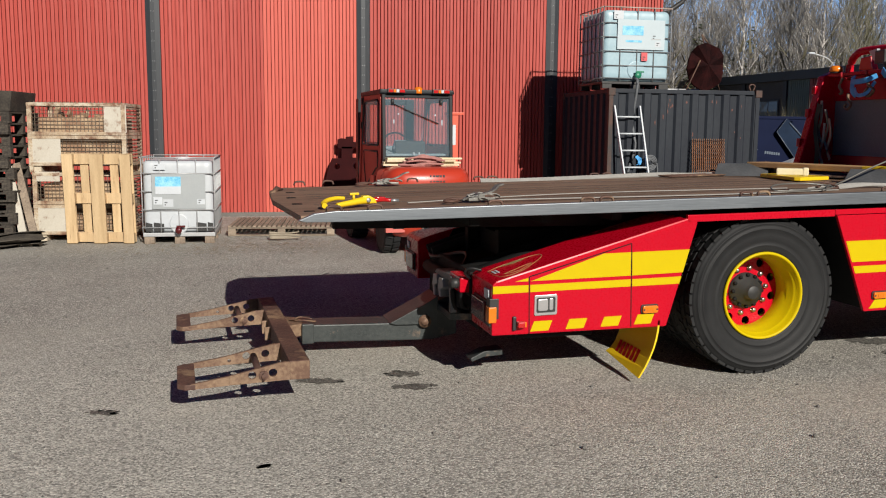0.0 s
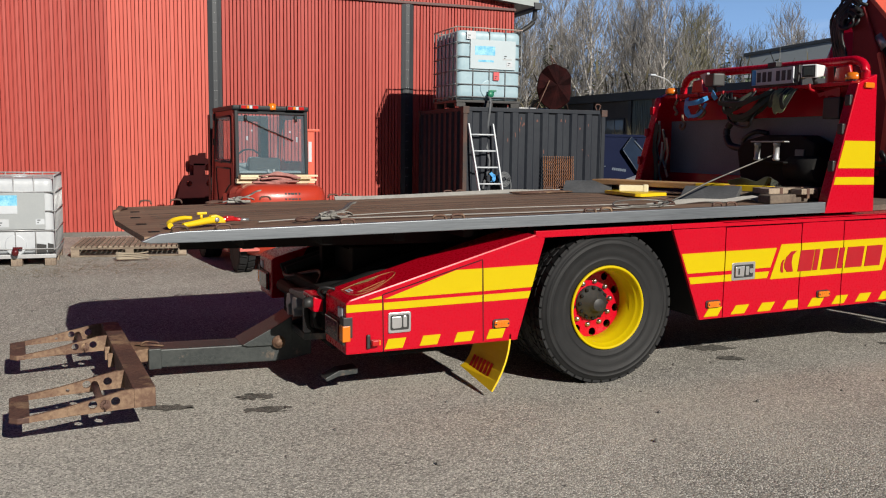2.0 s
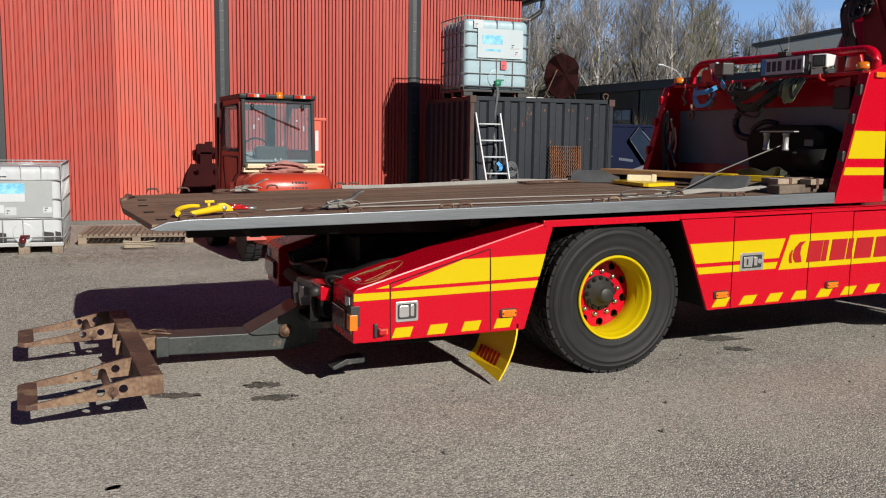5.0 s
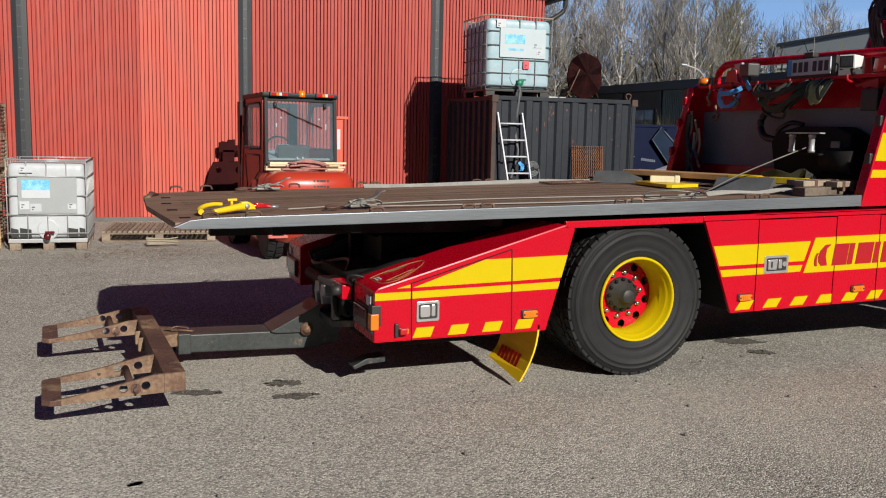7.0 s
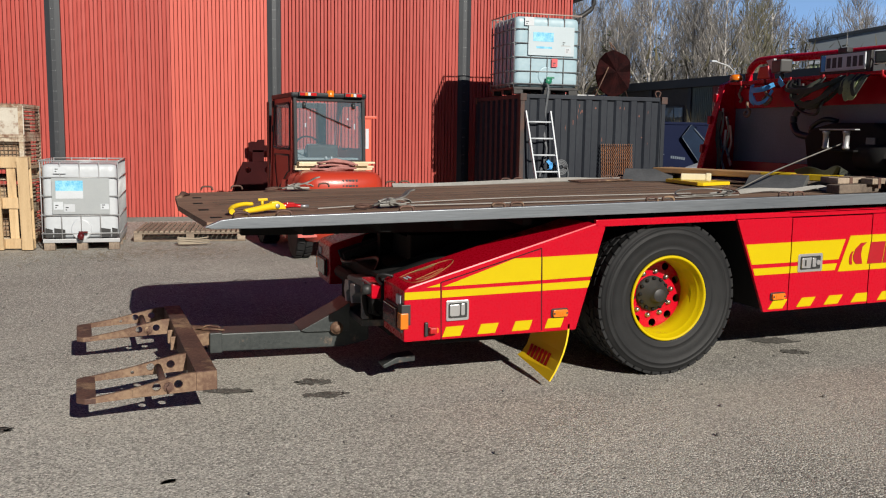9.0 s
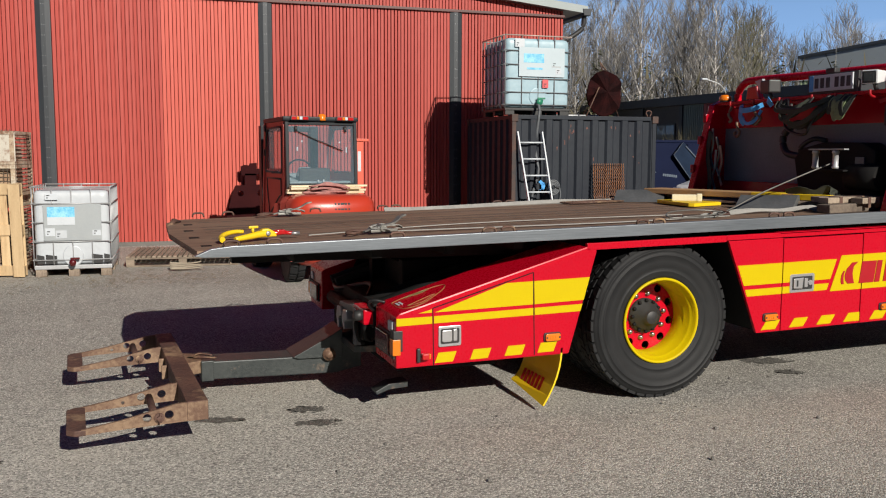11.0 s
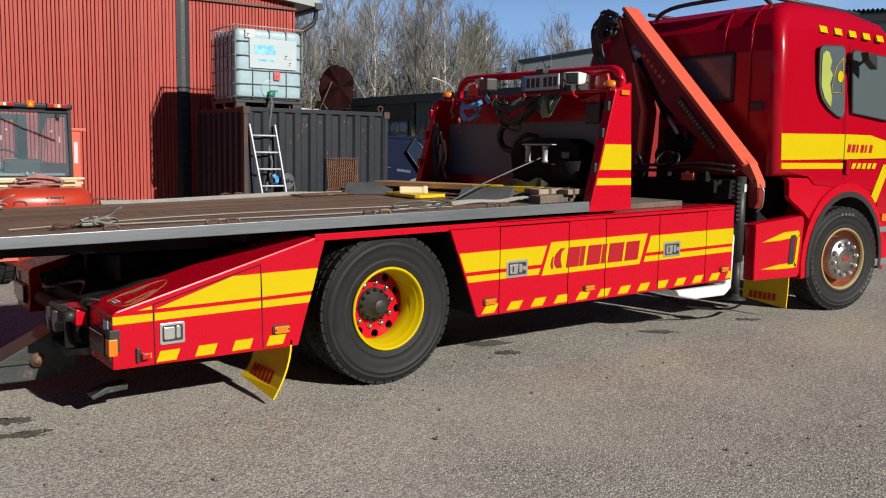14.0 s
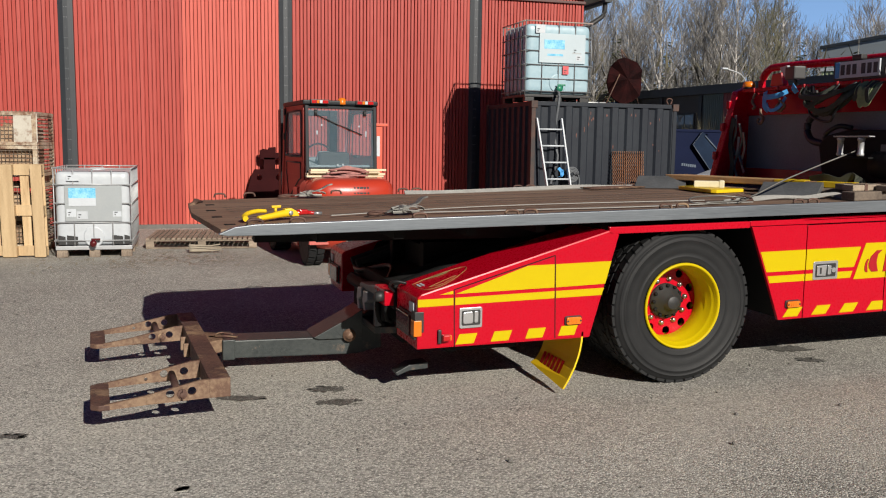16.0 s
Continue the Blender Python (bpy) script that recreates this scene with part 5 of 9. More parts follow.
# raised seams along the deck, worn slots at the tail
for y in (0.62, 1.05, 1.24, 1.43, 1.86):
    bm = B()
    prism(bm, [(-3.0, bz(-3.0, -0.0125)), (1.95, bz(1.95, -0.0125)), (1.95, bz(1.95, -0.0105)), (-3.0, bz(-3.0, -0.0105))], "y", y - 0.004, y + 0.004)
    part("deck_seam", bm, M["seam"], bed)
for k in range(4):
    bm = B()
    y = 0.3 + 0.52 * k
    prism(bm, [(-3.09 - 0.03 * (k in (1, 2)), y - 0.03), (-3.03 - 0.03 * (k in (1, 2)), y - 0.03), (-3.03 - 0.03 * (k in (1, 2)), y + 0.03), (-3.09 - 0.03 * (k in (1, 2)), y + 0.03)], "z", bz(-3.06, -0.040), bz(-3.06, -0.021))
    part("tail_slot", bm, M["black"], bed)
bm = B()
tube(bm, [(-3.19, 1.9, bz(-3.19, -0.04)), (-3.15, 2.05, bz(-3.15, -0.004)), (-3.1, 2.2, bz(-3.1, -0.035))], 0.02, 6)
part("edge_hook", bm, M["rust"], bed)


def headboard():
    side = [(1.565, 1.108), (2.045, 1.118), (2.02, 1.60), (1.995, 2.125), (1.815, 2.055)]
    for y in (0.0, 2.34):
        bm = B()
        prism(bm, side, "y", y, y + 0.09, 0.008)
        p = part("headboard_cheek", bm, M["red"], truck, "red headboard side cheek with yellow bands" if y == 0 else "")
        if y == 0.0:
            for z0, z1 in ((1.436, 1.636), (1.316, 1.372)):
                bm = B()

                def left(z):
                    return 1.565 + (z - 1.108) * 0.264 + 0.012

                def right(z):
                    return 2.045 - (z - 1.118) * 0.05 - 0.006
                prism(bm, [(left(z0), z0), (right(z0), z0), (right(z1), z1), (left(z1), z1)], "y", -0.003, 0.002)
                part("stripe", bm, M["yellow"], p)
            part("marker_lens", box(B(), 1.865, -0.022, 2.02, 1.955, 0.0, 2.06, 0.008), M["amber"], p)
    # cross panels get the deeper red to darken them as in shade
    part("cross_panel", box(B(), 1.93, 0.09, 1.10, 1.97, 2.34, 1.34, 0.004), M["deep_red"], truck)
    part("cross_panel", box(B(), 1.93, 0.09, 1.83, 1.97, 2.34, 2.06, 0.004), M["deep_red"], truck)
    part("back_panel", box(B(), 1.95, 0.09, 1.34, 1.965, 2.34, 1.83), M["liner"], truck, "grey inner panel of the headboard")
    part("top_shelf", box(B(), 1.85, 0.09, 2.045, 2.0, 2.34, 2.075, 0.004), M["red"], truck)
    bm = B()
    tube(bm, curve_pts([(1.93, 0.05, 2.05), (1.93, 0.05, 2.16), (1.93, 0.12, 2.225), (1.93, 0.3, 2.235), (1.93, 1.2, 2.245), (1.93, 1.9, 2.255), (1.93, 2.06, 2.235), (1.93, 2.14, 2.16), (1.93, 2.15, 2.06)], 5), 0.034, 12)
    part("top_tube", bm, M["red"], truck, "bent red tube guard")
    # plate, lamps, beacons
    plate = part("registration_plate", box(B(), 1.83, 0.66, 2.095, 1.845, 1.12, 2.225, 0.004), M["label_white"], truck, "white plate with dark bars")
    part("plate_band", box(B(), 1.826, 1.075, 2.098, 1.832, 1.118, 2.222), M["blue_strap"], plate)
    for k in range(6):
        y = 1.04 - 0.062 * k - 0.03 * (k > 2)
        part("plate_bar", box(B(), 1.8265, y - 0.022, 2.12, 1.831, y + 0.018, 2.20), M["ink"], plate)
    part("plate_backing", box(B(), 1.85, 0.62, 2.076, 1.88, 1.16, 2.235, 0.006), M["plastic"], plate)
    part("plate_lamp", box(B(), 1.84, 0.86, 2.236, 1.90, 0.96, 2.275, 0.008), M["plastic"], plate)
    # white work lamp beside the plate
    m = pose(1.80, 0.42, 2.165, 0, -4, 22) @ Matrix.Scale(0.82, 4)
    bm = B()
    prism(bm, [(-0.10, -0.062), (0.10, -0.045), (0.10, 0.05), (-0.10, 0.066)], "y", -0.075, 0.075, 0.014)
    bmesh.ops.transform(bm, matrix=m, verts=bm.verts)
    lamp = part("work_lamp", bm, M["white"], truck, "white-cased work lamp")
    bm = box(B(), -0.108, -0.062, -0.052, -0.098, 0.062, 0.055, 0.004)
    bmesh.ops.transform(bm, matrix=m, verts=bm.verts)
    rim = part("lamp_rim", bm, M["plastic"], lamp)
    bm = box(B(), -0.112, -0.045, -0.036, -0.106, 0.045, 0.038, 0.002)
    bmesh.ops.transform(bm, matrix=m, verts=bm.verts)
    part("lamp_glass", bm, M["grey_steel"], rim)
    part("lamp_foot", tube(B(), [(1.81, 0.42, 2.12), (1.83, 0.42, 2.07)], 0.016, 8), M["plastic"], lamp)
    part("lamp_cable", tube(B(), curve_pts([(1.86, 0.52, 2.15), (1.84, 0.56, 2.12), (1.83, 0.60, 2.17), (1.86, 0.64, 2.10)]), 0.006, 6), M["hose"], lamp)
    # black work lamp with its white shade
    m = pose(1.80, 1.56, 2.17, 0, 0, -14)
    bm = box(B(), -0.05, -0.085, -0.055, 0.06, 0.085, 0.055, 0.012)
    bmesh.ops.transform(bm, matrix=m, verts=bm.verts)
    lamp = part("work_lamp", bm, M["plastic"], truck, "black work lamp")
    part("lamp_foot", tube(B(), [(1.80, 1.56, 2.12), (1.83, 1.56, 2.07)], 0.014, 8), M["plastic"], lamp)
    bm = B()
    prism(bm, [(1.64, 2.12), (1.70, 2.12), (1.80, 2.235), (1.70, 2.25)], "x", 1.83, 1.86, 0.004)
    part("lamp_shade", bm, M["label_grey"], lamp)
    for y, x in ((2.24, 1.86), (0.13, 1.90)):
        base = part("beacon_base", lathe(B(), [(0.052, 0), (0.052, 0.014), (0.0001, 0.014)], (x, y, 2.075), 20, "z"), M["plastic"], truck)
        part("beacon", lathe(B(), [(0.056, 0.012), (0.060, 0.02), (0.057, 0.052), (0.040, 0.066), (0.0001, 0.068)], (x, y, 2.075), 20, "z"), M["amber"], base, "amber beacon")
    for y in (0.19, 1.86):
        bm = B()
        prism(bm, [(y - 0.09, 2.08), (y + 0.09, 2.08), (y + 0.07, 2.19), (y - 0.05, 2.20)], "x", 1.86, 1.92, 0.012)
        part("tail_light", bm, M["redlens"], truck, "red lamp on the headboard shelf")
    hook = mesh_of(tube(B(), curve_pts([(0.0, 0, 0.0), (-0.10, 0, 0.005), (-0.155, 0, 0.022), (-0.162, 0, 0.06)], 4), 0.011, 6), M["red_tape"], "hook")
    for y in (2.05, 1.73, 1.40, 1.02, 0.76, 0.42):
        shared("hook", hook, truck, pose(1.93, y, 2.01))
    bm = B()
    prism(bm, [(0.20, 2.035), (0.42, 2.0), (0.40, 1.97), (0.36, 1.985), (0.32, 1.965), (0.28, 1.98), (0.20, 1.96)], "x", 1.85, 1.862)
    part("toothed_rack", bm, M["red_tape"], truck)
    part("switch_box", box(B(), 1.80, 0.15, 1.80, 1.92, 0.31, 1.96, 0.012), M["plastic"], truck)
    # clamps on the front edge of both cheeks
    for y in (0.03, 2.40):
        for z in (1.45, 1.72, 1.93):
            x = 1.565 + (z - 1.108) * 0.264
            part("edge_clamp", box(B(), x - 0.022, y - 0.012, z - 0.04, x + 0.01, y + 0.04, z + 0.04, 0.010), M["plastic"] if y < 1 else M["deep_red"], truck)
    # winch with its cover and guide rollers
    bm = B()
    prism(bm, [(0.30, 1.26), (1.10, 1.30), (1.16, 1.56), (1.08, 1.64), (0.85, 1.685), (0.45, 1.68), (0.31, 1.62)], "x", 1.74, 1.94, 0.02)
    winch = part("winch", bm, M["black"], truck, "black winch housing")
    part("winch_motor", tube(B(), [(1.72, 0.20, 1.42), (1.72, 0.50, 1.42)], 0.10, 18), M["black"], winch)
    part("winch_plate", box(B(), 1.728, 0.40, 1.47, 1.741, 0.49, 1.57, 0.003), M["chock"], winch)
    for y in (0.77, 0.56):
        part("cable_roller", lathe(B(), [(0.020, 0), (0.027, 0.006), (0.027, 0.018), (0.022, 0.024), (0.022, 0.115), (0.028, 0.12), (0.028, 0.135), (0.018, 0.14)], (1.61, y, 1.480), 14, "z"), M["cage"], winch, "steel guide roller")
    part("roller_plate", box(B(), 1.590, 0.46, 1.623, 1.640, 0.83, 1.633, 0.004), M["cage"], winch)
    part("roller_plate", box(B(), 1.590, 0.46, 1.460, 1.74, 0.83, 1.475, 0.004), M["black"], winch)
    part("winch_hose", tube(B(), curve_pts([(1.90, 1.20, 1.83), (1.86, 1.28, 1.845), (1.84, 1.39, 1.77), (1.83, 1.40, 1.68), (1.82, 1.33, 1.60), (1.82, 1.18, 1.575), (1.82, 1.08, 1.58)]), 0.030, 10), M["hose"], winch)
    part("winch_hose", tube(B(), curve_pts([(1.88, 0.95, 1.70), (1.84, 1.05, 1.715), (1.82, 1.16, 1.66), (1.82, 1.18, 1.60)]), 0.020, 8), M["hose"], winch)


headboard()
bm = B()
tube(bm, curve_pts([(1.70, 0.67, 1.53), (1.35, 0.65, 1.42), (0.95, 0.60, 1.295), (0.66, 0.54, 1.195), (0.45, 0.46, 1.162), (0.15, 0.40, 1.155)]), 0.006, 6)
part("winch_cable", bm, M["cable"], truck, "loose steel winch cable")


def hanging(name, pts, r, material, label, category, flat=None, side=None):
    """A strap or chain that hangs from a hook."""
    bm = B()
    pts = [(x - 0.075 * (1.7 < x < 1.9 and z > 1.72), y, z) for x, y, z in pts]
    if flat:
        band(bm, curve_pts(pts, 5), flat, 0.006, side)
    else:
        tube(bm, curve_pts(pts, 5), r, 6)
    return solid(name, bm, M[material], label, category)


# straps and chains on the hooks
HX = 1.855
hanging("ratchet_strap", [(HX, 1.90, 2.03), (1.83, 1.88, 1.97), (1.82, 1.86, 1.90), (1.83, 1.82, 1.86)], 0.01, "blue_strap", "blue webbing ratchet strap hung on a hook", "strap", 0.05)
hanging("ratchet_strap", [(1.83, 1.90, 1.99), (1.79, 1.79, 1.975), (1.80, 1.67, 1.985), (HX, 1.61, 2.02)], 0.01, "blue_strap", "bright blue strap slung between two hooks", "strap", 0.045)
hanging("ratchet_strap", [(1.83, 1.85, 1.92), (1.79, 1.75, 1.86), (1.80, 1.65, 1.88), (1.83, 1.60, 1.97)], 0.01, "blue_strap", "bright blue strap slung between two hooks", "strap", 0.03)
hanging("ratchet_strap", [(1.84, 1.54, 2.06), (1.82, 1.50, 2.04), (1.84, 1.48, 2.00)], 0.01, "blue_strap", "short blue strap end on a hook", "strap", 0.05)
hanging("chain_hook", [(HX, 2.04, 2.02), (1.84, 2.06, 1.95), (1.85, 2.03, 1.90), (1.84, 2.05, 1.88)], 0.013, "rust_tan", "rusty chain shackle on a hook", "chain")
hanging("chain_hook", [(HX, 1.66, 2.03), (1.82, 1.68, 1.96), (1.82, 1.60, 1.90), (1.82, 1.66, 1.85), (1.82, 1.71, 1.88), (1.82, 1.66, 1.92)], 0.013, "rust_tan", "rusty chain shackle on a hook", "chain")
hanging("chain_hook", [(1.84, 1.94, 1.88), (1.83, 1.92, 1.83), (1.83, 1.88, 1.79), (1.83, 1.92, 1.745), (1.83, 1.96, 1.77), (1.83, 1.94, 1.79)], 0.012, "rust_tan", "rusty chain with a hook end", "chain")
rnd = random.Random(31)
for k in range(11):
    y0, y1 = rnd.uniform(1.30, 1.43), rnd.uniform(0.74, 0.86) if k % 3 else rnd.uniform(1.0, 1.06)
    sag, ym = rnd.uniform(0.07, 0.30) * (1.0 if k % 3 else 0.7), (y0 + y1) / 2 + rnd.uniform(-0.08, 0.08)
    hanging("lashing_strap", [(HX, y0, 2.045), (1.82 - 0.008 * k, y0 - 0.16 * (y0 - y1), 2.045 - rnd.uniform(0.5, 0.85) * sag), (1.80 - 0.008 * k, ym, 2.045 - sag),
                              (1.81 - 0.008 * k, y1 + rnd.uniform(0.12, 0.22) * (y0 - y1), 2.045 - rnd.uniform(0.5, 0.8) * sag), (HX, y1, 2.05)],
            0.011, "dark_strap" if k % 4 else "hose", "dark green webbing looped over two hooks", "strap", rnd.uniform(0.022, 0.042) if k % 4 else None)
hanging("lashing_strap", [(1.82, 1.22, 2.0), (1.77, 1.16, 1.94), (1.78, 1.22, 1.90), (1.77, 1.12, 1.91), (1.80, 1.10, 1.99)], 0.011, "cable", "pale steel strap end among the dark webbing", "strap")
for k in range(7):
    y0, low = 0.775 - 0.028 * k + rnd.uniform(-0.01, 0.01), rnd.uniform(0.10, 0.20)
    hanging("lime_sling", [(HX, y0, 2.05), (1.80 - 0.006 * k, y0 + rnd.uniform(-0.03, 0.02), 2.05 - 0.45 * low), (1.78 - 0.006 * k, y0 - 0.02 + rnd.uniform(-0.02, 0.02), 2.05 - low),
                           (1.77 - 0.004 * k, y0 - 0.045, 2.05 - 0.95 * low), (1.79, y0 - 0.05 + rnd.uniform(-0.02, 0.02), 2.05 - 0.4 * low), (HX, y0 - 0.05, 2.04)],
            0.01, "lime" if k % 3 else "dark_strap", "pale lime lifting sling folded over a hook", "strap", rnd.uniform(0.035, 0.055))
for k, (y, z) in enumerate(((2.30, 1.66), (2.20, 1.58), (2.26, 1.46), (2.16, 1.50))):
    hanging("ratchet_buckle", [(1.82 - 0.03 * k, y - 0.04, z + 0.17), (1.76, y - 0.03, z + 0.02), (1.78, y + 0.03, z - 0.10), (1.76, y - 0.04, z - 0.20)], 0.012, "strap" if k % 2 == 0 else "cable",
            "grey strap with a ratchet buckle on the cheek", "strap", 0.03 if k != 1 else None)
hanging("lashing_strap", [(1.80, 2.26, 1.80), (1.74, 2.32, 1.60), (1.72, 2.25, 1.40), (1.74, 2.28, 1.22)], 0.01, "dark_strap", "dark webbing hanging on the cheek", "strap", 0.06)


# loose things that lie on the bed
def on_bed(x, y, lift=0.0, yaw=0.0):
    return pose(x, y, bz(x, -0.011 + lift), 0, -math.degrees(math.atan(BED_SLOPE)), yaw)


def tow_hook():
    t = thing("tow_hook", on_bed(-2.78, 0.40, 0.0, 10) @ Matrix.Diagonal((0.64, 0.64, 0.64, 1)), "yellow-painted tow hook with a red swivel end", "hook")
    bm = B()
    tube(bm, curve_pts([(-0.30, -0.03, 0.020), (-0.29, 0.05, 0.035), (-0.22, 0.14, 0.055), (-0.12, 0.19, 0.065), (-0.04, 0.20, 0.060)]), 0.026, 10, r2=0.018)
    part("hook_point", bm, M["yellow_plastic"], t)
    bm = B()
    tube(bm, curve_pts([(-0.20, -0.07, 0.022), (-0.06, -0.03, 0.034), (0.06, 0.01, 0.046), (0.15, 0.04, 0.050)]), 0.022, 10, r2=0.040)
    part("hook_body", bm, M["yellow_plastic"], t)
    bm = B()
    prism(bm, [(0.06, 0.02), (0.22, 0.015), (0.20, 0.06), (0.14, 0.095), (0.08, 0.09)], "y", 0.0, 0.075, 0.012)
    part("latch", bm, M["yellow_plastic"], t)
    bm = B()
    tube(bm, [(0.02, 0.10, 0.04), (0.02, 0.10, 0.105)], 0.014, 8)
    box(bm, -0.02, 0.085, 0.095, 0.07, 0.115, 0.118, 0.006)
    part("thumb_lever", bm, M["yellow_plastic"], t)
    bm = B()
    lathe(bm, [(0.022, 0.0), (0.022, -0.014), (0.012, -0.016), (0.0001, -0.016)], (0.13, 0.0, 0.05), 12)
    part("hook_bolt", bm, M["steel"], t)
    bm = B()
    tube(bm, curve_pts([(0.19, 0.04, 0.045), (0.25, 0.03, 0.045), (0.32, 0.06, 0.040), (0.38, 0.05, 0.032)]), 0.028, 8, r2=0.016)
    box(bm, 0.22, 0.0, 0.03, 0.30, 0.08, 0.075, 0.012)
    part("swivel", bm, M["redlens"], t, "red swivel end")
    bm = B()
    tube(bm, [(0.37, 0.05, 0.032), (0.45, 0.045, 0.028)], 0.016, 8)
    part("cable_ferrule", bm, M["steel"], t)


tow_hook()


def ratchet(x, y, yaw, label):
    t = thing("ratchet_strap", on_bed(x, y, 0.0, yaw), label, "strap")
    bm = B()
    band(bm, curve_pts([(-0.14, 0, 0.012), (-0.05, 0.03, 0.03), (0.06, 0.0, 0.055), (0.13, 0.05, 0.085), (0.17, 0.06, 0.095)]), 0.04, 0.010)
    part("handle", bm, M["cable"], t)
    bm = B()
    tube(bm, [(-0.02, -0.05, 0.03), (-0.02, 0.06, 0.03)], 0.022, 8)
    box(bm, -0.10, -0.035, 0.004, 0.08, 0.04, 0.022, 0.004)
    part("ratchet_frame", bm, M["cable"], t)
    bm = B()
    tube(bm, curve_pts([(-0.12, 0, 0.015), (-0.2, 0.02, 0.02), (-0.26, -0.03, 0.012), (-0.22, -0.06, 0.012), (-0.17, -0.03, 0.014)]), 0.009, 6)
    part("wire_hook", bm, M["rust"], t)
    bm = B()
    band(bm, curve_pts([(-0.05, -0.02, 0.035), (0.05, -0.06, 0.05), (0.10, -0.02, 0.03), (0.0, 0.04, 0.05), (-0.08, 0.02, 0.03), (0.02, -0.08, 0.025)]), 0.03, 0.004)
    part("webbing", bm, M["strap"], t)
    return t


ratchet(-1.98, 0.46, 8, "grey ratchet strap with a wire hook on the bed")
ratchet(-2.25, 2.22, -5, "tangled pale ratchet strap on the far edge of the bed")
bm = B()
band(bm, curve_pts([(-1.90, 0.46, bz(-1.90, -0.006)), (-1.2, 0.40, bz(-1.2, -0.008)), (-0.4, 0.32, bz(-0.4, -0.008)), (0.5, 0.36, bz(0.5, -0.008))]), 0.03, 0.005)
solid("lashing_webbing", bm, M["strap"], "pale webbing lying along the bed", "strap")
bm = B()
band(bm, curve_pts([(-2.45, 0.46, bz(-2.45, -0.006)), (-1.6, 0.72, bz(-1.6, -0.008)), (-0.8, 0.76, bz(-0.8, -0.008)), (0.3, 0.63, bz(0.3, -0.008))]), 0.014, 0.005)
solid("lashing_webbing", bm, M["strap"], "thin pale webbing across the deck", "strap")
bm = B()
band(bm, curve_pts([(-1.45, 2.32, bz(-1.45, -0.006)), (-1.0, 2.31, bz(-1, -0.012)), (0.1, 2.30, bz(0.1, 0.004)), (0.5, 2.28, bz(0.5, -0.006)), (1.35, 2.2, bz(1.35, -0.006))]), 0.045, 0.012, (0, 1, 0.8))
solid("lashing_webbing", bm, M["strap"], "long pale grey webbing along the far edge of the bed", "strap")


def wheel_chock(x, y, yaw):
    """Folded sheet wedge; its ramp looks along -y before the turn."""
    bm = B()
    prism(bm, [(0.0, 0.0), (0.17, 0.105), (0.20, 0.105), (0.24, 0.0)], "x", -0.22, 0.22, 0.004)
    return solid("wheel_chock", bm, M["chock"], "dark grey sheet-steel wheel chock on the bed", "chock", group="wheel chocks on the bed", m=on_bed(x, y, 0.0, yaw))


wheel_chock(1.08, 0.72, -56)
wheel_chock(0.80, 2.02, -42)
bm = B()
for k in range(13):
    tube(bm, [(-0.26 + k * 0.043, -0.10, 0.008), (-0.26 + k * 0.043, 0.10, 0.008)], 0.006, 5)
for k in range(5):
    tube(bm, [(-0.27, -0.10 + k * 0.05, 0.012), (0.27, -0.10 + k * 0.05, 0.012)], 0.006, 5)
solid("steel_grating", bm, M["rust"], "dark rusty steel grating lying on the bed", "grating", m=on_bed(0.42, 2.16, 0.0, 5))
bm = B()
box(bm, -0.88, -0.13, 0.0, 0.88, 0.13, 0.046, 0.006)
PL = pose(1.32, 1.34, bz(1.32, 0.050), 0, 0, -73)
plank = solid("scaffold_plank", bm, M["plank"], "old brown wooden plank with yellow ends", "plank", m=PL)
for u in (0.38, 0.75):
    bm = B()
    box(bm, u - 0.15, -0.132, 0.004, u + 0.12, 0.132, 0.0485, 0.004)
    part("painted_end", bm, M["yellow_plastic"], plank, "yellow painted patch")
for k, (x, y, yaw, h) in enumerate(((1.45, 0.60, -50, 0.060), (1.62, 0.70, -60, 0.060), (1.47, 0.24, 4, 0.062))):
    bm = B()
    box(bm, -0.27, -0.06, 0.0, 0.27 - 0.08 * (k == 2), 0.06, h, 0.008)
    solid("timber_beam", bm, M["beam"], "short weathered timber beam by the headboard", "timber", group="timber by the headboard", m=on_bed(x, y, 0.0, yaw))
for k, (x, y, yaw, half, lift) in enumerate(((1.50, 0.30, 2, 0.24, 0.063), (1.54, 0.44, -6, 0.20, 0.060), (1.60, 0.20, 8, 0.14, 0.060))):
    bm = B()
    box(bm, -half, -0.05, 0.0, half, 0.05, 0.042, 0.006)
    beam = solid("timber_beam", bm, M["oldwood"], "grey split timber piled by the headboard", "timber", group="timber by the headboard", m=on_bed(x, y, lift, yaw))
    for u in (-0.5, 0.35):
        part("strap_plate", box(B(), u * half - 0.014, -0.054, -0.03, u * half + 0.014, 0.054, 0.046, 0.002), M["rust"], beam, "rusty steel strap")
bm = B()
box(bm, -0.06, -0.11, 0.0, 0.06, 0.11, 0.060, 0.008)
solid("timber_beam", bm, M["beam"], "short weathered timber beam under the plank", "timber", group="timber by the headboard", m=on_bed(1.14, 2.0, 0.0, 18))
bm = B()
prism(bm, [(0.84, 1.78), (0.77, 1.22), (0.80, 1.18), (1.15, 1.31), (1.18, 1.36), (1.06, 1.82)], "z", 0, 0.028, 0.006)
tray = solid("plastic_tray", bm, M["yellow_plastic"], "flat yellow plastic board on the bed", "tray", m=pose(0, 0, bz(1.0, -0.010)))
bm = B()
box(bm, -0.12, -0.04, 0.0, 0.12, 0.04, 0.055, 0.01)
box(bm, 0.08, -0.045, -0.002, 0.125, 0.045, 0.062, 0.01)
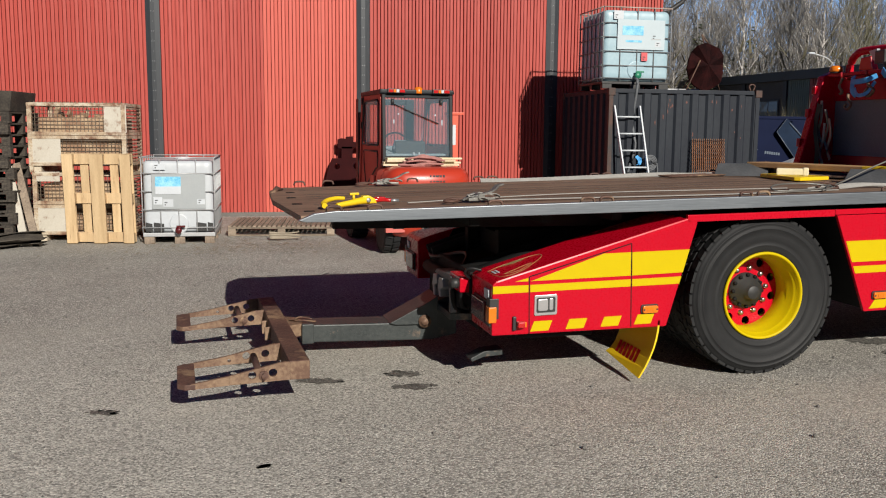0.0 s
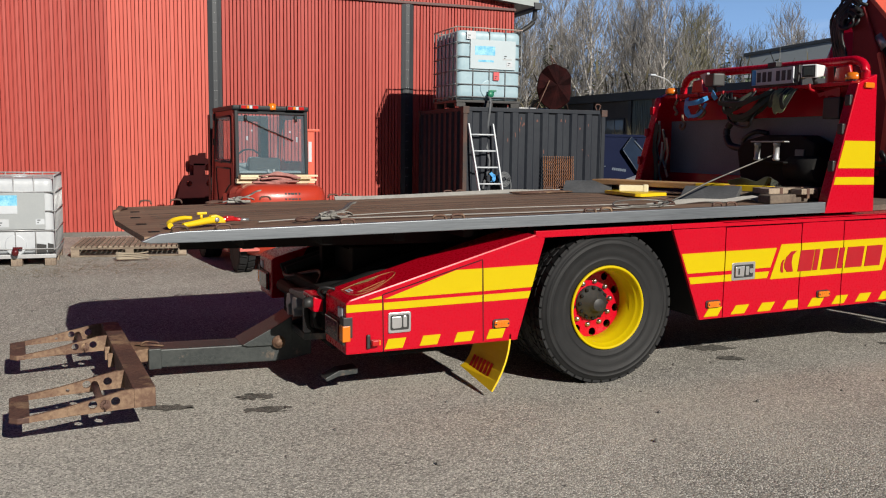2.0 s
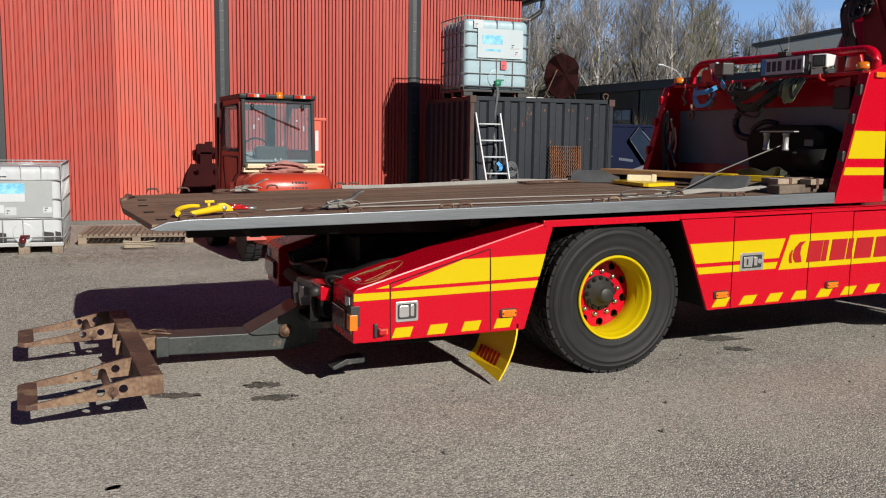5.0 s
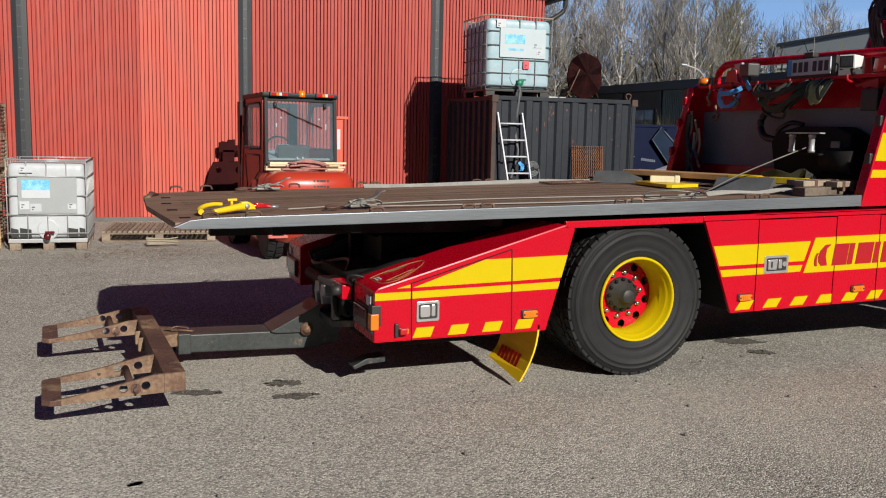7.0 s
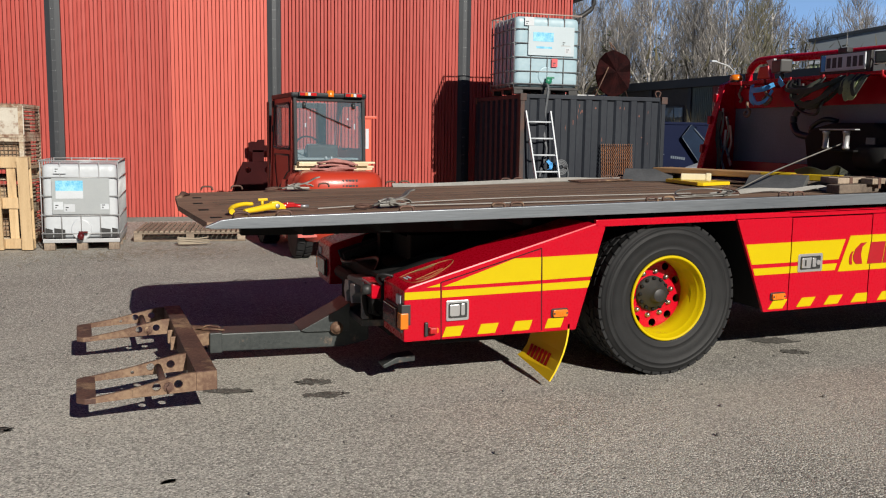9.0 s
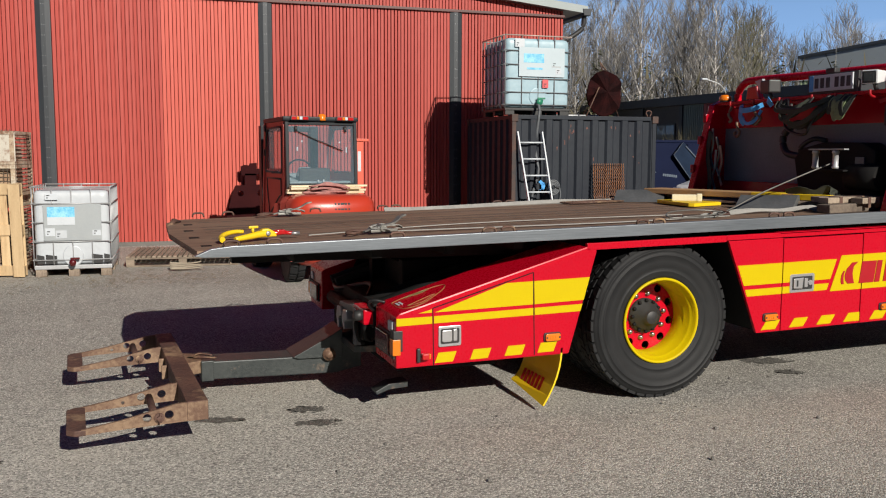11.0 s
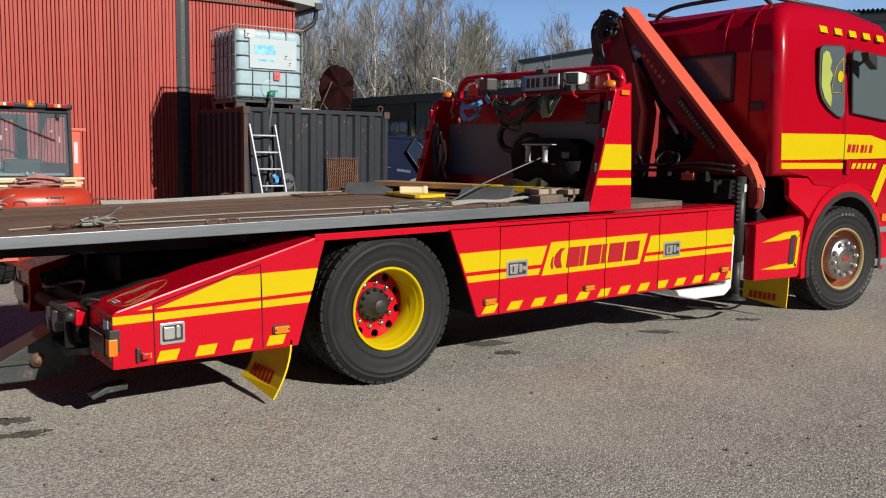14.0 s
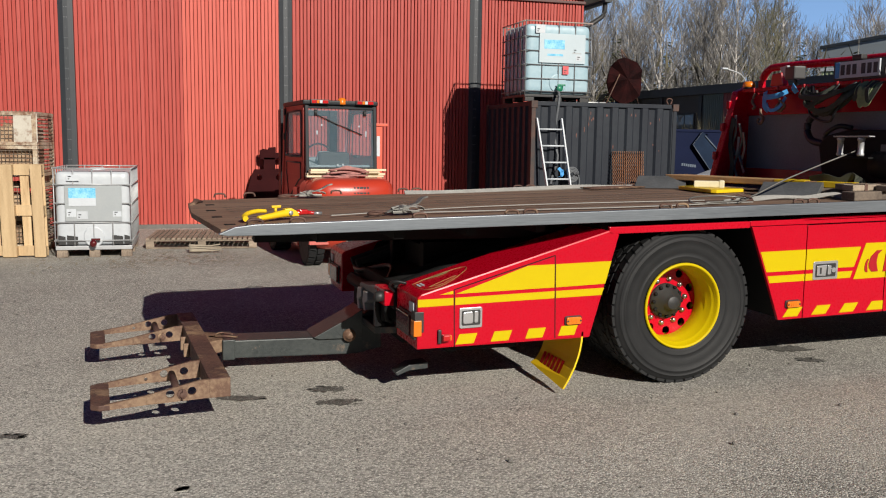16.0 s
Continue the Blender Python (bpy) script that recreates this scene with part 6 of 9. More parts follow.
solid("foam_block", bm, M["cream_plastic"], "cream block resting on the yellow board", "block", m=pose(0.96, 1.52, bz(1.0, 0.019), 0, 0, -33))
hanging("lashing_strap", [(1.42, 0.86, bz(1.4, 0.10)), (1.45, 0.74, bz(1.4, 0.125)), (1.50, 0.64, bz(1.4, 0.10)), (1.54, 0.55, bz(1.4, 0.14)), (1.58, 0.48, bz(1.5, 0.08)), (1.62, 0.42, bz(1.5, 0.05))], 0.012, "dark_strap", "dark webbing heaped on the timber", "strap", 0.06, side=(-0.4, 0.6, 0.5))
hanging("lashing_strap", [(1.52, 0.70, bz(1.5, 0.07)), (1.56, 0.62, bz(1.5, 0.15)), (1.58, 0.54, bz(1.5, 0.13)), (1.57, 0.46, bz(1.5, 0.06))], 0.014, "hose", "black rubber tie-down loop on the timber", "strap")
hanging("lashing_webbing", [(0.35, 0.46, bz(0.35, -0.008)), (0.62, 0.56, bz(0.6, 0.0)), (0.85, 0.55, bz(0.85, 0.006)), (1.05, 0.48, bz(1.0, 0.0)), (1.22, 0.42, bz(1.2, 0.02)), (1.30, 0.36, bz(1.3, -0.006))], 0.01, "strap", "pale webbing bundle by the chock", "strap", 0.030, side=(-0.4, 0.6, 0.5))
hanging("lashing_webbing", [(0.62, 0.50, bz(0.6, -0.008)), (0.85, 0.46, bz(0.85, 0.01)), (1.05, 0.40, bz(1.05, 0.005)), (1.2, 0.34, bz(1.2, 0.03)), (1.26, 0.28, bz(1.2, -0.006))], 0.01, "strap", "pale webbing bundle by the chock", "strap", 0.024, side=(-0.4, 0.6, 0.5))
hanging("wire_loop", [(0.22, 0.26, bz(0.2, -0.004)), (-0.04, 0.27, bz(0.0, 0.008)), (0.06, 0.42, bz(0.1, 0.03)), (0.34, 0.50, bz(0.35, 0.03)), (0.50, 0.42, bz(0.5, 0.01)), (0.34, 0.3, bz(0.3, -0.004))], 0.006, "cable", "loop of thin steel wire on the deck edge", "wire")
hanging("wire_loop", [(0.42, 0.46, bz(0.4, 0.0)), (0.52, 0.52, bz(0.5, 0.03)), (0.58, 0.46, bz(0.55, 0.0)), (0.46, 0.42, bz(0.45, -0.004))], 0.008, "rust", "rusty shackle on the deck edge", "shackle")


# the bed stands half-way through its slide, and all that is on it with it
for ob in list(bpy.data.objects):
    if ob not in before_bed and ob.parent in (None, truck):
        ob.location += Vector((0.25, 0, 0.25 * BED_SLOPE))


# ---- cab and crane ----
def cab():
    # shell: side outline drawn across the width, rounded
    prof = [(4.25, 1.38), (4.245, 2.55), (4.30, 2.80), (4.42, 2.96), (4.62, 3.04), (5.6, 3.06), (6.2, 2.98), (6.55, 2.70), (6.72, 2.2), (6.78, 1.35), (6.75, 0.75), (6.15, 0.72), (6.12, 1.22), (4.92, 1.30), (4.80, 1.38)]
    bm = B()
    prism(bm, prof, "y", 0.0, 2.5)
    edges = [e for e in bm.edges if abs(e.verts[0].co.y - e.verts[1].co.y) < 1e-6 and min(e.verts[0].co.z, e.verts[1].co.z) > 1.37]
    bmesh.ops.bevel(bm, geom=edges, offset=0.10, segments=4, affect="EDGES", profile=0.55)
    for f in bm.faces:
        f.smooth = len(f.verts) == 4 and f.calc_area() < 0.35
    # the roof draws in towards the top
    for v in bm.verts:
        if v.co.z > 2.5:
            k = ((v.co.z - 2.5) / 0.56) ** 1.6
            v.co.y = 1.25 + (v.co.y - 1.25) * (1 - 0.13 * k)
    c = part("cab_shell", bm, M["deep_red"], truck, "glossy red sleeper cab with yellow stripes")
    # windows
    for name, poly in (("quarter_window", [(4.888, 2.30), (4.872, 2.56), (4.885, 2.605), (4.925, 2.632), (5.25, 2.652), (5.29, 2.645), (5.312, 2.61), (5.362, 2.03), (5.352, 1.985), (5.31, 1.966), (5.22, 1.985), (5.07, 2.05), (4.965, 2.125), (4.91, 2.21)]),
                       ("door_window", [(5.53, 2.02), (5.465, 2.60), (5.50, 2.63), (6.38, 2.60), (6.52, 2.2), (6.5, 1.98), (6.2, 1.97)])):
        bm = B()
        cx, cz = sum(p[0] for p in poly) / len(poly), sum(p[1] for p in poly) / len(poly)
        prism(bm, [(cx + (x - cx) * 1.03, cz + (z - cz) * 1.03) for x, z in poly], "y", -0.0035, 0.012)
        fr = part("window_seal", bm, M["plastic"], c)
        bm = B()
        prism(bm, poly, "y", -0.0055, -0.003)
        part(name, bm, M["tglass"], fr)
        if name == "quarter_window":
            bm = B()
            prism(bm, [(4.915, 2.25), (4.90, 2.45), (4.905, 2.55), (4.96, 2.59), (5.02, 2.575), (5.07, 2.50), (5.05, 2.42), (5.10, 2.37), (5.06, 2.28), (5.11, 2.15), (5.10, 2.06), (5.05, 2.085), (4.98, 2.14)], "y", -0.0135, -0.0095)
            part("hanging_vest", bm, M["hivis"], fr, "high-visibility cloth seen behind the quarter window")
            bm = B()
            lathe(bm, [(0.055, 0), (0.0001, -0.0005)], (5.25, -0.0105, 2.36), 20, "y", False)
            part("round_sticker", bm, M["yellow"], fr)
            bm = B()
            for a, b in (((5.10, 2.20), (5.29, 2.20)), ((5.29, 2.20), (5.28, 2.54)), ((5.10, 2.20), (5.10, 2.28)), ((5.10, 2.28), (5.17, 2.46)), ((5.17, 2.46), (5.28, 2.54))):
                tube(bm, [(a[0], -0.0105, a[1]), (b[0], -0.0105, b[1])], 0.004, 4)
            part("sticker_outline", bm, M["yellow"], fr)
    bm = B()
    box(bm, 4.236, 0.49, 2.085, 4.252, 1.16, 2.56, 0.02)
    rw = part("rear_window_seal", bm, M["plastic"], c)
    bm = B()
    box(bm, 4.230, 0.525, 2.12, 4.238, 1.125, 2.525, 0.003)
    part("rear_window", bm, M["tglass"], rw)
    bm = B()
    box(bm, 4.236, 0.15, 1.995, 4.252, 0.31, 2.08, 0.01)
    part("air_vent", bm, M["plastic"], c)
    # bands and checks
    for poly in ([(4.33, 1.535), (5.405, 1.55), (5.405, 1.80), (4.31, 1.782)], [(5.42, 1.55), (6.4, 1.57), (6.4, 1.72), (5.9, 1.80), (5.42, 1.80)],
                 [(4.34, 1.452), (5.405, 1.455), (5.405, 1.512), (4.335, 1.508)], [(5.95, 1.1), (6.1, 1.1), (6.35, 1.5), (6.2, 1.5)]):
        bm = B()
        prism(bm, poly, "y", -0.0035, 0.002)
        part("stripe", bm, M["yellow"], c)
    for k in range(5):
        bm = B()
        prism(bm, quad(5.56 + 0.10 * k, 5.63 + 0.10 * k, 1.455, 1.512, 0.03), "y", -0.0035, 0.002)
        part("stripe", bm, M["yellow"], c)
    for k in range(6):
        x = 4.93 + 0.265 * k
        bm = B()
        z0 = 2.80
        k0 = ((z0 - 2.5) / 0.56) ** 1.6
        yy = 1.25 - 1.25 * (1 - 0.13 * k0)
        prism(bm, [(x, z0 - 0.032), (x + 0.13, z0 - 0.032), (x + 0.13, z0 + 0.032), (x, z0 + 0.032)], "y", -0.003, 0.02)
        for v in bm.verts:
            kk = ((v.co.z - 2.5) / 0.56) ** 1.6
            v.co.y = v.co.y + 1.25 - 1.25 * (1 - 0.13 * kk) - 0.008
        part("check_mark", bm, M["yellow"], c)
    logo_x = (5.46, 5.96)
    for i in range(6):
        bm = B()
        w = (logo_x[1] - logo_x[0]) / 6
        u = logo_x[0] + w * i
        prism(bm, quad(u, u + w * (0.72 if i not in (2, 4) else 0.45), 1.62, 1.70, 0.02), "y", -0.0055, -0.002)
        part("logo_block", bm, M["red_tape"], c)
    # door seam, handle, ribs
    bm = B()
    prism(bm, [(5.412, 1.34), (5.418, 1.34), (5.40, 2.70), (5.394, 2.70)], "y", -0.0015, 0.003)
    part("door_seam", bm, M["black"], c)
    bm = B()
    box(bm, 5.43, -0.03, 1.40, 5.51, 0.004, 1.55, 0.025)
    part("door_handle", bm, M["deep_red"], c)
    bm = B()
    for y in (0.32, 0.62):
        tube(bm, curve_pts([(4.243, y, 1.42), (4.241, y, 2.5), (4.29, y + 0.02, 2.79), (4.42, y + 0.05, 2.955), (4.65, y + 0.07, 3.04), (5.2, y + 0.07, 3.055)], 4), 0.007, 6)
    part("pressed_rib", bm, M["deep_red"], c)
    bm = B()
    tube(bm, curve_pts([(4.55, 1.75, 3.02), (4.5, 1.62, 3.08), (4.45, 1.3, 3.115), (4.45, 0.6, 3.12), (4.5, 0.42, 3.10), (4.6, 0.38, 3.04)]), 0.022, 8)
    tube(bm, [(4.6, 0.38, 3.10), (6.2, 0.38, 3.10)], 0.02, 8)
    tube(bm, [(4.6, 1.9, 3.10), (6.2, 1.9, 3.10)], 0.02, 8)
    part("roof_rail", bm, M["plastic"], c)
    bm = B()
    prism(bm, [(5.42, 2.60), (5.60, 2.58), (5.62, 2.44), (5.46, 2.52)], "y", -0.18, -0.10, 0.01)
    tube(bm, [(5.55, -0.14, 2.55), (5.9, 0.02, 2.62)], 0.015, 6)
    part("mirror_arm", bm, M["plastic"], c)
    # fender round the front wheel
    fx, fz = 5.53, 0.515
    outer, inner = [], []
    for k in range(17):
        a = math.radians(190 - 200 * k / 16)
        outer.append((fx + 0.79 * math.cos(a), fz + 0.80 * math.sin(a)))
        inner.append((fx + 0.70 * math.cos(a), fz + 0.70 * math.sin(a)))
    bm = B()
    prism(bm, outer + inner[::-1], "y", -0.015, 0.36, 0.01)
    fender = part("wheel_arch", bm, M["red"], truck, "red front wheel arch with a black lip")
    lip_o = [(fx + (x - fx) * 1.02, fz + (z - fz) * 1.02) for x, z in inner]
    lip_i = [(fx + (x - fx) * 0.94, fz + (z - fz) * 0.94) for x, z in inner]
    bm = B()
    prism(bm, lip_o + lip_i[::-1], "y", -0.024, 0.36)
    part("arch_lip", bm, M["plastic"], fender)
    bm = B()
    top = [(fx + 0.79 * math.cos(math.radians(a)), fz + 0.79 * math.sin(math.radians(a))) for a in (24, 45, 65, 90, 115, 135, 146)]
    prism(bm, [(4.46, 1.37), (4.505, 1.34), (4.52, 1.19), (4.56, 1.15), (4.79, 1.03)] + top[::-1] + [(6.26, 1.34)], "y", 0.012, 0.07, 0.006)
    part("cab_skirt", bm, M["red"], truck, "red skirt between the cab and the wheel arch")
    bm = B()
    prism(bm, [(6.12, 0.42), (6.78, 0.42), (6.78, 1.3), (6.12, 1.3)], "y", 0.02, 0.5, 0.02)
    bump = part("entry_step", bm, M["red"], truck)
    bm = B()
    box(bm, 6.13, -0.02, 0.78, 6.7, 0.1, 0.84, 0.01)
    box(bm, 6.13, -0.02, 0.42, 6.7, 0.1, 0.50, 0.01)
    part("step_tread", bm, M["steel"], bump)
    bm = B()
    box(bm, 6.2, -0.03, 0.9, 6.29, 0.02, 0.98, 0.008)
    part("marker_lens", bm, M["amber"], bump)
    bm = B()
    box(bm, 4.45, 0.3, 0.9, 6.3, 2.2, 1.42, 0.03)
    part("engine_tunnel", bm, M["black"], truck)
    # side box ahead of the rear body
    bm = B()
    prism(bm, [(4.005, 0.415), (4.000, 0.935), (4.045, 0.95), (4.745, 1.0), (4.785, 0.97), (4.745, 0.43), (4.705, 0.405)], "y", 0.0, 0.12, 0.012)
    sb = part("side_fairing", bm, M["red"], truck, "red side fairing with yellow outline arrow")
    for poly in ([(4.105, 0.77), (4.445, 0.85), (4.685, 0.86), (4.715, 0.83), (4.685, 0.80), (4.385, 0.775)],
                 [(4.680, 0.80), (4.720, 0.80), (4.685, 0.50), (4.640, 0.52)], [(4.105, 0.515), (4.385, 0.545), (4.645, 0.55), (4.685, 0.52), (4.645, 0.50), (4.385, 0.50)]):
        bm = B()
        prism(bm, poly, "y", -0.003, 0.003)
        part("stripe", bm, M["yellow"], sb)
    bm = B()
    prism(bm, [(4.535, 0.535), (4.565, 0.815), (4.645, 0.82), (4.62, 0.54)], "y", -0.006, 0.006)
    part("vent_slot", bm, M["plastic"], sb)
    bm = B()
    prism(bm, [(2.98, 0.40), (3.02, 0.345), (3.25, 0.30), (3.66, 0.30), (3.755, 0.36), (3.775, 0.80), (3.77, 0.86), (3.67, 0.86), (3.67, 0.40)], "y", 0.06, 0.62, 0.02)
    part("white_tank", bm, M["white"], truck, "white tank edge under the body")
    bm = B()
    tube(bm, curve_pts([(3.2, 0.4, 0.28), (3.5, 0.3, 0.17), (4.0, 0.25, 0.12), (4.4, 0.4, 0.10)]), 0.012, 6)
    part("under_pipe", bm, M["black"], truck)
    bm = B()
    box(bm, 3.68, 0.14, 0.78, 4.22, 0.9, 0.93, 0.02)
    part("grey_box", bm, M["label_grey"], truck)


cab()


def crane():
    X = 3.95
    bm = B()
    box(bm, X - 0.20, 0.30, 1.16, X + 0.18, 2.40, 1.34, 0.01)
    base = part("crane_base", bm, M["black"], truck, "black crane base beam")
    bm = B()
    prism(bm, [(1.25, 1.34), (1.70, 1.34), (1.69, 1.75), (1.72, 2.7), (1.78, 2.9), (1.62, 2.97), (1.50, 2.72), (1.40, 2.48), (1.24, 2.0)], "x", X - 0.13, X + 0.13, 0.012)
    col = part("crane_column", bm, M["crane_shade"], truck, "crane column in a shaded red")
    # orange strip paints the sunlit edge of the column
    bm = B()
    prism(bm, [(1.25, 1.45), (1.22, 2.0), (1.385, 2.5), (1.41, 2.48), (1.27, 2.02), (1.31, 1.45)], "x", X - 0.145, X - 0.10, 0.004)
    part("bright_edge", bm, M["crane"], col)
    # main boom across the truck: top plate coloured as sunlit, web as shaded
    a, b = Vector((1.56, 3.03)), Vector((0.08, 1.50))
    d = (b - a).normalized()
    nrm = Vector((-d.y, d.x))
    if nrm.y < 0:
        nrm = -nrm

    def at(u, v):
        p = a + d * u + nrm * v
        return (p.x, p.y)
    L = (b - a).length
    bm = B()
    prism(bm, [at(-0.02, 0.0), at(L, 0.0), at(L, -0.10), at(L * 0.62, -0.26), at(L * 0.30, -0.30), at(0.05, -0.26)], "x", X - 0.10, X + 0.10, 0.006)
    boom = part("main_boom", bm, M["crane_shade"], truck, "crane boom folded across the truck")
    bm = B()
    prism(bm, [at(-0.05, 0.015), at(L + 0.02, 0.015), at(L + 0.02, -0.020), at(-0.05, -0.025)], "x", X - 0.105, X + 0.115, 0.004)
    part("boom_top_plate", bm, M["crane"], boom, "orange boom plate with the sunlight in its colour")
    bm = B()
    prism(bm, [at(L * 0.55, -0.085), at(L * 0.86, -0.085), at(L * 0.86, -0.145), at(L * 0.55, -0.155)], "x", X - 0.118, X - 0.10)
    pl = part("maker_plate", bm, M["plastic"], boom, "black maker plate with pale bars")
    for i in range(14):
        bm = B()
        u = L * (0.565 + 0.0205 * i + (0.012 if i > 8 else 0))
        prism(bm, [at(u, -0.102), at(u + 0.022, -0.102), at(u + 0.022, -0.132), at(u, -0.134)], "x", X - 0.121, X - 0.1175)
        part("plate_bar", bm, M["gold"], pl)
    bm = B()
    for i in range(6):
        u = L * (0.24 + 0.035 * i)
        prism(bm, [at(u, -0.12), at(u + 0.04, -0.12), at(u + 0.04, -0.155), at(u, -0.155)], "x", X - 0.1025, X - 0.0995)
    part("faded_marks", bm, M["crane"], boom)
    bm = B()
    prism(bm, [(0.30, 1.58), (0.20, 1.62), (0.04, 1.50), (-0.05, 1.34), (-0.06, 1.28), (-0.02, 1.29), (0.06, 1.38), (0.20, 1.48)], "x", X - 0.045, X + 0.075, 0.008)
    tip = part("boom_tip", bm, M["crane"], boom, "orange boom tip fork")
    bm = B()
    prism(bm, [(0.02, 1.40), (-0.045, 1.30), (-0.055, 1.16), (-0.02, 1.09), (0.04, 1.10), (0.06, 1.30)], "x", X - 0.03, X + 0.06, 0.006)
    part("tip_bracket", bm, M["crane_shade"], tip, "dull red bracket below the tip")
    bm = B()
    tube(bm, curve_pts([(X - 0.01, -0.03, 1.34), (X - 0.01, -0.095, 1.26), (X - 0.01, -0.09, 1.12), (X - 0.01, -0.03, 1.06)]), 0.006, 6)
    part("tip_hoop", bm, M["steel"], tip)
    for z in (1.315, 1.345):
        part("tip_bolt", tube(B(), [(X - 0.05, -0.02, z), (X - 0.04, -0.02, z)], 0.012, 8), M["plastic"], tip)
    part("lift_cylinder", tube(B(), [(X - 0.06, 1.42, 2.62), (X - 0.06, 0.98, 1.95)], 0.052, 12), M["black"], boom)
    part("cylinder_rod", tube(B(), [(X - 0.06, 0.99, 1.97), (X - 0.06, 0.86, 1.77)], 0.026, 10), M["steel"], boom)
    part("cylinder_cap", tube(B(), [(X - 0.06, 1.45, 2.66), (X - 0.06, 1.36, 2.53)], 0.060, 12), M["steel"], boom)
    part("boom_link", prism(B(), [(0.72, 1.62), (0.95, 1.86), (1.02, 1.80), (0.98, 1.60), (0.84, 1.50)], "x", X - 0.09, X + 0.03, 0.01), M["black"], boom)
    # hose bundles at the head, down the column and at the foot
    rnd = random.Random(4)
    for k in range(16):
        y0 = 1.72 + rnd.uniform(0, 0.15)
        z1 = rnd.uniform(2.88, 3.04)
        pts = [(X - 0.14 + rnd.uniform(-0.06, 0.04), rnd.uniform(1.58, 1.68), z1 - 0.04), (X - 0.18, rnd.uniform(1.72, 1.84), z1), (X - 0.20, y0 + 0.06, rnd.uniform(2.68, 2.86)), (X - 0.16, y0 + 0.03, 2.5),
               (X - 0.15, y0 - 0.02, 2.2 - rnd.uniform(0, 0.3)), (X - 0.16, y0 - 0.03, 1.7), (X - 0.16, y0 - 0.04, 1.4)]
        part("hydraulic_hose", tube(B(), curve_pts(pts, 4), 0.017, 6), M["hose"], col)
    for k in range(9):
        c0 = Vector((X - 0.16 + rnd.uniform(-0.04, 0.04), rnd.uniform(1.68, 1.82), rnd.uniform(2.76, 2.96)))
        r, w = rnd.uniform(0.04, 0.09), rnd.uniform(0, 3)
        part("hydraulic_hose", tube(B(), curve_pts([c0 + Vector((0.02 * math.sin(i + w), r * math.cos(i + w), 0.8 * r * math.sin(i + w))) for i in range(6)], 4), 0.015, 6), M["hose"], col)
    for k in range(10):
        y0, z0 = rnd.uniform(0.80, 1.10), rnd.uniform(1.52, 1.78)
        r, w = rnd.uniform(0.06, 0.16), rnd.uniform(0, 3)
        part("hydraulic_hose", tube(B(), curve_pts([(X - 0.02 + 0.03 * math.sin(2 * i), y0 + r * math.cos(i + w), z0 + 0.8 * r * math.sin(i + w)) for i in range(6)], 4), 0.014, 6), M["hose"], boom)
    for k in range(2):
        z0 = 1.40 + 0.05 * k
        part("hydraulic_pipe", tube(B(), curve_pts([(X - 0.24, 1.95, z0), (X - 0.25, 1.4, z0 + 0.01), (X - 0.26, 0.8, z0 + 0.02), (X - 0.22, 0.4, z0 + 0.04), (X - 0.12, 0.14, z0 + 0.02)]), 0.018, 6), M["hose"], base)
    for k in range(3):
        bm = B()
        y0, z0, r = rnd.uniform(0.45, 1.3), rnd.uniform(1.36, 1.5), rnd.uniform(0.06, 0.12)
        xx = X - 0.22 - rnd.uniform(0, 0.08)
        pts = [(xx + 0.06 * math.sin(i * 1.1 + k), y0 + r * math.cos(i * 1.1), z0 + 0.7 * r * math.sin(i * 1.1) + 0.05) for i in range(7)]
        tube(bm, curve_pts(pts), 0.014, 6)
        part("hydraulic_hose", bm, M["hose"], base)
    for y0, z0 in ((1.98, 1.42), (2.1, 1.5), (2.22, 1.44)):
        bm = B()
        tube(bm, curve_pts([(X - 0.2, 1.7, 1.4), (X - 0.32, y0 - 0.1, z0 + 0.08), (X - 0.36, y0 + 0.12, z0), (X - 0.3, y0 + 0.3, z0 + 0.05), (X - 0.1, y0 + 0.35, 1.3)]), 0.028, 8)
        part("hydraulic_hose", bm, M["hose"], base)
    for y in (0.35, 0.6, 0.8, 1.1):
        part("valve_block", box(B(), X - 0.26, y, 1.32, X - 0.18, y + 0.1, 1.42, 0.01), M["black"], base)
    bm = B()
    box(bm, X - 0.28, 0.48, 1.33, X - 0.24, 0.62, 1.40, 0.006)
    part("lever_bracket", bm, M["crane"], base)
    # stabiliser leg
    X = 3.875
    bm = B()
    tube(bm, [(X, 0.10, 0.60), (X, 0.10, 1.38)], 0.050, 18)
    leg = part("stabiliser_leg", bm, M["plastic"], truck, "black stabiliser leg with a foot plate")
    bm = B()
    tube(bm, [(X, 0.10, 0.24), (X, 0.10, 0.62)], 0.036, 14)
    lathe(bm, [(0.04, 0.30), (0.045, 0.27), (0.095, 0.255), (0.10, 0.24), (0.0001, 0.235)], (X, 0.10, 0), 20, "z")
    part("leg_foot", bm, M["plastic"], leg)
    bm = B()
    box(bm, X - 0.02, 0.046, 1.24, X + 0.02, 0.06, 1.31)
    part("warning_label", bm, M["label_white"], leg)
    bm = B()
    for k in range(9):
        box(bm, X - 0.115, 0.05, 0.98 + k * 0.04, X - 0.048, 0.11, 1.0 + k * 0.04, 0.004)
    part("cable_chain", bm, M["plastic"], leg)


crane()


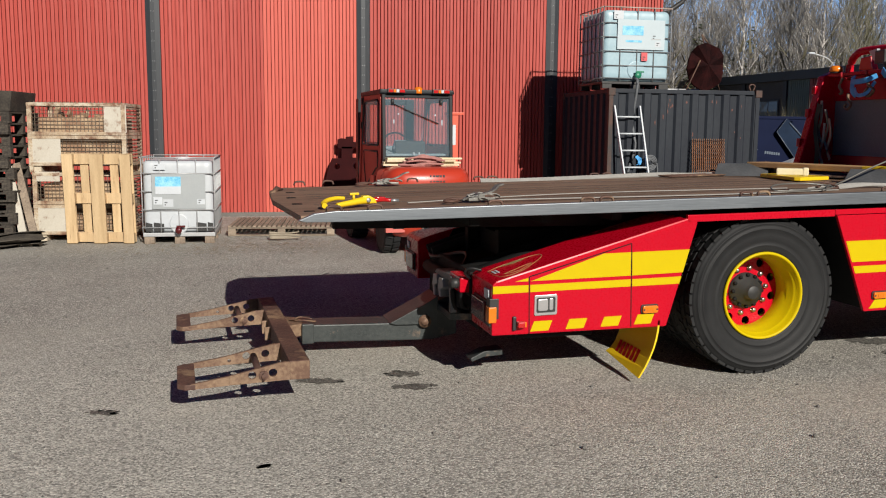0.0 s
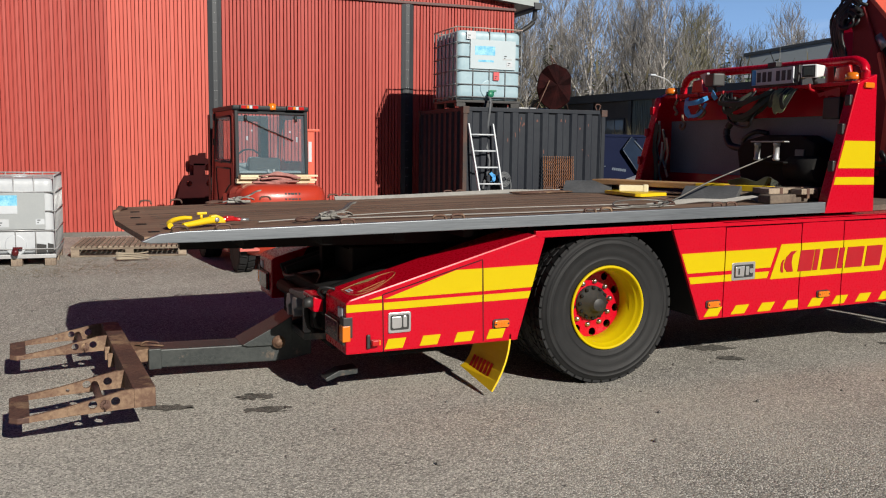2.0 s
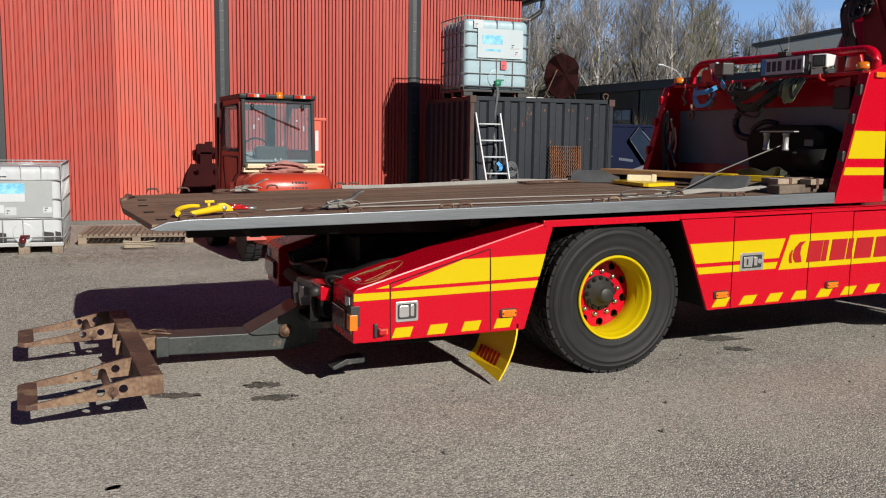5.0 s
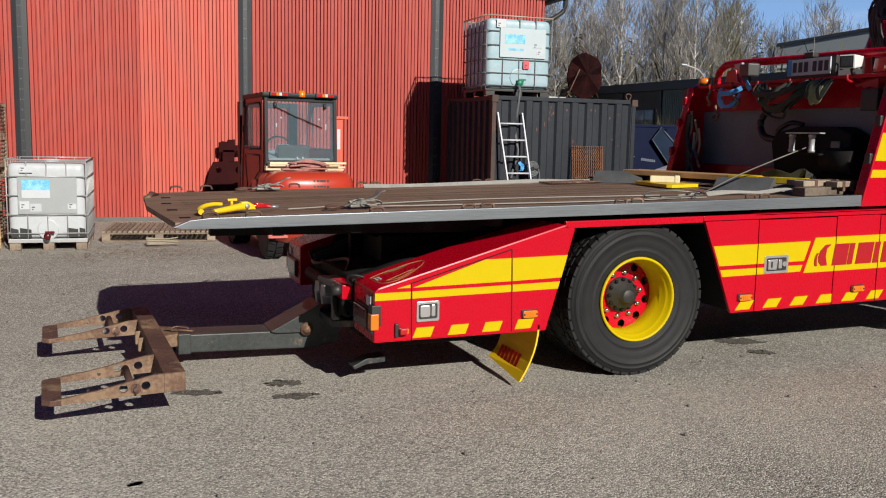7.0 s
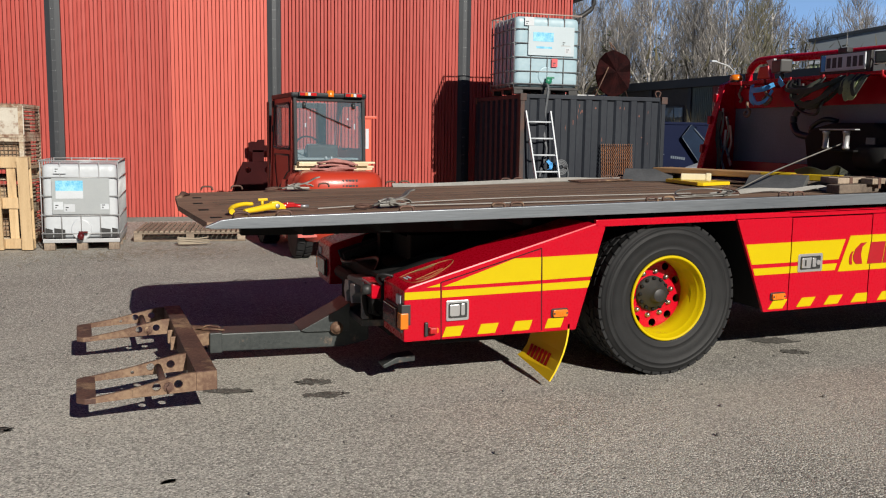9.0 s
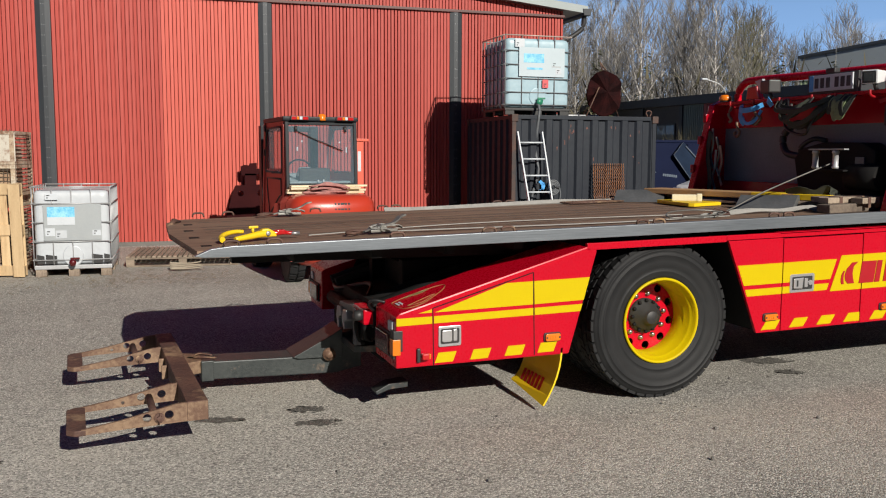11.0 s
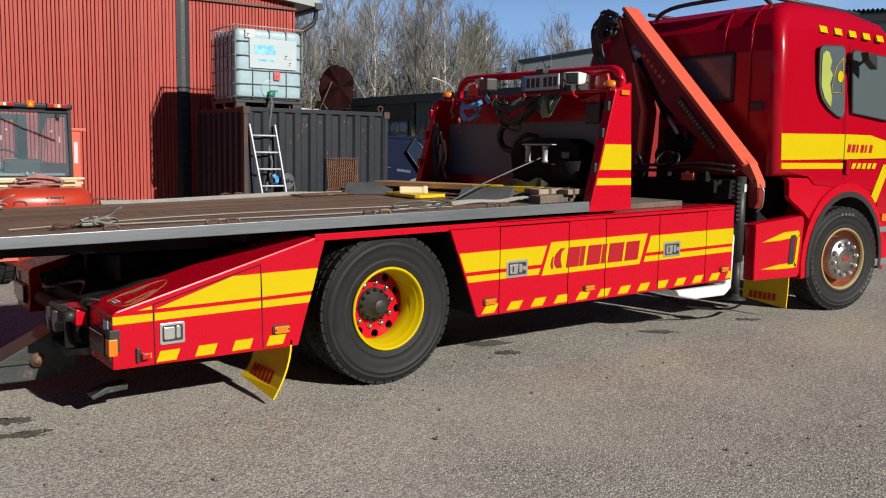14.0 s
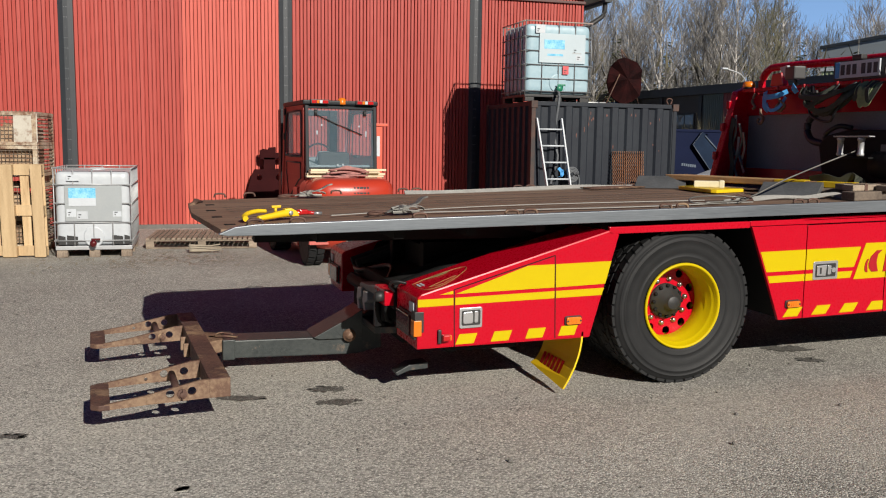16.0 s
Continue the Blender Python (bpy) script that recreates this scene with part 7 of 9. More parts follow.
# ---- yard: tanks, pallets, crates, forklift, container ----
def ibc(m, label, blue):
    """Intermediate bulk container: bottle in a tube cage on a steel-footed pallet."""
    t = thing("bulk_container", m, label, "tank", group="caged plastic tanks")
    W, D, H = 1.0, 1.2, 1.16
    # bottle: rounded block that bulges between the bars
    nx, nz = (4, 5) if blue else (4, 4)
    lo, hi = Vector((0.012, 0.012, 0.105 if blue else 0.155)), Vector((W - 0.012, D - 0.012, H - 0.045))
    mid, half = (lo + hi) / 2, (hi - lo) / 2
    bm = B()
    bmesh.ops.create_cube(bm, size=2.0)
    bmesh.ops.subdivide_edges(bm, edges=bm.edges, cuts=23, use_grid_fill=True)
    for v in bm.verts:
        q = v.co.copy()
        p = Vector((q.x * half.x, q.y * half.y, q.z * half.z))
        r = 0.075
        core = Vector([max(-half[i] + r, min(half[i] - r, p[i])) for i in range(3)])
        off = p - core
        if off.length > 1e-6:
            p = core + off.normalized() * r
        wave = 0.010 * (abs(math.sin(math.pi * nx * (q.x + 1) / 2)) ** 0.5 if abs(q.y) > 0.99 else abs(math.sin(math.pi * 3 * (q.y + 1))) ** 0.5) * abs(math.sin(math.pi * nz * (q.z + 1) / 2)) ** 0.5 - 0.006
        if abs(q.y) > 0.99 and abs(q.x) < 0.9:
            p.y += math.copysign(wave, q.y)
        elif abs(q.x) > 0.99 and abs(q.y) < 0.9:
            p.x += math.copysign(wave, q.x)
        v.co = mid + p
    for f in bm.faces:
        f.smooth = True
    part("bottle", bm, M["poly_blue"] if blue else M["poly"], t, "milky plastic bottle")
    bm = B()
    lathe(bm, [(0.11, 0.0), (0.11, 0.03), (0.09, 0.045), (0.0001, 0.045)], (W / 2, D / 2, H - 0.06), 24, "z")
    part("filler_cap", bm, M["label_white"], t)
    # cage
    tone = M["cage_dark"] if blue else M["cage"]
    bar_v = mesh_of(tube(B(), [(0, 0, 0.09 if blue else 0.15), (0, 0, H)], 0.0085, 6), tone, "cage_bar")
    bar_w = mesh_of(tube(B(), [(0, 0, 0), (W, 0, 0)], 0.0085, 6), tone, "cage_bar")
    bar_d = mesh_of(tube(B(), [(0, 0, 0), (0, D, 0)], 0.0085, 6), tone, "cage_bar")
    rim_w = mesh_of(tube(B(), [(0, 0, 0), (W, 0, 0)], 0.010, 6), M["cage_rim"] if blue else tone, "cage_rim")
    rim_d = mesh_of(tube(B(), [(0, 0, 0), (0, D, 0)], 0.010, 6), M["cage_rim"] if blue else tone, "cage_rim")
    nv = 4
    for k in range(nv + 1):
        x = W * k / nv
        for y in (0.0, D):
            shared("cage_bar", bar_v, t, pose(x, y, 0))
    nd = 6
    for k in range(1, nd):
        for x in (0.0, W):
            shared("cage_bar", bar_v, t, pose(x, D * k / nd, 0))
    for z in ((0.15, 0.33, 0.53, 0.73, 0.93, 1.15) if blue else (0.22, 0.455, 0.70, 0.94, 1.15)):
        for y in (-0.008, D + 0.008):
            shared("cage_rim" if z == 1.15 else "cage_bar", rim_w if z == 1.15 else bar_w, t, pose(0, y, z))
        for x in (-0.008, W + 0.008):
            shared("cage_rim" if z == 1.15 else "cage_bar", rim_d if z == 1.15 else bar_d, t, pose(x, 0, z))
    # pallet
    foot = mesh_of(box(B(), -0.07, -0.06, 0.0, 0.07, 0.06, 0.065 if blue else 0.10, 0.008), M["plastic"] if blue else M["oldwood"], "pallet_foot")
    for x in (0.08, W / 2, W - 0.08):
        for y in (0.07, D / 2, D - 0.07):
            shared("pallet_foot", foot, t, pose(x, y, 0))
    bm = B()
    box(bm, 0.0, -0.005, 0.065 if blue else 0.10, W, D + 0.005, 0.10 if blue else 0.15, 0.006)
    part("pallet_deck", bm, M["cage"] if not blue else M["plastic"], t)
    # plates, labels and the outlet
    y = -0.022
    bm = B()
    if blue:
        box(bm, 0.20, y, 0.56, 0.90, y + 0.006, 0.98, 0.002)
    else:
        box(bm, 0.14, y, 0.47, 0.88, y + 0.006, 0.93, 0.002)
    plate = part("sign_plate", bm, M["tank_plate"] if blue else M["label_grey"], t)
    bm = B()
    if blue:
        box(bm, 0.27, y - 0.003, 0.76, 0.58, y + 0.002, 0.89)
    else:
        box(bm, 0.19, y - 0.003, 0.67, 0.54, y + 0.002, 0.90)
    part("blue_label", bm, M["label_blue"], plate, "blue and white product label")
    bm = B()
    if blue:
        box(bm, 0.32, y - 0.003, 0.66, 0.56, y + 0.002, 0.69)
    else:
        box(bm, 0.19, y - 0.005, 0.67, 0.54, y - 0.002, 0.77)
    part("label_bar", bm, M["label_blue"] if blue else M["label_white"], plate)
    for k, (x0, x1, z0, z1, mm) in enumerate(((0.16, 0.28, 0.53, 0.63, "label_white"), (0.29, 0.43, 0.50, 0.60, "poly"), (0.76, 0.87, 0.53, 0.60, "label_white"), (0.17, 0.33, 0.99, 1.07, "label_white")) if not blue else
                                            ((0.56, 0.65, 0.40, 0.52, "label_red"), (0.76, 0.85, 0.60, 0.68, "label_white"), (0.14, 0.28, 0.98, 1.10, "label_white"), (0.70, 0.84, 0.70, 0.72, "label_grey"))):
        bm = B()
        box(bm, x0, y - 0.003, z0, x1, y + 0.002, z1)
        s = part("sticker", bm, M[mm], plate)
        bm = B()
        for i in range(2):
            box(bm, x0 + 0.02, y - 0.0045, z0 + 0.02 + 0.03 * i, x0 + 0.04 + 0.02 * i, y - 0.003, z0 + 0.032 + 0.03 * i)
        part("print_bar", bm, M["ink"], s)
    bm = B()
    lathe(bm, [(0.14, 0.02), (0.13, 0.0), (0.12, -0.004), (0.0001, -0.004)], (W / 2, -0.001, 0.27), 28, "y", False)
    outlet = part("outlet_bowl", bm, M["poly_blue"] if blue else M["poly"], t)
    bm = B()
    lathe(bm, [(0.035, 0.0), (0.035, -0.07), (0.045, -0.07), (0.045, -0.10), (0.0001, -0.10)], (W / 2, -0.01, 0.19), 16)
    part("outlet_cap", bm, M["green_cap"] if blue else M["dark_redlens"], outlet)
    bm = B()
    box(bm, W / 2 - 0.03, -0.085, 0.23, W / 2 + 0.09, -0.06, 0.255, 0.005)
    part("valve_lever", bm, M["green_cap"] if blue else M["dark_redlens"], outlet)
    if not blue:
        for x0, x1 in ((0.04, 0.13), (0.15, 0.29), (0.74, 0.88), (0.90, 0.97)):
            bm = B()
            prism(bm, [(x0, 0.17), (x1, 0.17), (x1, 0.27), (x0, 0.29)], "y", -0.003, 0.032)
            part("corner_guard", bm, M["plastic"], t)


ibc(pose(-4.355, 7.47, 0, 0, 0, -3.6) @ Matrix.Diagonal((0.93, 1.0, 1.0, 1)), "white caged bulk tank with a blue label standing on the asphalt", False)


def slatted_pallet(name, m, label, W, D, H, boards, material, group="", runners=3):
    t = thing(name, m, label, "pallet", group=group)
    bw = W / boards * 0.72
    top = mesh_of(box(B(), 0, 0, 0, bw, D, 0.022, 0.003), material, "deck_board")
    for k in range(boards):
        shared("deck_board", top, t, pose(k * (W - bw) / (boards - 1), 0, H - 0.022))
    run = mesh_of(box(B(), 0, 0, 0, W, 0.09, 0.022, 0.003), material, "stringer_board")
    blk = mesh_of(box(B(), 0, 0, 0, 0.11, 0.09, H - 0.066, 0.004), material, "block")
    for k in range(runners):
        y = k * (D - 0.09) / (runners - 1)
        shared("stringer_board", run, t, pose(0, y, H - 0.044))
        shared("stringer_board", run, t, pose(0, y, 0))
        for x in (0, (W - 0.11) / 2, W - 0.11):
            shared("block", blk, t, pose(x, y, 0.022))
    return t


# fresh pallet stood on end against the crates
stand = thing("wooden_pallet", pose(-5.33, 7.64, 0.012, 4, 0, -9.8), "fresh pine pallet stood on end against the crates", "pallet")
W, H = 0.87, 1.18
for x, w in ((0.0, 0.135), (W / 2 - 0.085, 0.17), (W - 0.135, 0.135)):
    bm = box(B(), x, 0, 0, x + w, 0.022, H, 0.003)
    part("bottom_board", bm, M["pine"], stand)
    for z, h in ((0.0, 0.13), (H / 2 - 0.07, 0.14), (H - 0.14, 0.14)):
        part("block", box(B(), x + 0.005, 0.022, z + 0.003, x + w - 0.005, 0.10, z + h - 0.003, 0.003), M["pine"], stand)
for z, h in ((0.0, 0.13), (H / 2 - 0.07, 0.14), (H - 0.14, 0.14)):
    part("stringer_board", box(B(), 0.002, 0.10, z, W - 0.002, 0.122, z + h, 0.003), M["pine"], stand)
for k in range(5):
    x = k * (W - 0.105) / 4
    part("deck_board", box(B(), x, 0.122, 0, x + 0.105, 0.144, H, 0.003), M["pine"], stand)


def mesh_crate(m, label, base_gate):
    """Steel cage pallet with mesh sides, half-sheet gates and scrap inside."""
    t = thing("mesh_crate", m, label, "crate", group="stacked mesh crates")
    W, D, H = 1.28, 0.86, 0.93
    post = mesh_of(box(B(), -0.028, -0.028, 0.0, 0.028, 0.028, H, 0.004), M["crate_frame"], "corner_post")
    for x in (0.03, W - 0.03):
        for y in (0.03, D - 0.03):
            shared("corner_post", post, t, pose(x, y, 0))
    for z in (0.09, 0.45, 0.50, 0.885):
        for a in ((0, 0.0, W, 0.045), (0, D - 0.045, W, D)):
            part("rail", box(B(), a[0], a[1], z, a[2], a[3], z + 0.045, 0.004), M["crate_frame"], t)
        for a in ((0.0, 0.045, 0.045, D - 0.045), (W - 0.045, 0.045, W, D - 0.045)):
            part("rail", box(B(), a[0], a[1], z, a[2], a[3], z + 0.045, 0.004), M["crate_frame"], t)
    part("floor_plate", box(B(), 0.02, 0.02, 0.10, W - 0.02, D - 0.02, 0.13), M["crate_frame"], t)
    for x in (0.05, W - 0.15):
        part("foot", box(B(), x, 0.03, 0.0, x + 0.10, D - 0.03, 0.09, 0.006), M["crate_frame"], t)
    # wires
    wv = mesh_of(tube(B(), [(0, 0, 0.13), (0, 0, 0.95)], 0.0045, 4), M["mesh"], "wire")
    wh = mesh_of(tube(B(), [(0.03, 0, 0), (W - 0.03, 0, 0)], 0.0045, 4), M["mesh"], "wire")
    wd = mesh_of(tube(B(), [(0, 0.03, 0), (0, D - 0.03, 0)], 0.0045, 4), M["mesh"], "wire")
    for k in range(1, 26):
        shared("wire", wv, t, pose(W * k / 26, 0.022, 0))
    for k in range(1, 17):
        shared("wire", wh, t, pose(0, 0.018, 0.13 + 0.05 * k))
        shared("wire", wd, t, pose(W - 0.02, 0, 0.13 + 0.05 * k))
    for k in range(16):
        part("side_slat", box(B(), W - 0.012, 0.05, 0.15 + 0.05 * k, W + 0.002, D - 0.05, 0.172 + 0.05 * k, 0.002), M["crate_frame"], t)
    if base_gate:
        part("gate_plate", box(B(), 0.04, 0.006, 0.12, 0.46, 0.02, 0.47, 0.004), M["cream"], t, "chipped cream sheet plate")
        part("gate_plate", box(B(), 0.04, 0.006, 0.81, 0.36, 0.02, 0.94, 0.004), M["cream"], t)
    else:
        part("gate_plate", box(B(), 0.04, 0.006, 0.10, 0.42, 0.02, 0.47, 0.004), M["cream"], t, "chipped cream sheet plate")
        part("gate_plate", box(B(), 1.0, 0.006, 0.54, 1.29, 0.02, 0.91, 0.004), M["cream"], t)
    rnd = random.Random(11 + base_gate)
    bm = B()
    for k in range(46):
        x, y, z = rnd.uniform(0.15, W - 0.15), rnd.uniform(0.12, D - 0.12), rnd.uniform(0.16, 0.62 if base_gate else 0.8)
        s = rnd.uniform(0.04, 0.12)
        made = bmesh.ops.create_cube(bm, size=1.0, matrix=Matrix.Translation((x, y, z)) @ Euler((rnd.uniform(0, 3), rnd.uniform(0, 3), rnd.uniform(0, 3))).to_matrix().to_4x4() @ Matrix.Diagonal((s * rnd.uniform(0.6, 2.2), s, s * 0.5, 1)))
    box(bm, 0.10, 0.10, 0.14, W - 0.10, D - 0.10, 0.78 if base_gate else 0.74, 0.04)
    tagged(part("scrap_metal", bm, M["cargo"], t, "rusty scrap parts inside the crate"), kind="stuff")


CR = pose(-5.80, 8.04, 0.0, 0, 0, -9.5)
mesh_crate(CR @ pose(0, 0, 0.0), "rusty cream mesh crate full of scrap under another", True)
mesh_crate(CR @ pose(-0.03, 0.0, 0.93, 0, 0, 0.6), "rusty cream mesh crate stacked on another", False)

# blackened pallets
for k in range(12):
    rnd = random.Random(50 + k)
    slatted_pallet("wooden_pallet", pose(-7.12 + rnd.uniform(-0.03, 0.03), 7.75 + rnd.uniform(-0.04, 0.04), 0.144 * k, 0, 0, -10 + rnd.uniform(-1.5, 1.5)),
                   "blackened old pallet in a tall stack", 1.2, 1.0, 0.143, 6, M["darkwood"], "stack of blackened pallets")
bm = B()
prism(bm, [(0, 0), (1.1, 0), (1.14, 0.26), (0.06, 0.30)], "y", 0, 0.8, 0.01)
solid("tarred_crate", bm, M["darkwood"], "black tarred crate on top of the pallet stack", "crate", m=pose(-7.02, 7.80, 1.729, 0, 0, -10))
bm = B()
box(bm, -0.05, -0.012, 0.0, 0.05, 0.012, 1.05, 0.004)
solid("loose_board", bm, M["cream"], "pale paint-stained board leaning beside the crates", "board", m=pose(-5.82, 7.55, 0.0, -5, -11, -8))
bm = B()
box(bm, -0.05, -0.012, 0.0, 0.05, 0.012, 1.1, 0.004)
solid("loose_board", bm, M["oldwood"], "weathered board leaning beside the crates", "board", m=pose(-5.70, 7.62, 0.0, -6, -13, -8))
bm = B()
rnd = random.Random(8)
for k in range(4):
    pts = [(-0.55 + 0.28 * i, rnd.uniform(-0.12, 0.12), 0.03 + 0.04 * k + rnd.uniform(0, 0.05)) for i in range(5)]
    band(bm, curve_pts(pts, 4), 0.22, 0.012, (0, 1, rnd.uniform(-0.4, 0.4)))
solid("crumpled_tarp", bm, M["darkwood"], "crumpled dark tarpaulin strips at the foot of the stack", "tarpaulin", m=pose(-6.15, 7.35, 0.0, 0, 0, 8))

# low duckboard by the wall
slatted_pallet("duckboard", pose(-3.26, 8.20, 0.0, 0, 0, -8), "low brown slatted duckboard pallet lying by the wall", 1.52, 1.25, 0.15, 22, M["oldwood"])
bm = B()
for k in range(4):
    pts = [(-0.22 + 0.14 * i, 0.05 * k - 0.08 + rnd.uniform(-0.02, 0.02), 0.02 + 0.02 * k + rnd.uniform(0, 0.02)) for i in range(4)]
    tube(bm, curve_pts(pts, 3), 0.018, 5, r2=0.008)
solid("driftwood", bm, M["wood_grey"], "bits of pale broken wood on the ground", "scrap wood", m=pose(-2.48, 7.66, 0.0))


def forklift():
    t = thing("forklift", pose(-0.86, 6.15, 0, 0, 0, 3.2), "orange-red forklift truck parked facing the wall", "forklift")
    # counterweight: rounded block, drawn in towards the top
    half, r = Vector((0.535, 0.47, 0.435)), 0.17
    bm = B()
    bmesh.ops.create_cube(bm, size=2.0)
    bmesh.ops.subdivide_edges(bm, edges=bm.edges, cuts=15, use_grid_fill=True)
    for v in bm.verts:
        p = Vector((v.co.x * half.x, v.co.y * half.y, v.co.z * half.z))
        core = Vector([max(-half[i] + r, min(half[i] - r, p[i])) for i in range(3)])
        if (p - core).length > 1e-6:
            p = core + (p - core).normalized() * r
        if p.y < 0:
            p.y += 0.10 * (p.x / half.x) ** 2 + 0.07 * max(0.0, -p.z / half.z)
        v.co = p + Vector((0, -0.05, 0.655))
    for f in bm.faces:
        f.smooth = True
    part("counterweight", bm, M["fork_red"], t, "rounded orange-red counterweight")
    tp = part("tow_pocket", box(B(), -0.16, -0.545, 0.46, 0.10, -0.50, 0.60, 0.01), M["black"], t)
    bm = B()
    tube(bm, [(-0.03, -0.56, 0.40), (-0.03, -0.56, 0.66)], 0.02, 8)
    part("tow_pin", bm, M["steel"], tp)
    for row, z in ((0, 0.985), (1, 0.925)):
        for k, w in enumerate((0.018, 0.026, 0.040, 0.028, 0.020)):
            x = -0.03 + 0.042 * k
            part("name_bar", box(B(), x - w / 2, -0.524 + 0.012 * (1 - row), z - 0.012, x + w / 2, -0.46, z + 0.012 - 0.006 * row, 0.001), M["ink"], t)
    # chassis
    bm = B()
    prism(bm, [(0.36, 0.20), (0.36, 0.95), (0.60, 0.95), (0.75, 0.60), (1.95, 0.60), (1.95, 0.24)], "x", -0.54, 0.54, 0.02)
    part("chassis", bm, M["fork_red"], t)
    bm = B()
    prism(bm, [(0.45, 0.95), (0.9, 0.95), (0.9, 1.06), (0.45, 1.06)], "x", -0.45, 0.45, 0.02)
    part("bonnet", bm, M["fork_red"], t)
    # wheels
    for name, x, y, r, w in (("rear_wheel", -0.44, 0.0, 0.30, 0.2), ("rear_wheel", 0.44, 0.0, 0.30, 0.2), ("front_wheel", -0.50, 1.67, 0.36, 0.24), ("front_wheel", 0.50, 1.67, 0.36, 0.24)):
        bm = B()
        lathe(bm, [(r * 0.55, -w * 0.42), (r * 0.80, -w / 2), (r * 0.95, -w * 0.45), (r - 0.022, -w * 0.36), (r - 0.022, w * 0.36), (r * 0.95, w * 0.45), (r * 0.8, w / 2), (r * 0.55, w * 0.42)], (x, y, r), 36, "x")
        wh = part(name, bm, M["rubber"], t)
        bm = B()
        lathe(bm, [(r * 0.56, -w * 0.40), (r * 0.5, -w * 0.3), (r * 0.2, -w * 0.34), (0.0001, -w * 0.34)] if x < 0 else [(r * 0.56, w * 0.40), (r * 0.5, w * 0.3), (r * 0.2, w * 0.34), (0.0001, w * 0.34)], (x, y, r), 28, "x")
        part("rim", bm, M["fork_dull"], wh)
        bm = B()
        n = 18
        for k in range(n):
            a = 2 * math.pi * k / n
            for s in (-1, 1):
                aa = a + (0.5 if s > 0 else 0) * 2 * math.pi / n
                h = 0.33 * 2 * math.pi / n
                pts = []
                for d in (-h, h):
                    for rr in (r - 0.03, r):
                        for ww in (0.01, w * 0.47):
                            sk = aa + d + (0.25 * h * 2 if ww > 0.02 else 0)
                            pts.append(bm.verts.new((x + s * ww, y + rr * math.sin(sk), r + rr * math.cos(sk))))
                a0, a1, b0, b1, c0, c1, d0, d1 = pts
                for f in ((b0, b1, d1, d0), (a0, a1, b1, b0), (c0, d0, d1, c1), (a0, b0, d0, c0), (a1, c1, d1, b1)):
                    bm.faces.new(f)
        bmesh.ops.recalc_face_normals(bm, faces=bm.faces)
        part("tread", bm, M["rubber"], wh)
    for s in (-1, 1):
        bm = B()
        arc = [(0.0 + 0.42 * math.cos(a), 0.30 + 0.42 * math.sin(a)) for a in [math.pi * k / 10 for k in range(11)]]
        arc2 = [(0.0 + 0.36 * math.cos(a), 0.30 + 0.36 * math.sin(a)) for a in [math.pi * k / 10 for k in range(11)]]
        prism(bm, arc + arc2[::-1], "x", s * 0.33, s * 0.565)
        part("mudguard", bm, M["fork_dull"], t)
    # cab frame
    y0, y1 = 0.20, 1.46
    for x in (-0.455, 0.455):
        sgn = 1 if x > 0 else -1
        bm = B()
        prism(bm, [(y0, 1.06), (y0 + 0.07, 1.06), (y0 + 0.12, 2.0), (y0 + 0.05, 2.0)], "x", x - 0.012 - 0.010 * sgn, x + 0.030 - 0.010 * sgn, 0.006)
        part("rear_pillar", bm, M["cab_frame"], t)
        bm = B()
        prism(bm, [(y1 + 0.10, 0.6), (y1 + 0.17, 0.6), (y1 - 0.05, 2.0), (y1 - 0.12, 2.0)], "x", x - 0.03, x + 0.03, 0.006)
        part("front_pillar", bm, M["fork_dull"], t)
        # door: lower panel, window frame
        bm = B()
        prism(bm, [(y0 + 0.09, 0.62), (y1 + 0.08, 0.62), (y1 + 0.02, 1.10), (y0 + 0.10, 1.10)], "x", x - 0.012, x + 0.012, 0.004)
        door = part("cab_door", bm, M["fork_dull"], t, "dull red cab door with windows")
        bm = B()
        prism(bm, [(y0 + 0.10, 1.92), (y1 - 0.10, 1.92), (y1 - 0.12, 2.0), (y0 + 0.12, 2.0)], "x", x - 0.012, x + 0.012)
        prism(bm, [(y0 + 0.10, 1.30), (y0 + 0.19, 1.30), (y0 + 0.2, 1.93), (y0 + 0.11, 1.93)], "x", x - 0.012, x + 0.012)
        prism(bm, [(y1 - 0.02, 1.10), (y1 + 0.02, 1.10), (y1 - 0.10, 1.95), (y1 - 0.16, 1.95)], "x", x - 0.012, x + 0.012)
        prism(bm, [(y0 + 0.10, 1.10), (y1, 1.10), (y1 - 0.02, 1.34), (y0 + 0.10, 1.34)], "x", x - 0.012, x + 0.012)
        part("door_frame", bm, M["fork_dull"], door)
        bm = B()
        prism(bm, [(y0 + 0.18, 1.33), (y1 - 0.03, 1.33), (y1 - 0.12, 1.93), (y0 + 0.19, 1.93)], "x", x - 0.004, x + 0.004)
        part("door_window", bm, M["fglass"], door)
        bm = B()
        ring = [(y0 + 0.26, 1.26), (y0 + 0.25, 1.06), (y0 + 0.36, 1.04), (y1 - 0.36, 0.80), (y1 - 0.28, 0.78), (y1 - 0.16, 1.10), (y1 - 0.16, 1.26), (y0 + 0.26, 1.26)]
        tube(bm, [(x + 0.013 * sgn, a, b) for a, b in ring], 0.013, 6)
        part("lower_window_trim", bm, M["plastic"], door)
        bm = B()
        ring = [(y0 + 0.24, 1.34), (y0 + 0.205, 1.40), (y0 + 0.21, 1.86), (y0 + 0.25, 1.92), (y1 - 0.20, 1.92), (y1 - 0.14, 1.86), (y1 - 0.05, 1.40), (y1 - 0.08, 1.34), (y0 + 0.24, 1.34)]
        tube(bm, [(x + 0.013 * sgn, a, b) for a, b in ring], 0.014, 6)
        part("window_trim", bm, M["plastic"], door)
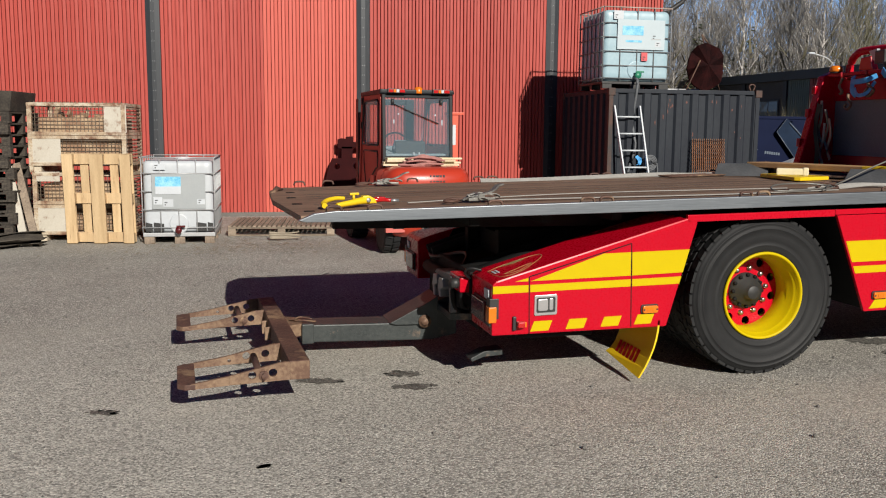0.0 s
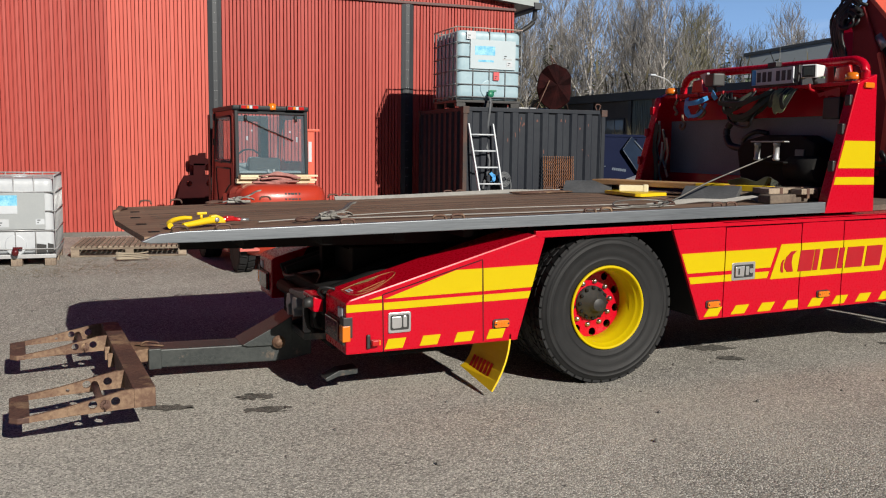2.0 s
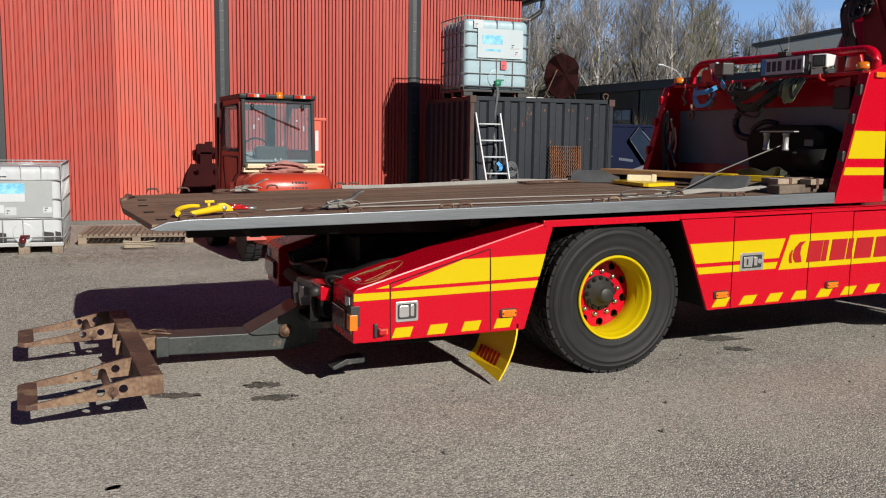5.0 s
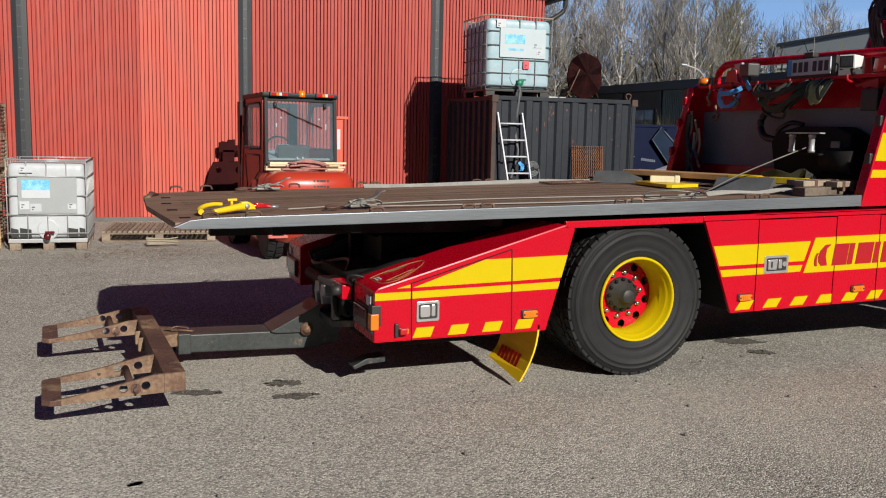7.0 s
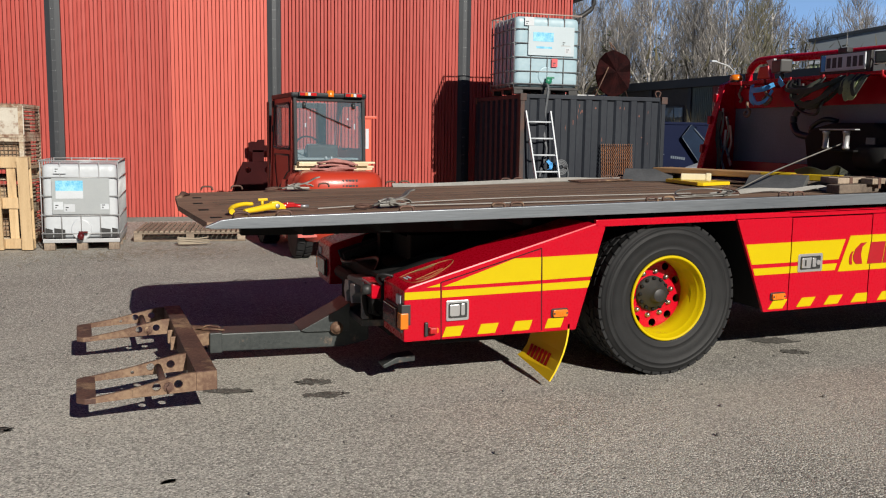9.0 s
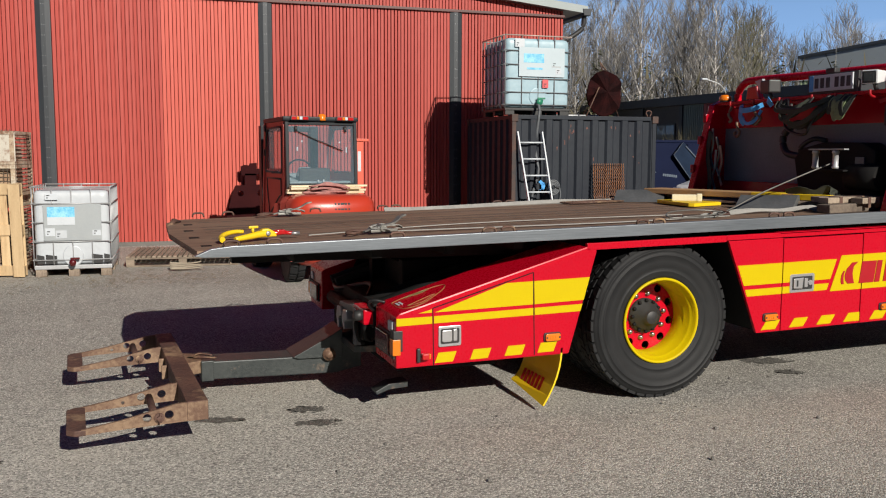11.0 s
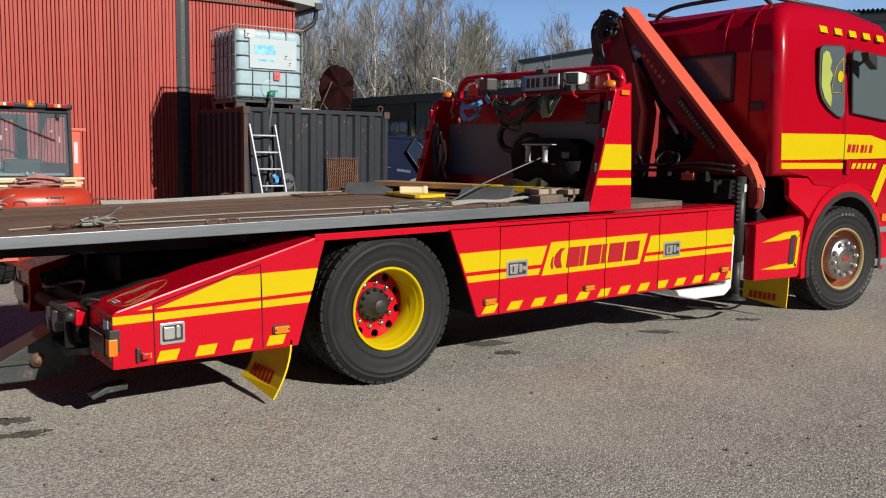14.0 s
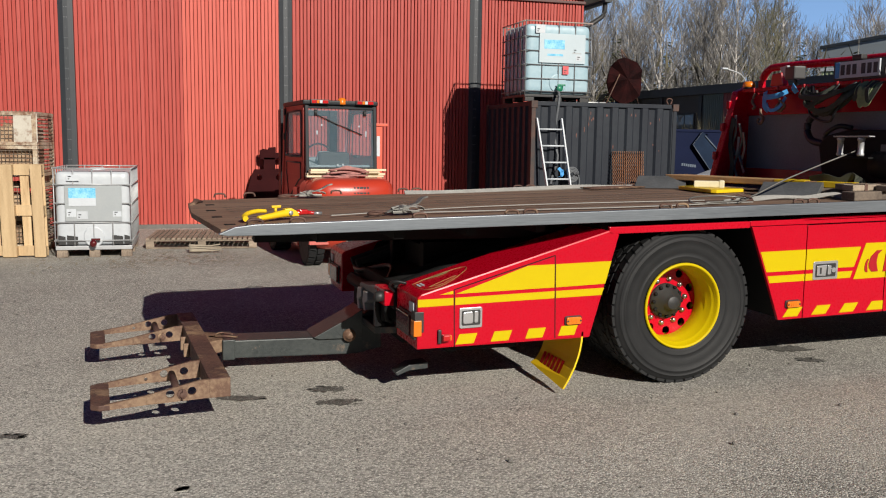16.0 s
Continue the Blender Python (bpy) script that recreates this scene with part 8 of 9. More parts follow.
        for z in (1.55, 1.88):
            part("door_hinge", box(B(), x - 0.02 + 0.02 * sgn, y1 - 0.02 - 0.13 * (z - 1.1), z, x + 0.02 + 0.02 * sgn, y1 + 0.04 - 0.13 * (z - 1.1), z + 0.09, 0.006), M["plastic"], door)
        bm = B()
        box(bm, x - 0.03, y0 + 0.75, 1.32, x + 0.03, y0 + 0.95, 1.34, 0.004)
        part("door_handle", bm, M["plastic"], door)
    bm = B()
    box(bm, -0.49, y0 + 0.02, 1.99, 0.49, y1 - 0.02, 2.05, 0.02)
    roof = part("roof", bm, M["cab_frame"], t)
    part("rear_frame", box(B(), -0.44, y0 + 0.055, 1.945, 0.44, y0 + 0.085, 1.99, 0.004), M["cab_frame"], t)
    part("rear_frame", box(B(), -0.42, y0 + 0.0, 1.165, 0.42, y0 + 0.035, 1.21, 0.004), M["cab_frame"], t)
    bm = B()
    prism(bm, [(y0 + 0.02, 1.20), (y0 + 0.026, 1.20), (y0 + 0.078, 1.95), (y0 + 0.072, 1.95)], "x", -0.445, 0.445)
    pane = part("rear_window", bm, M["fglass"], t, "pale tinted rear window with a wiper")
    bm = B()
    tube(bm, [(-0.30, y0 + 0.05, 1.86), (0.28, y0 + 0.03, 1.62)], 0.008, 5)
    part("wiper", bm, M["plastic"], pane)
    for x in (-0.32, 0.32):
        bm = B()
        tube(bm, [(x, y0 + 0.055, 1.93), (x, y0 + 0.05, 1.86)], 0.02, 8)
        part("window_hinge", bm, M["plastic"], pane)
    bm = B()
    prism(bm, [(y1 - 0.10, 1.95), (y1 - 0.094, 1.95), (y1 + 0.05, 1.1), (y1 + 0.044, 1.1)], "x", -0.42, 0.42)
    part("windscreen", bm, M["fglass"], t)
    # interior
    bm = B()
    box(bm, -0.24, 0.62, 1.02, 0.24, 1.05, 1.16, 0.04)
    box(bm, -0.21, 0.55, 1.12, 0.21, 0.64, 1.40, 0.045)
    part("seat", bm, M["cab_inside"], t)
    bm = B()
    tube(bm, [(0.18 * math.cos(2 * math.pi * k / 16), 1.38 + 0.06 * math.sin(2 * math.pi * k / 16), 1.34 + 0.16 * math.sin(2 * math.pi * k / 16)) for k in range(17)], 0.013, 6)
    tube(bm, [(0, 1.38, 1.34), (0, 1.5, 1.0)], 0.03, 8)
    part("steering_wheel", bm, M["plastic"], t)
    bm = B()
    prism(bm, [(-0.36, 1.07), (-0.35, 1.22), (-0.22, 1.31), (0.10, 1.33), (0.20, 1.26), (0.36, 1.21), (0.38, 1.07)], "y", 1.22, 1.36, 0.03)
    dash = part("dashboard", bm, M["cab_trim_blue"], t, "rounded blue-grey dashboard")
    part("dial_hood", prism(B(), [(-0.10, 1.26), (0.16, 1.26), (0.10, 1.40), (-0.06, 1.40)], "y", 1.14, 1.24, 0.025), M["cab_trim_blue"], dash)
    part("parcel_shelf", box(B(), -0.40, 0.27, 1.19, 0.40, 0.45, 1.235, 0.015), M["cab_trim_blue"], t)
    # small white tags paint the glints on the rear window
    for x, z, h in ((-0.31, 1.62, 0.05), (-0.25, 1.73, 0.02), (0.33, 1.60, 0.07), (0.24, 1.72, 0.02), (-0.05, 1.225, 0.03), (0.02, 1.225, 0.03)):
        part("sticker", box(B(), x, y0 + 0.062 - 0.03 * (z < 1.3), z, x + 0.018, y0 + 0.066 - 0.03 * (z < 1.3), z + h), M["label_white"], pane)
    # lamps on the roof
    for x in (-0.28, 0.31):
        bm = B()
        box(bm, x - 0.12, y0 - 0.01, 2.0, x + 0.12, y0 + 0.05, 2.055, 0.008)
        lamp = part("rear_lamp", bm, M["plastic"], roof, "red and white rear lamp cluster")
        for a, b, mm in ((-0.105, -0.045, "redlens"), (0.035, 0.105, "redlens"), (-0.04, -0.008, "amber")):
            part("colour_lens", box(B(), x + a, y0 - 0.015, 2.008, x + b, y0 - 0.008, 2.046, 0.002), M[mm], lamp)
        bm = B()
        box(bm, x - 0.004, y0 - 0.015, 2.008, x + 0.031, y0 - 0.008, 2.046, 0.002)
        part("white_lens", bm, M["label_white"], lamp)
    bm = B()
    lathe(bm, [(0.055, 2.05), (0.055, 2.07), (0.05, 2.12), (0.03, 2.135), (0.0001, 2.138)], (0.02, y0 + 0.06, -0.05), 18, "z")
    part("beacon", bm, M["amber"], roof)
    # mast and load guard
    for x in (-0.36, 0.36):
        bm = B()
        box(bm, x - 0.06, 1.95, 0.12, x + 0.06, 2.12, 1.98, 0.008)
        part("mast_channel", bm, M["cab_frame"], t)
    for z in (0.5, 1.90):
        part("mast_tie", box(B(), -0.30, 1.98, z, 0.30, 2.08, z + 0.08, 0.008), M["cab_frame"], t)
    bm = B()
    box(bm, 1.0, 2.05, 0.5, 1.14, 2.17, 1.79, 0.008)
    box(bm, 0.96, 2.03, 1.77, 1.22, 2.19, 1.81, 0.006)
    gd = part("attachment_arm", bm, M["crane"], t, "orange clamp arm on the mast")
    bm = B()
    box(bm, 1.05, 2.045, 1.32, 1.10, 2.051, 1.62)
    part("white_label", bm, M["label_white"], gd)
    bm = B()
    box(bm, -0.60, 2.12, 0.45, 1.12, 2.2, 0.6, 0.008)
    part("carriage", bm, M["fork_dull"], t)
    for x in (-0.35, 0.30):
        bm = B()
        prism(bm, [(2.2, 0.05), (3.2, 0.05), (3.2, 0.07), (2.26, 0.10), (2.26, 0.6), (2.2, 0.6)], "x", x, x + 0.12)
        part("fork_tine", bm, M["black"], t)
    return t


forklift()
FK = pose(-0.86, 6.15, 0, 0, 0, 3.2)
for k, (y, z, w) in enumerate(((0.02, 1.092, 0.98), (0.10, 1.117, 1.03), (0.03, 1.142, 0.94), (0.12, 1.167, 1.06))):
    bm = B()
    box(bm, -0.50 + 0.02 * k, -0.06, 0, -0.50 + w, 0.06, 0.024, 0.003)
    solid("timber_strip", bm, M["pale_wood"], "pale timber strip laid across the forklift bonnet", "timber", group="timber on the forklift", m=FK @ pose(0, y, z, 0, 0, 2 * k - 3))
bm = B()
rnd = random.Random(3)
for k in range(13):
    pts = []
    cx, cy, ph = rnd.uniform(-0.10, 0.10), rnd.uniform(-0.03, 0.03), rnd.uniform(0, 6.28)
    rx, ry = rnd.uniform(0.10, 0.25), rnd.uniform(0.04, 0.085)
    for i in range(9):
        a = 2 * math.pi * i / 8 * rnd.uniform(0.92, 1.08) + ph
        pts.append((cx + rx * math.cos(a) + 0.03 * rnd.uniform(-1, 1), cy + ry * math.sin(a), 0.016 + 0.0105 * k * (1 - abs(cx + rx * math.cos(a)) * 1.6) + 0.014 * rnd.random()))
    tube(bm, curve_pts(pts, 3), 0.0125, 6)
solid("rope_coil", bm, M["rope"], "dusky pink rope coiled on the forklift bonnet", "rope", m=FK @ pose(-0.02, -0.13, 1.075))



# thin maroon plates imitate the shadow on the wall beside the forklift
def clamp_attachment():
    t = thing("clamp_attachment", pose(0, 10.85, 0), "flat dark maroon cutout standing in for the forklift's shadow on the wall", "attachment")
    bm = B()
    holed(bm, [(-1.63, 0.0), (-1.61, 0.47), (-1.50, 0.90), (-1.44, 1.03), (-0.86, 1.05), (-0.86, 0.0)],
          [(-1.355, 0.89, 0.05), (-1.01, 0.895, 0.06), (-1.33, 0.345, 0.04)], "y", 0.0, 0.05)
    part("frame_plate", bm, M["maroon"], t)
    part("post", box(B(), -1.28, 0.0, 1.03, -1.08, 0.06, 1.24, 0.006), M["maroon"], t)
    bm = B()
    prism(bm, [(-1.34, 1.22), (-1.345, 1.36), (-1.28, 1.385), (-1.20, 1.375), (-1.19, 1.41), (-1.07, 1.42), (-1.07, 1.20), (-1.30, 1.20)], "y", 0.0, 0.06, 0.004)
    part("head_plate", bm, M["maroon"], t)
    part("cross_bar", box(B(), -1.09, 0.01, 1.22, -0.62, 0.05, 1.32, 0.006), M["maroon"], t)


clamp_attachment()

# ---- container with its load ----
CT = pose(2.54, 8.10, 0, 0, 0, WALL_ANGLE)


def container():
    W, D, H = 2.57, 2.2, 2.21
    t = thing("storage_container", CT, "small dark grey corrugated steel container with rust spots", "container")

    def corr(n, length, z0, z1, dep=0.036):
        line = []
        p = length / n
        for i in range(n):
            u = i * p
            line += [(u, 0), (u + 0.30 * p, 0), (u + 0.42 * p, dep), (u + 0.82 * p, dep), (u + 0.94 * p, 0)]
        return line + [(length, 0)]
    for name, fn, n, ln in (("front_sheet", lambda u, w: (0.07 + u, 0.012 + w), 9, W - 0.14), ("back_sheet", lambda u, w: (0.07 + u, D - 0.012 - w), 9, W - 0.14),
                            ("side_sheet", lambda u, w: (0.012 + w, 0.07 + u), 8, D - 0.14), ("side_sheet", lambda u, w: (W - 0.012 - w, 0.07 + u), 8, D - 0.14)):
        bm = B()
        line = [fn(u, w) for u, w in corr(n, ln, 0, 0)]
        lo = [bm.verts.new((x, y, 0.15)) for x, y in line]
        hi = [bm.verts.new((x, y, H - 0.06)) for x, y in line]
        for i in range(len(line) - 1):
            bm.faces.new((lo[i], lo[i + 1], hi[i + 1], hi[i]))
        part(name, bm, M["container"], t)
    for x in (0, W - 0.07):
        for y in (0, D - 0.07):
            part("corner_post", box(B(), x, y, 0.1, x + 0.07, y + 0.07, H - 0.1, 0.006), M["cont_rust"] if (x == 0 and y == 0) else M["container"], t)
            for z in (0.0, H - 0.11):
                part("corner_casting", box(B(), x - 0.01, y - 0.01, z, x + 0.10, y + 0.09, z + 0.115, 0.01), M["cont_rust"], t)
    for z in (0.02, H - 0.07):
        for y in (0.005, D - 0.065):
            part("end_rail", box(B(), 0.1, y, z, W - 0.1, y + 0.06, z + 0.065, 0.006), M["container"], t)
        for x in (0.005, W - 0.065):
            part("side_rail", box(B(), x, 0.09, z, x + 0.06, D - 0.09, z + 0.065, 0.006), M["container"], t)
    part("roof_sheet", box(B(), 0.05, 0.05, H - 0.03, W - 0.05, D - 0.05, H - 0.012), M["container"], t)
    part("floor", box(B(), 0.05, 0.05, 0.1, W - 0.05, D - 0.05, 0.14), M["beam"], t)
    rnd = random.Random(21)
    for k in range(24):
        x, z = rnd.uniform(0.7, 2.3), rnd.choice((rnd.uniform(1.75, 2.05), rnd.uniform(1.2, 2.0)))
        u = ((x - 0.07) / ((W - 0.14) / 9)) % 1
        yy = 0.011 if u < 0.3 else 0.047 if 0.44 < u < 0.8 else None
        if yy is None:
            continue
        bm = B()
        sx, sz = rnd.uniform(0.006, 0.016), rnd.uniform(0.012, 0.045)
        pts = [(x + sx * (1 + 0.3 * rnd.uniform(-1, 1)) * math.cos(a), z + sz * (1 + 0.4 * rnd.uniform(-1, 1)) * math.sin(a)) for a in [2 * math.pi * i / 9 for i in range(9)]]
        bm.faces.new([bm.verts.new((px, yy - 0.002, pz)) for px, pz in pts])
        part("rust_scab", bm, M["rust_scab"], t)


container()
ibc(CT @ pose(-0.07, 0.15, 2.21, 0, 0, 0.5) @ Matrix.Diagonal((1.13, 0.86, 1.085, 1)), "bluish caged bulk tank standing on the container", True)
HS = CT @ pose(0.45, 0.10, 0)
bm = B()
tube(bm, curve_pts([(0.0, 0.05, 2.38), (0.02, -0.06, 2.34), (0.0, -0.10, 2.17), (-0.03, -0.05, 1.7), (-0.02, -0.16, 1.3), (-0.10, -0.1, 0.9), (-0.15, -0.12, 0.4), (0.1, -0.2, 0.05)]), 0.022, 8)
solid("outlet_hose", bm, M["hose_grey"], "grey hose hanging from the tank outlet", "hose", m=HS)


def ladder():
    t = thing("aluminium_ladder", CT @ pose(0.08, -0.43, 0.0, -12.2, 0, 0), "bright aluminium ladder leaning on the container", "ladder")
    for x0, x1 in ((0.20, 0.0), (0.58, 0.42)):
        bm = B()
        prism(bm, [(x0 - 0.012, 0), (x0 + 0.012, 0), (x1 + 0.012, 1.985), (x1 - 0.012, 1.985)], "y", -0.03, 0.03, 0.004)
        part("stile", bm, M["label_white"], t)
    for k in range(7):
        z = 0.22 + 0.265 * k
        f = z / 1.93
        bm = B()
        tube(bm, [(0.20 - 0.20 * f, 0, z), (0.58 - 0.16 * f, 0, z)], 0.014, 8)
        part("rung", bm, M["label_white"], t)


ladder()
bm = B()
for k in range(4):
    for j in range(2):
        r = 0.06 + 0.03 * k
        tube(bm, [(r * math.cos(a), 0.03 * j - 0.05, 1.08 * r * math.sin(a)) for a in [2 * math.pi * i / 18 for i in range(19)]], 0.017, 6)
tube(bm, curve_pts([(0.15, -0.05, 0.0), (0.17, -0.06, -0.16), (0.15, -0.05, -0.34), (0.20, -0.04, -0.45)]), 0.017, 6)
solid("hose_coil", bm, M["hose_grey"], "grey hose coiled on the front of the container", "hose", m=CT @ pose(0.66, -0.10, 1.06) @ Matrix.Scale(0.72, 4))
bm = B()
band(bm, curve_pts([(-0.07, 0, 0.12), (0.0, -0.03, 0.04), (0.06, 0.02, 0.0), (0.02, 0.0, -0.10), (-0.06, 0.02, -0.13)]), 0.12, 0.01, (1, 0.3, 0.2))
solid("blue_rag", bm, M["blue_strap"], "blue rag tied to the ladder", "rag", m=CT @ pose(0.45, -0.16, 1.10) @ Matrix.Scale(0.55, 4))
bm = B()
for k in range(17):
    tube(bm, [(0.034 * k + 0.017 * (i % 2), 0.004 * (i % 2), 0.0305 * i) for i in range(22)], 0.0085, 4)
solid("expanded_mesh", bm, M["diamond"], "rusty expanded-metal panel leaning on the container", "mesh panel", m=CT @ pose(1.40, -0.10, 0.80, -6, 0, 0))
bm = B()
box(bm, 1.36, -0.34, 0.0, 1.98, -0.06, 0.80, 0.01)
solid("steel_drum_box", bm, M["container"], "dark steel box in front of the container", "box", m=CT)


def dish():
    t = thing("folded_disc", CT @ pose(2.02, 0.8, 2.21, 0, 0, -12), "dark red-brown disc with folds propped on thin legs", "disc")
    bm = B()
    n = 16
    c = bm.verts.new((0.02, -0.09, 0.44))
    ring = [bm.verts.new(((0.30 + 0.012 * (k % 3)) * math.cos(2 * math.pi * k / n + 0.1), 0.085 * math.cos(5 * 2 * math.pi * k / n + 0.6) * (0.6 + 0.4 * math.cos(2.0 * k)), 0.42 + 0.39 * math.sin(2 * math.pi * k / n + 0.1))) for k in range(n)]
    rim = [bm.verts.new((v.co.x * 1.02, v.co.y + 0.03, 0.42 + (v.co.z - 0.42) * 1.02)) for v in ring]
    for k in range(n):
        bm.faces.new((c, ring[k], ring[(k + 1) % n]))
        bm.faces.new((ring[k], rim[k], rim[(k + 1) % n], ring[(k + 1) % n]))
    back = bm.verts.new((0, 0.0, 0.42))
    for k in range(n):
        bm.faces.new((back, rim[(k + 1) % n], rim[k]))
    bmesh.ops.recalc_face_normals(bm, faces=bm.faces)
    part("disc_sheet", bm, M["folded_disc"], t)
    for a, b in (((-0.05, 0.03, 0.55), (-0.36, 0.2, 0.012)), ((0.1, 0.05, 0.5), (0.34, 0.3, 0.012)), ((-0.12, -0.06, 0.52), (-0.40, -0.30, 0.012)), ((-0.05, 0.0, 0.80), (-0.10, 0.0, 0.95)), ((0.02, 0.0, 0.80), (-0.10, 0.0, 0.95))):
        part("leg", tube(B(), [a, b], 0.011, 6), M["rust"], t)


dish()
for k, (y, z) in enumerate(((0.9, 2.222), (1.02, 2.222), (0.96, 2.254))):
    bm = B()
    tube(bm, [(0.98, y, z), (2.2, y + 0.1, z)], 0.018, 8)
    solid("steel_pipe", bm, M["cage"], "grey pipe lying on the container roof", "pipe", group="pipes on the container", m=CT)
bm = B()
tube(bm, curve_pts([(-0.02, 0, 0), (-0.05, 0, 0.07), (0.0, 0, 0.1), (0.05, 0, 0.07), (0.02, 0, 0)]), 0.012, 6)
solid("lifting_shackle", bm, M["rust"], "rusty lifting shackle on the container corner", "shackle", m=CT @ pose(2.45, 0.06, 2.21))

# oil spots and litter on the asphalt
for k, (x, y, rx, ry, turn) in enumerate(((-2.75, 0.50, 0.13, 0.05, -0.33), (-2.21, 0.545, 0.105, 0.055, -0.33), (-2.195, 0.25, 0.115, 0.05, -0.2), (1.40, 0.69, 0.17, 0.085, -0.33), (1.33, 0.34, 0.09, 0.05, -0.4),
                                         (3.0, 0.26, 0.15, 0.07, -0.55), (4.23, 0.18, 0.10, 0.05, -0.55), (-3.96, 0.12, 0.07, 0.03, -0.3), (-3.14, -0.86, 0.018, 0.005, 0.55), (-3.25, 1.05, 0.11, 0.06, -0.2))):
    spot = patch("oil_spot", x, y, rx, ry, M["oil"], "dark oil spot soaked into the asphalt", "stain", 7 + k, turn=turn, ragged=0.45)
    rnd = random.Random(70 + k)
    for i in range(16):
        a, r = rnd.uniform(0, 6.283), rnd.uniform(0.85, 1.35)
        u, v = rx * r * math.cos(a), ry * r * math.sin(a)
        s = rnd.uniform(0.006, 0.018)
        ring = [(s * 1.6 * math.cos(q) * rnd.uniform(0.7, 1.2), s * math.sin(q) * rnd.uniform(0.7, 1.2)) for q in [0.785 * n for n in range(8)]]
        bm = B()
        bm.faces.new([bm.verts.new((u * math.cos(turn) - v * math.sin(turn) + p, u * math.sin(turn) + v * math.cos(turn) + q, 0.0005)) for p, q in ring])
        part("splash", bm, M["oil"], spot)
bm = B()
rnd = random.Random(12)
for k in range(900):
    x = rnd.gauss(-3.2, 0.9)
    y = rnd.gauss(6.9, 0.35) if rnd.random() < 0.7 else rnd.uniform(7.2, 10.8)
    s = rnd.uniform(0.004, 0.016)
    a = rnd.uniform(0, 3.14)
    p = Vector((x, y, 0.004 + rnd.uniform(0, 0.006)))
    d = Vector((math.cos(a), math.sin(a), rnd.uniform(-0.05, 0.2))) * s * rnd.uniform(1, 5)
    e = Vector((-math.sin(a), math.cos(a), 0)) * s * 0.4
    bm.faces.new([bm.verts.new(p + q) for q in (d + e, -d + e, -d - e, d - e)])
solid("dry_litter", bm, M["litter"], "dry twigs and leaf litter on the asphalt", "litter", kind="stuff")
bm = B()
for k in range(260):
    x, y = rnd.uniform(-6, 3), rnd.uniform(-3.5, 6.5)
    s = rnd.uniform(0.004, 0.012)
    made = bmesh.ops.create_icosphere(bm, subdivisions=1, radius=s, matrix=Matrix.Translation((x, y, s * 0.5)))
solid("loose_gravel", bm, M["plinth"], "small loose stones scattered on the asphalt", "gravel", kind="stuff")


# ---- distance: skips, car, sheds, trees ----
def skip(m, label):
    t = thing("waste_skip", m, label, "skip", group="blue waste skips")
    bm = B()
    prism(bm, [(0.0, 0.25), (0.0, 1.55), (0.35, 1.95), (3.2, 1.95), (3.4, 0.25)], "y", 0.0, 1.9, 0.02)
    body = part("body", bm, M["blue_bin"], t)
    for x in (0.9, 1.7, 2.5):
        part("rib", box(B(), x, -0.05, 0.3, x + 0.09, 0.0, 1.9, 0.01), M["blue_bin"], body)
    for y in (0.2, 1.5):
        part("skid", box(B(), 0.2, y, 0.0, 3.2, y + 0.2, 0.25), M["black"], t)


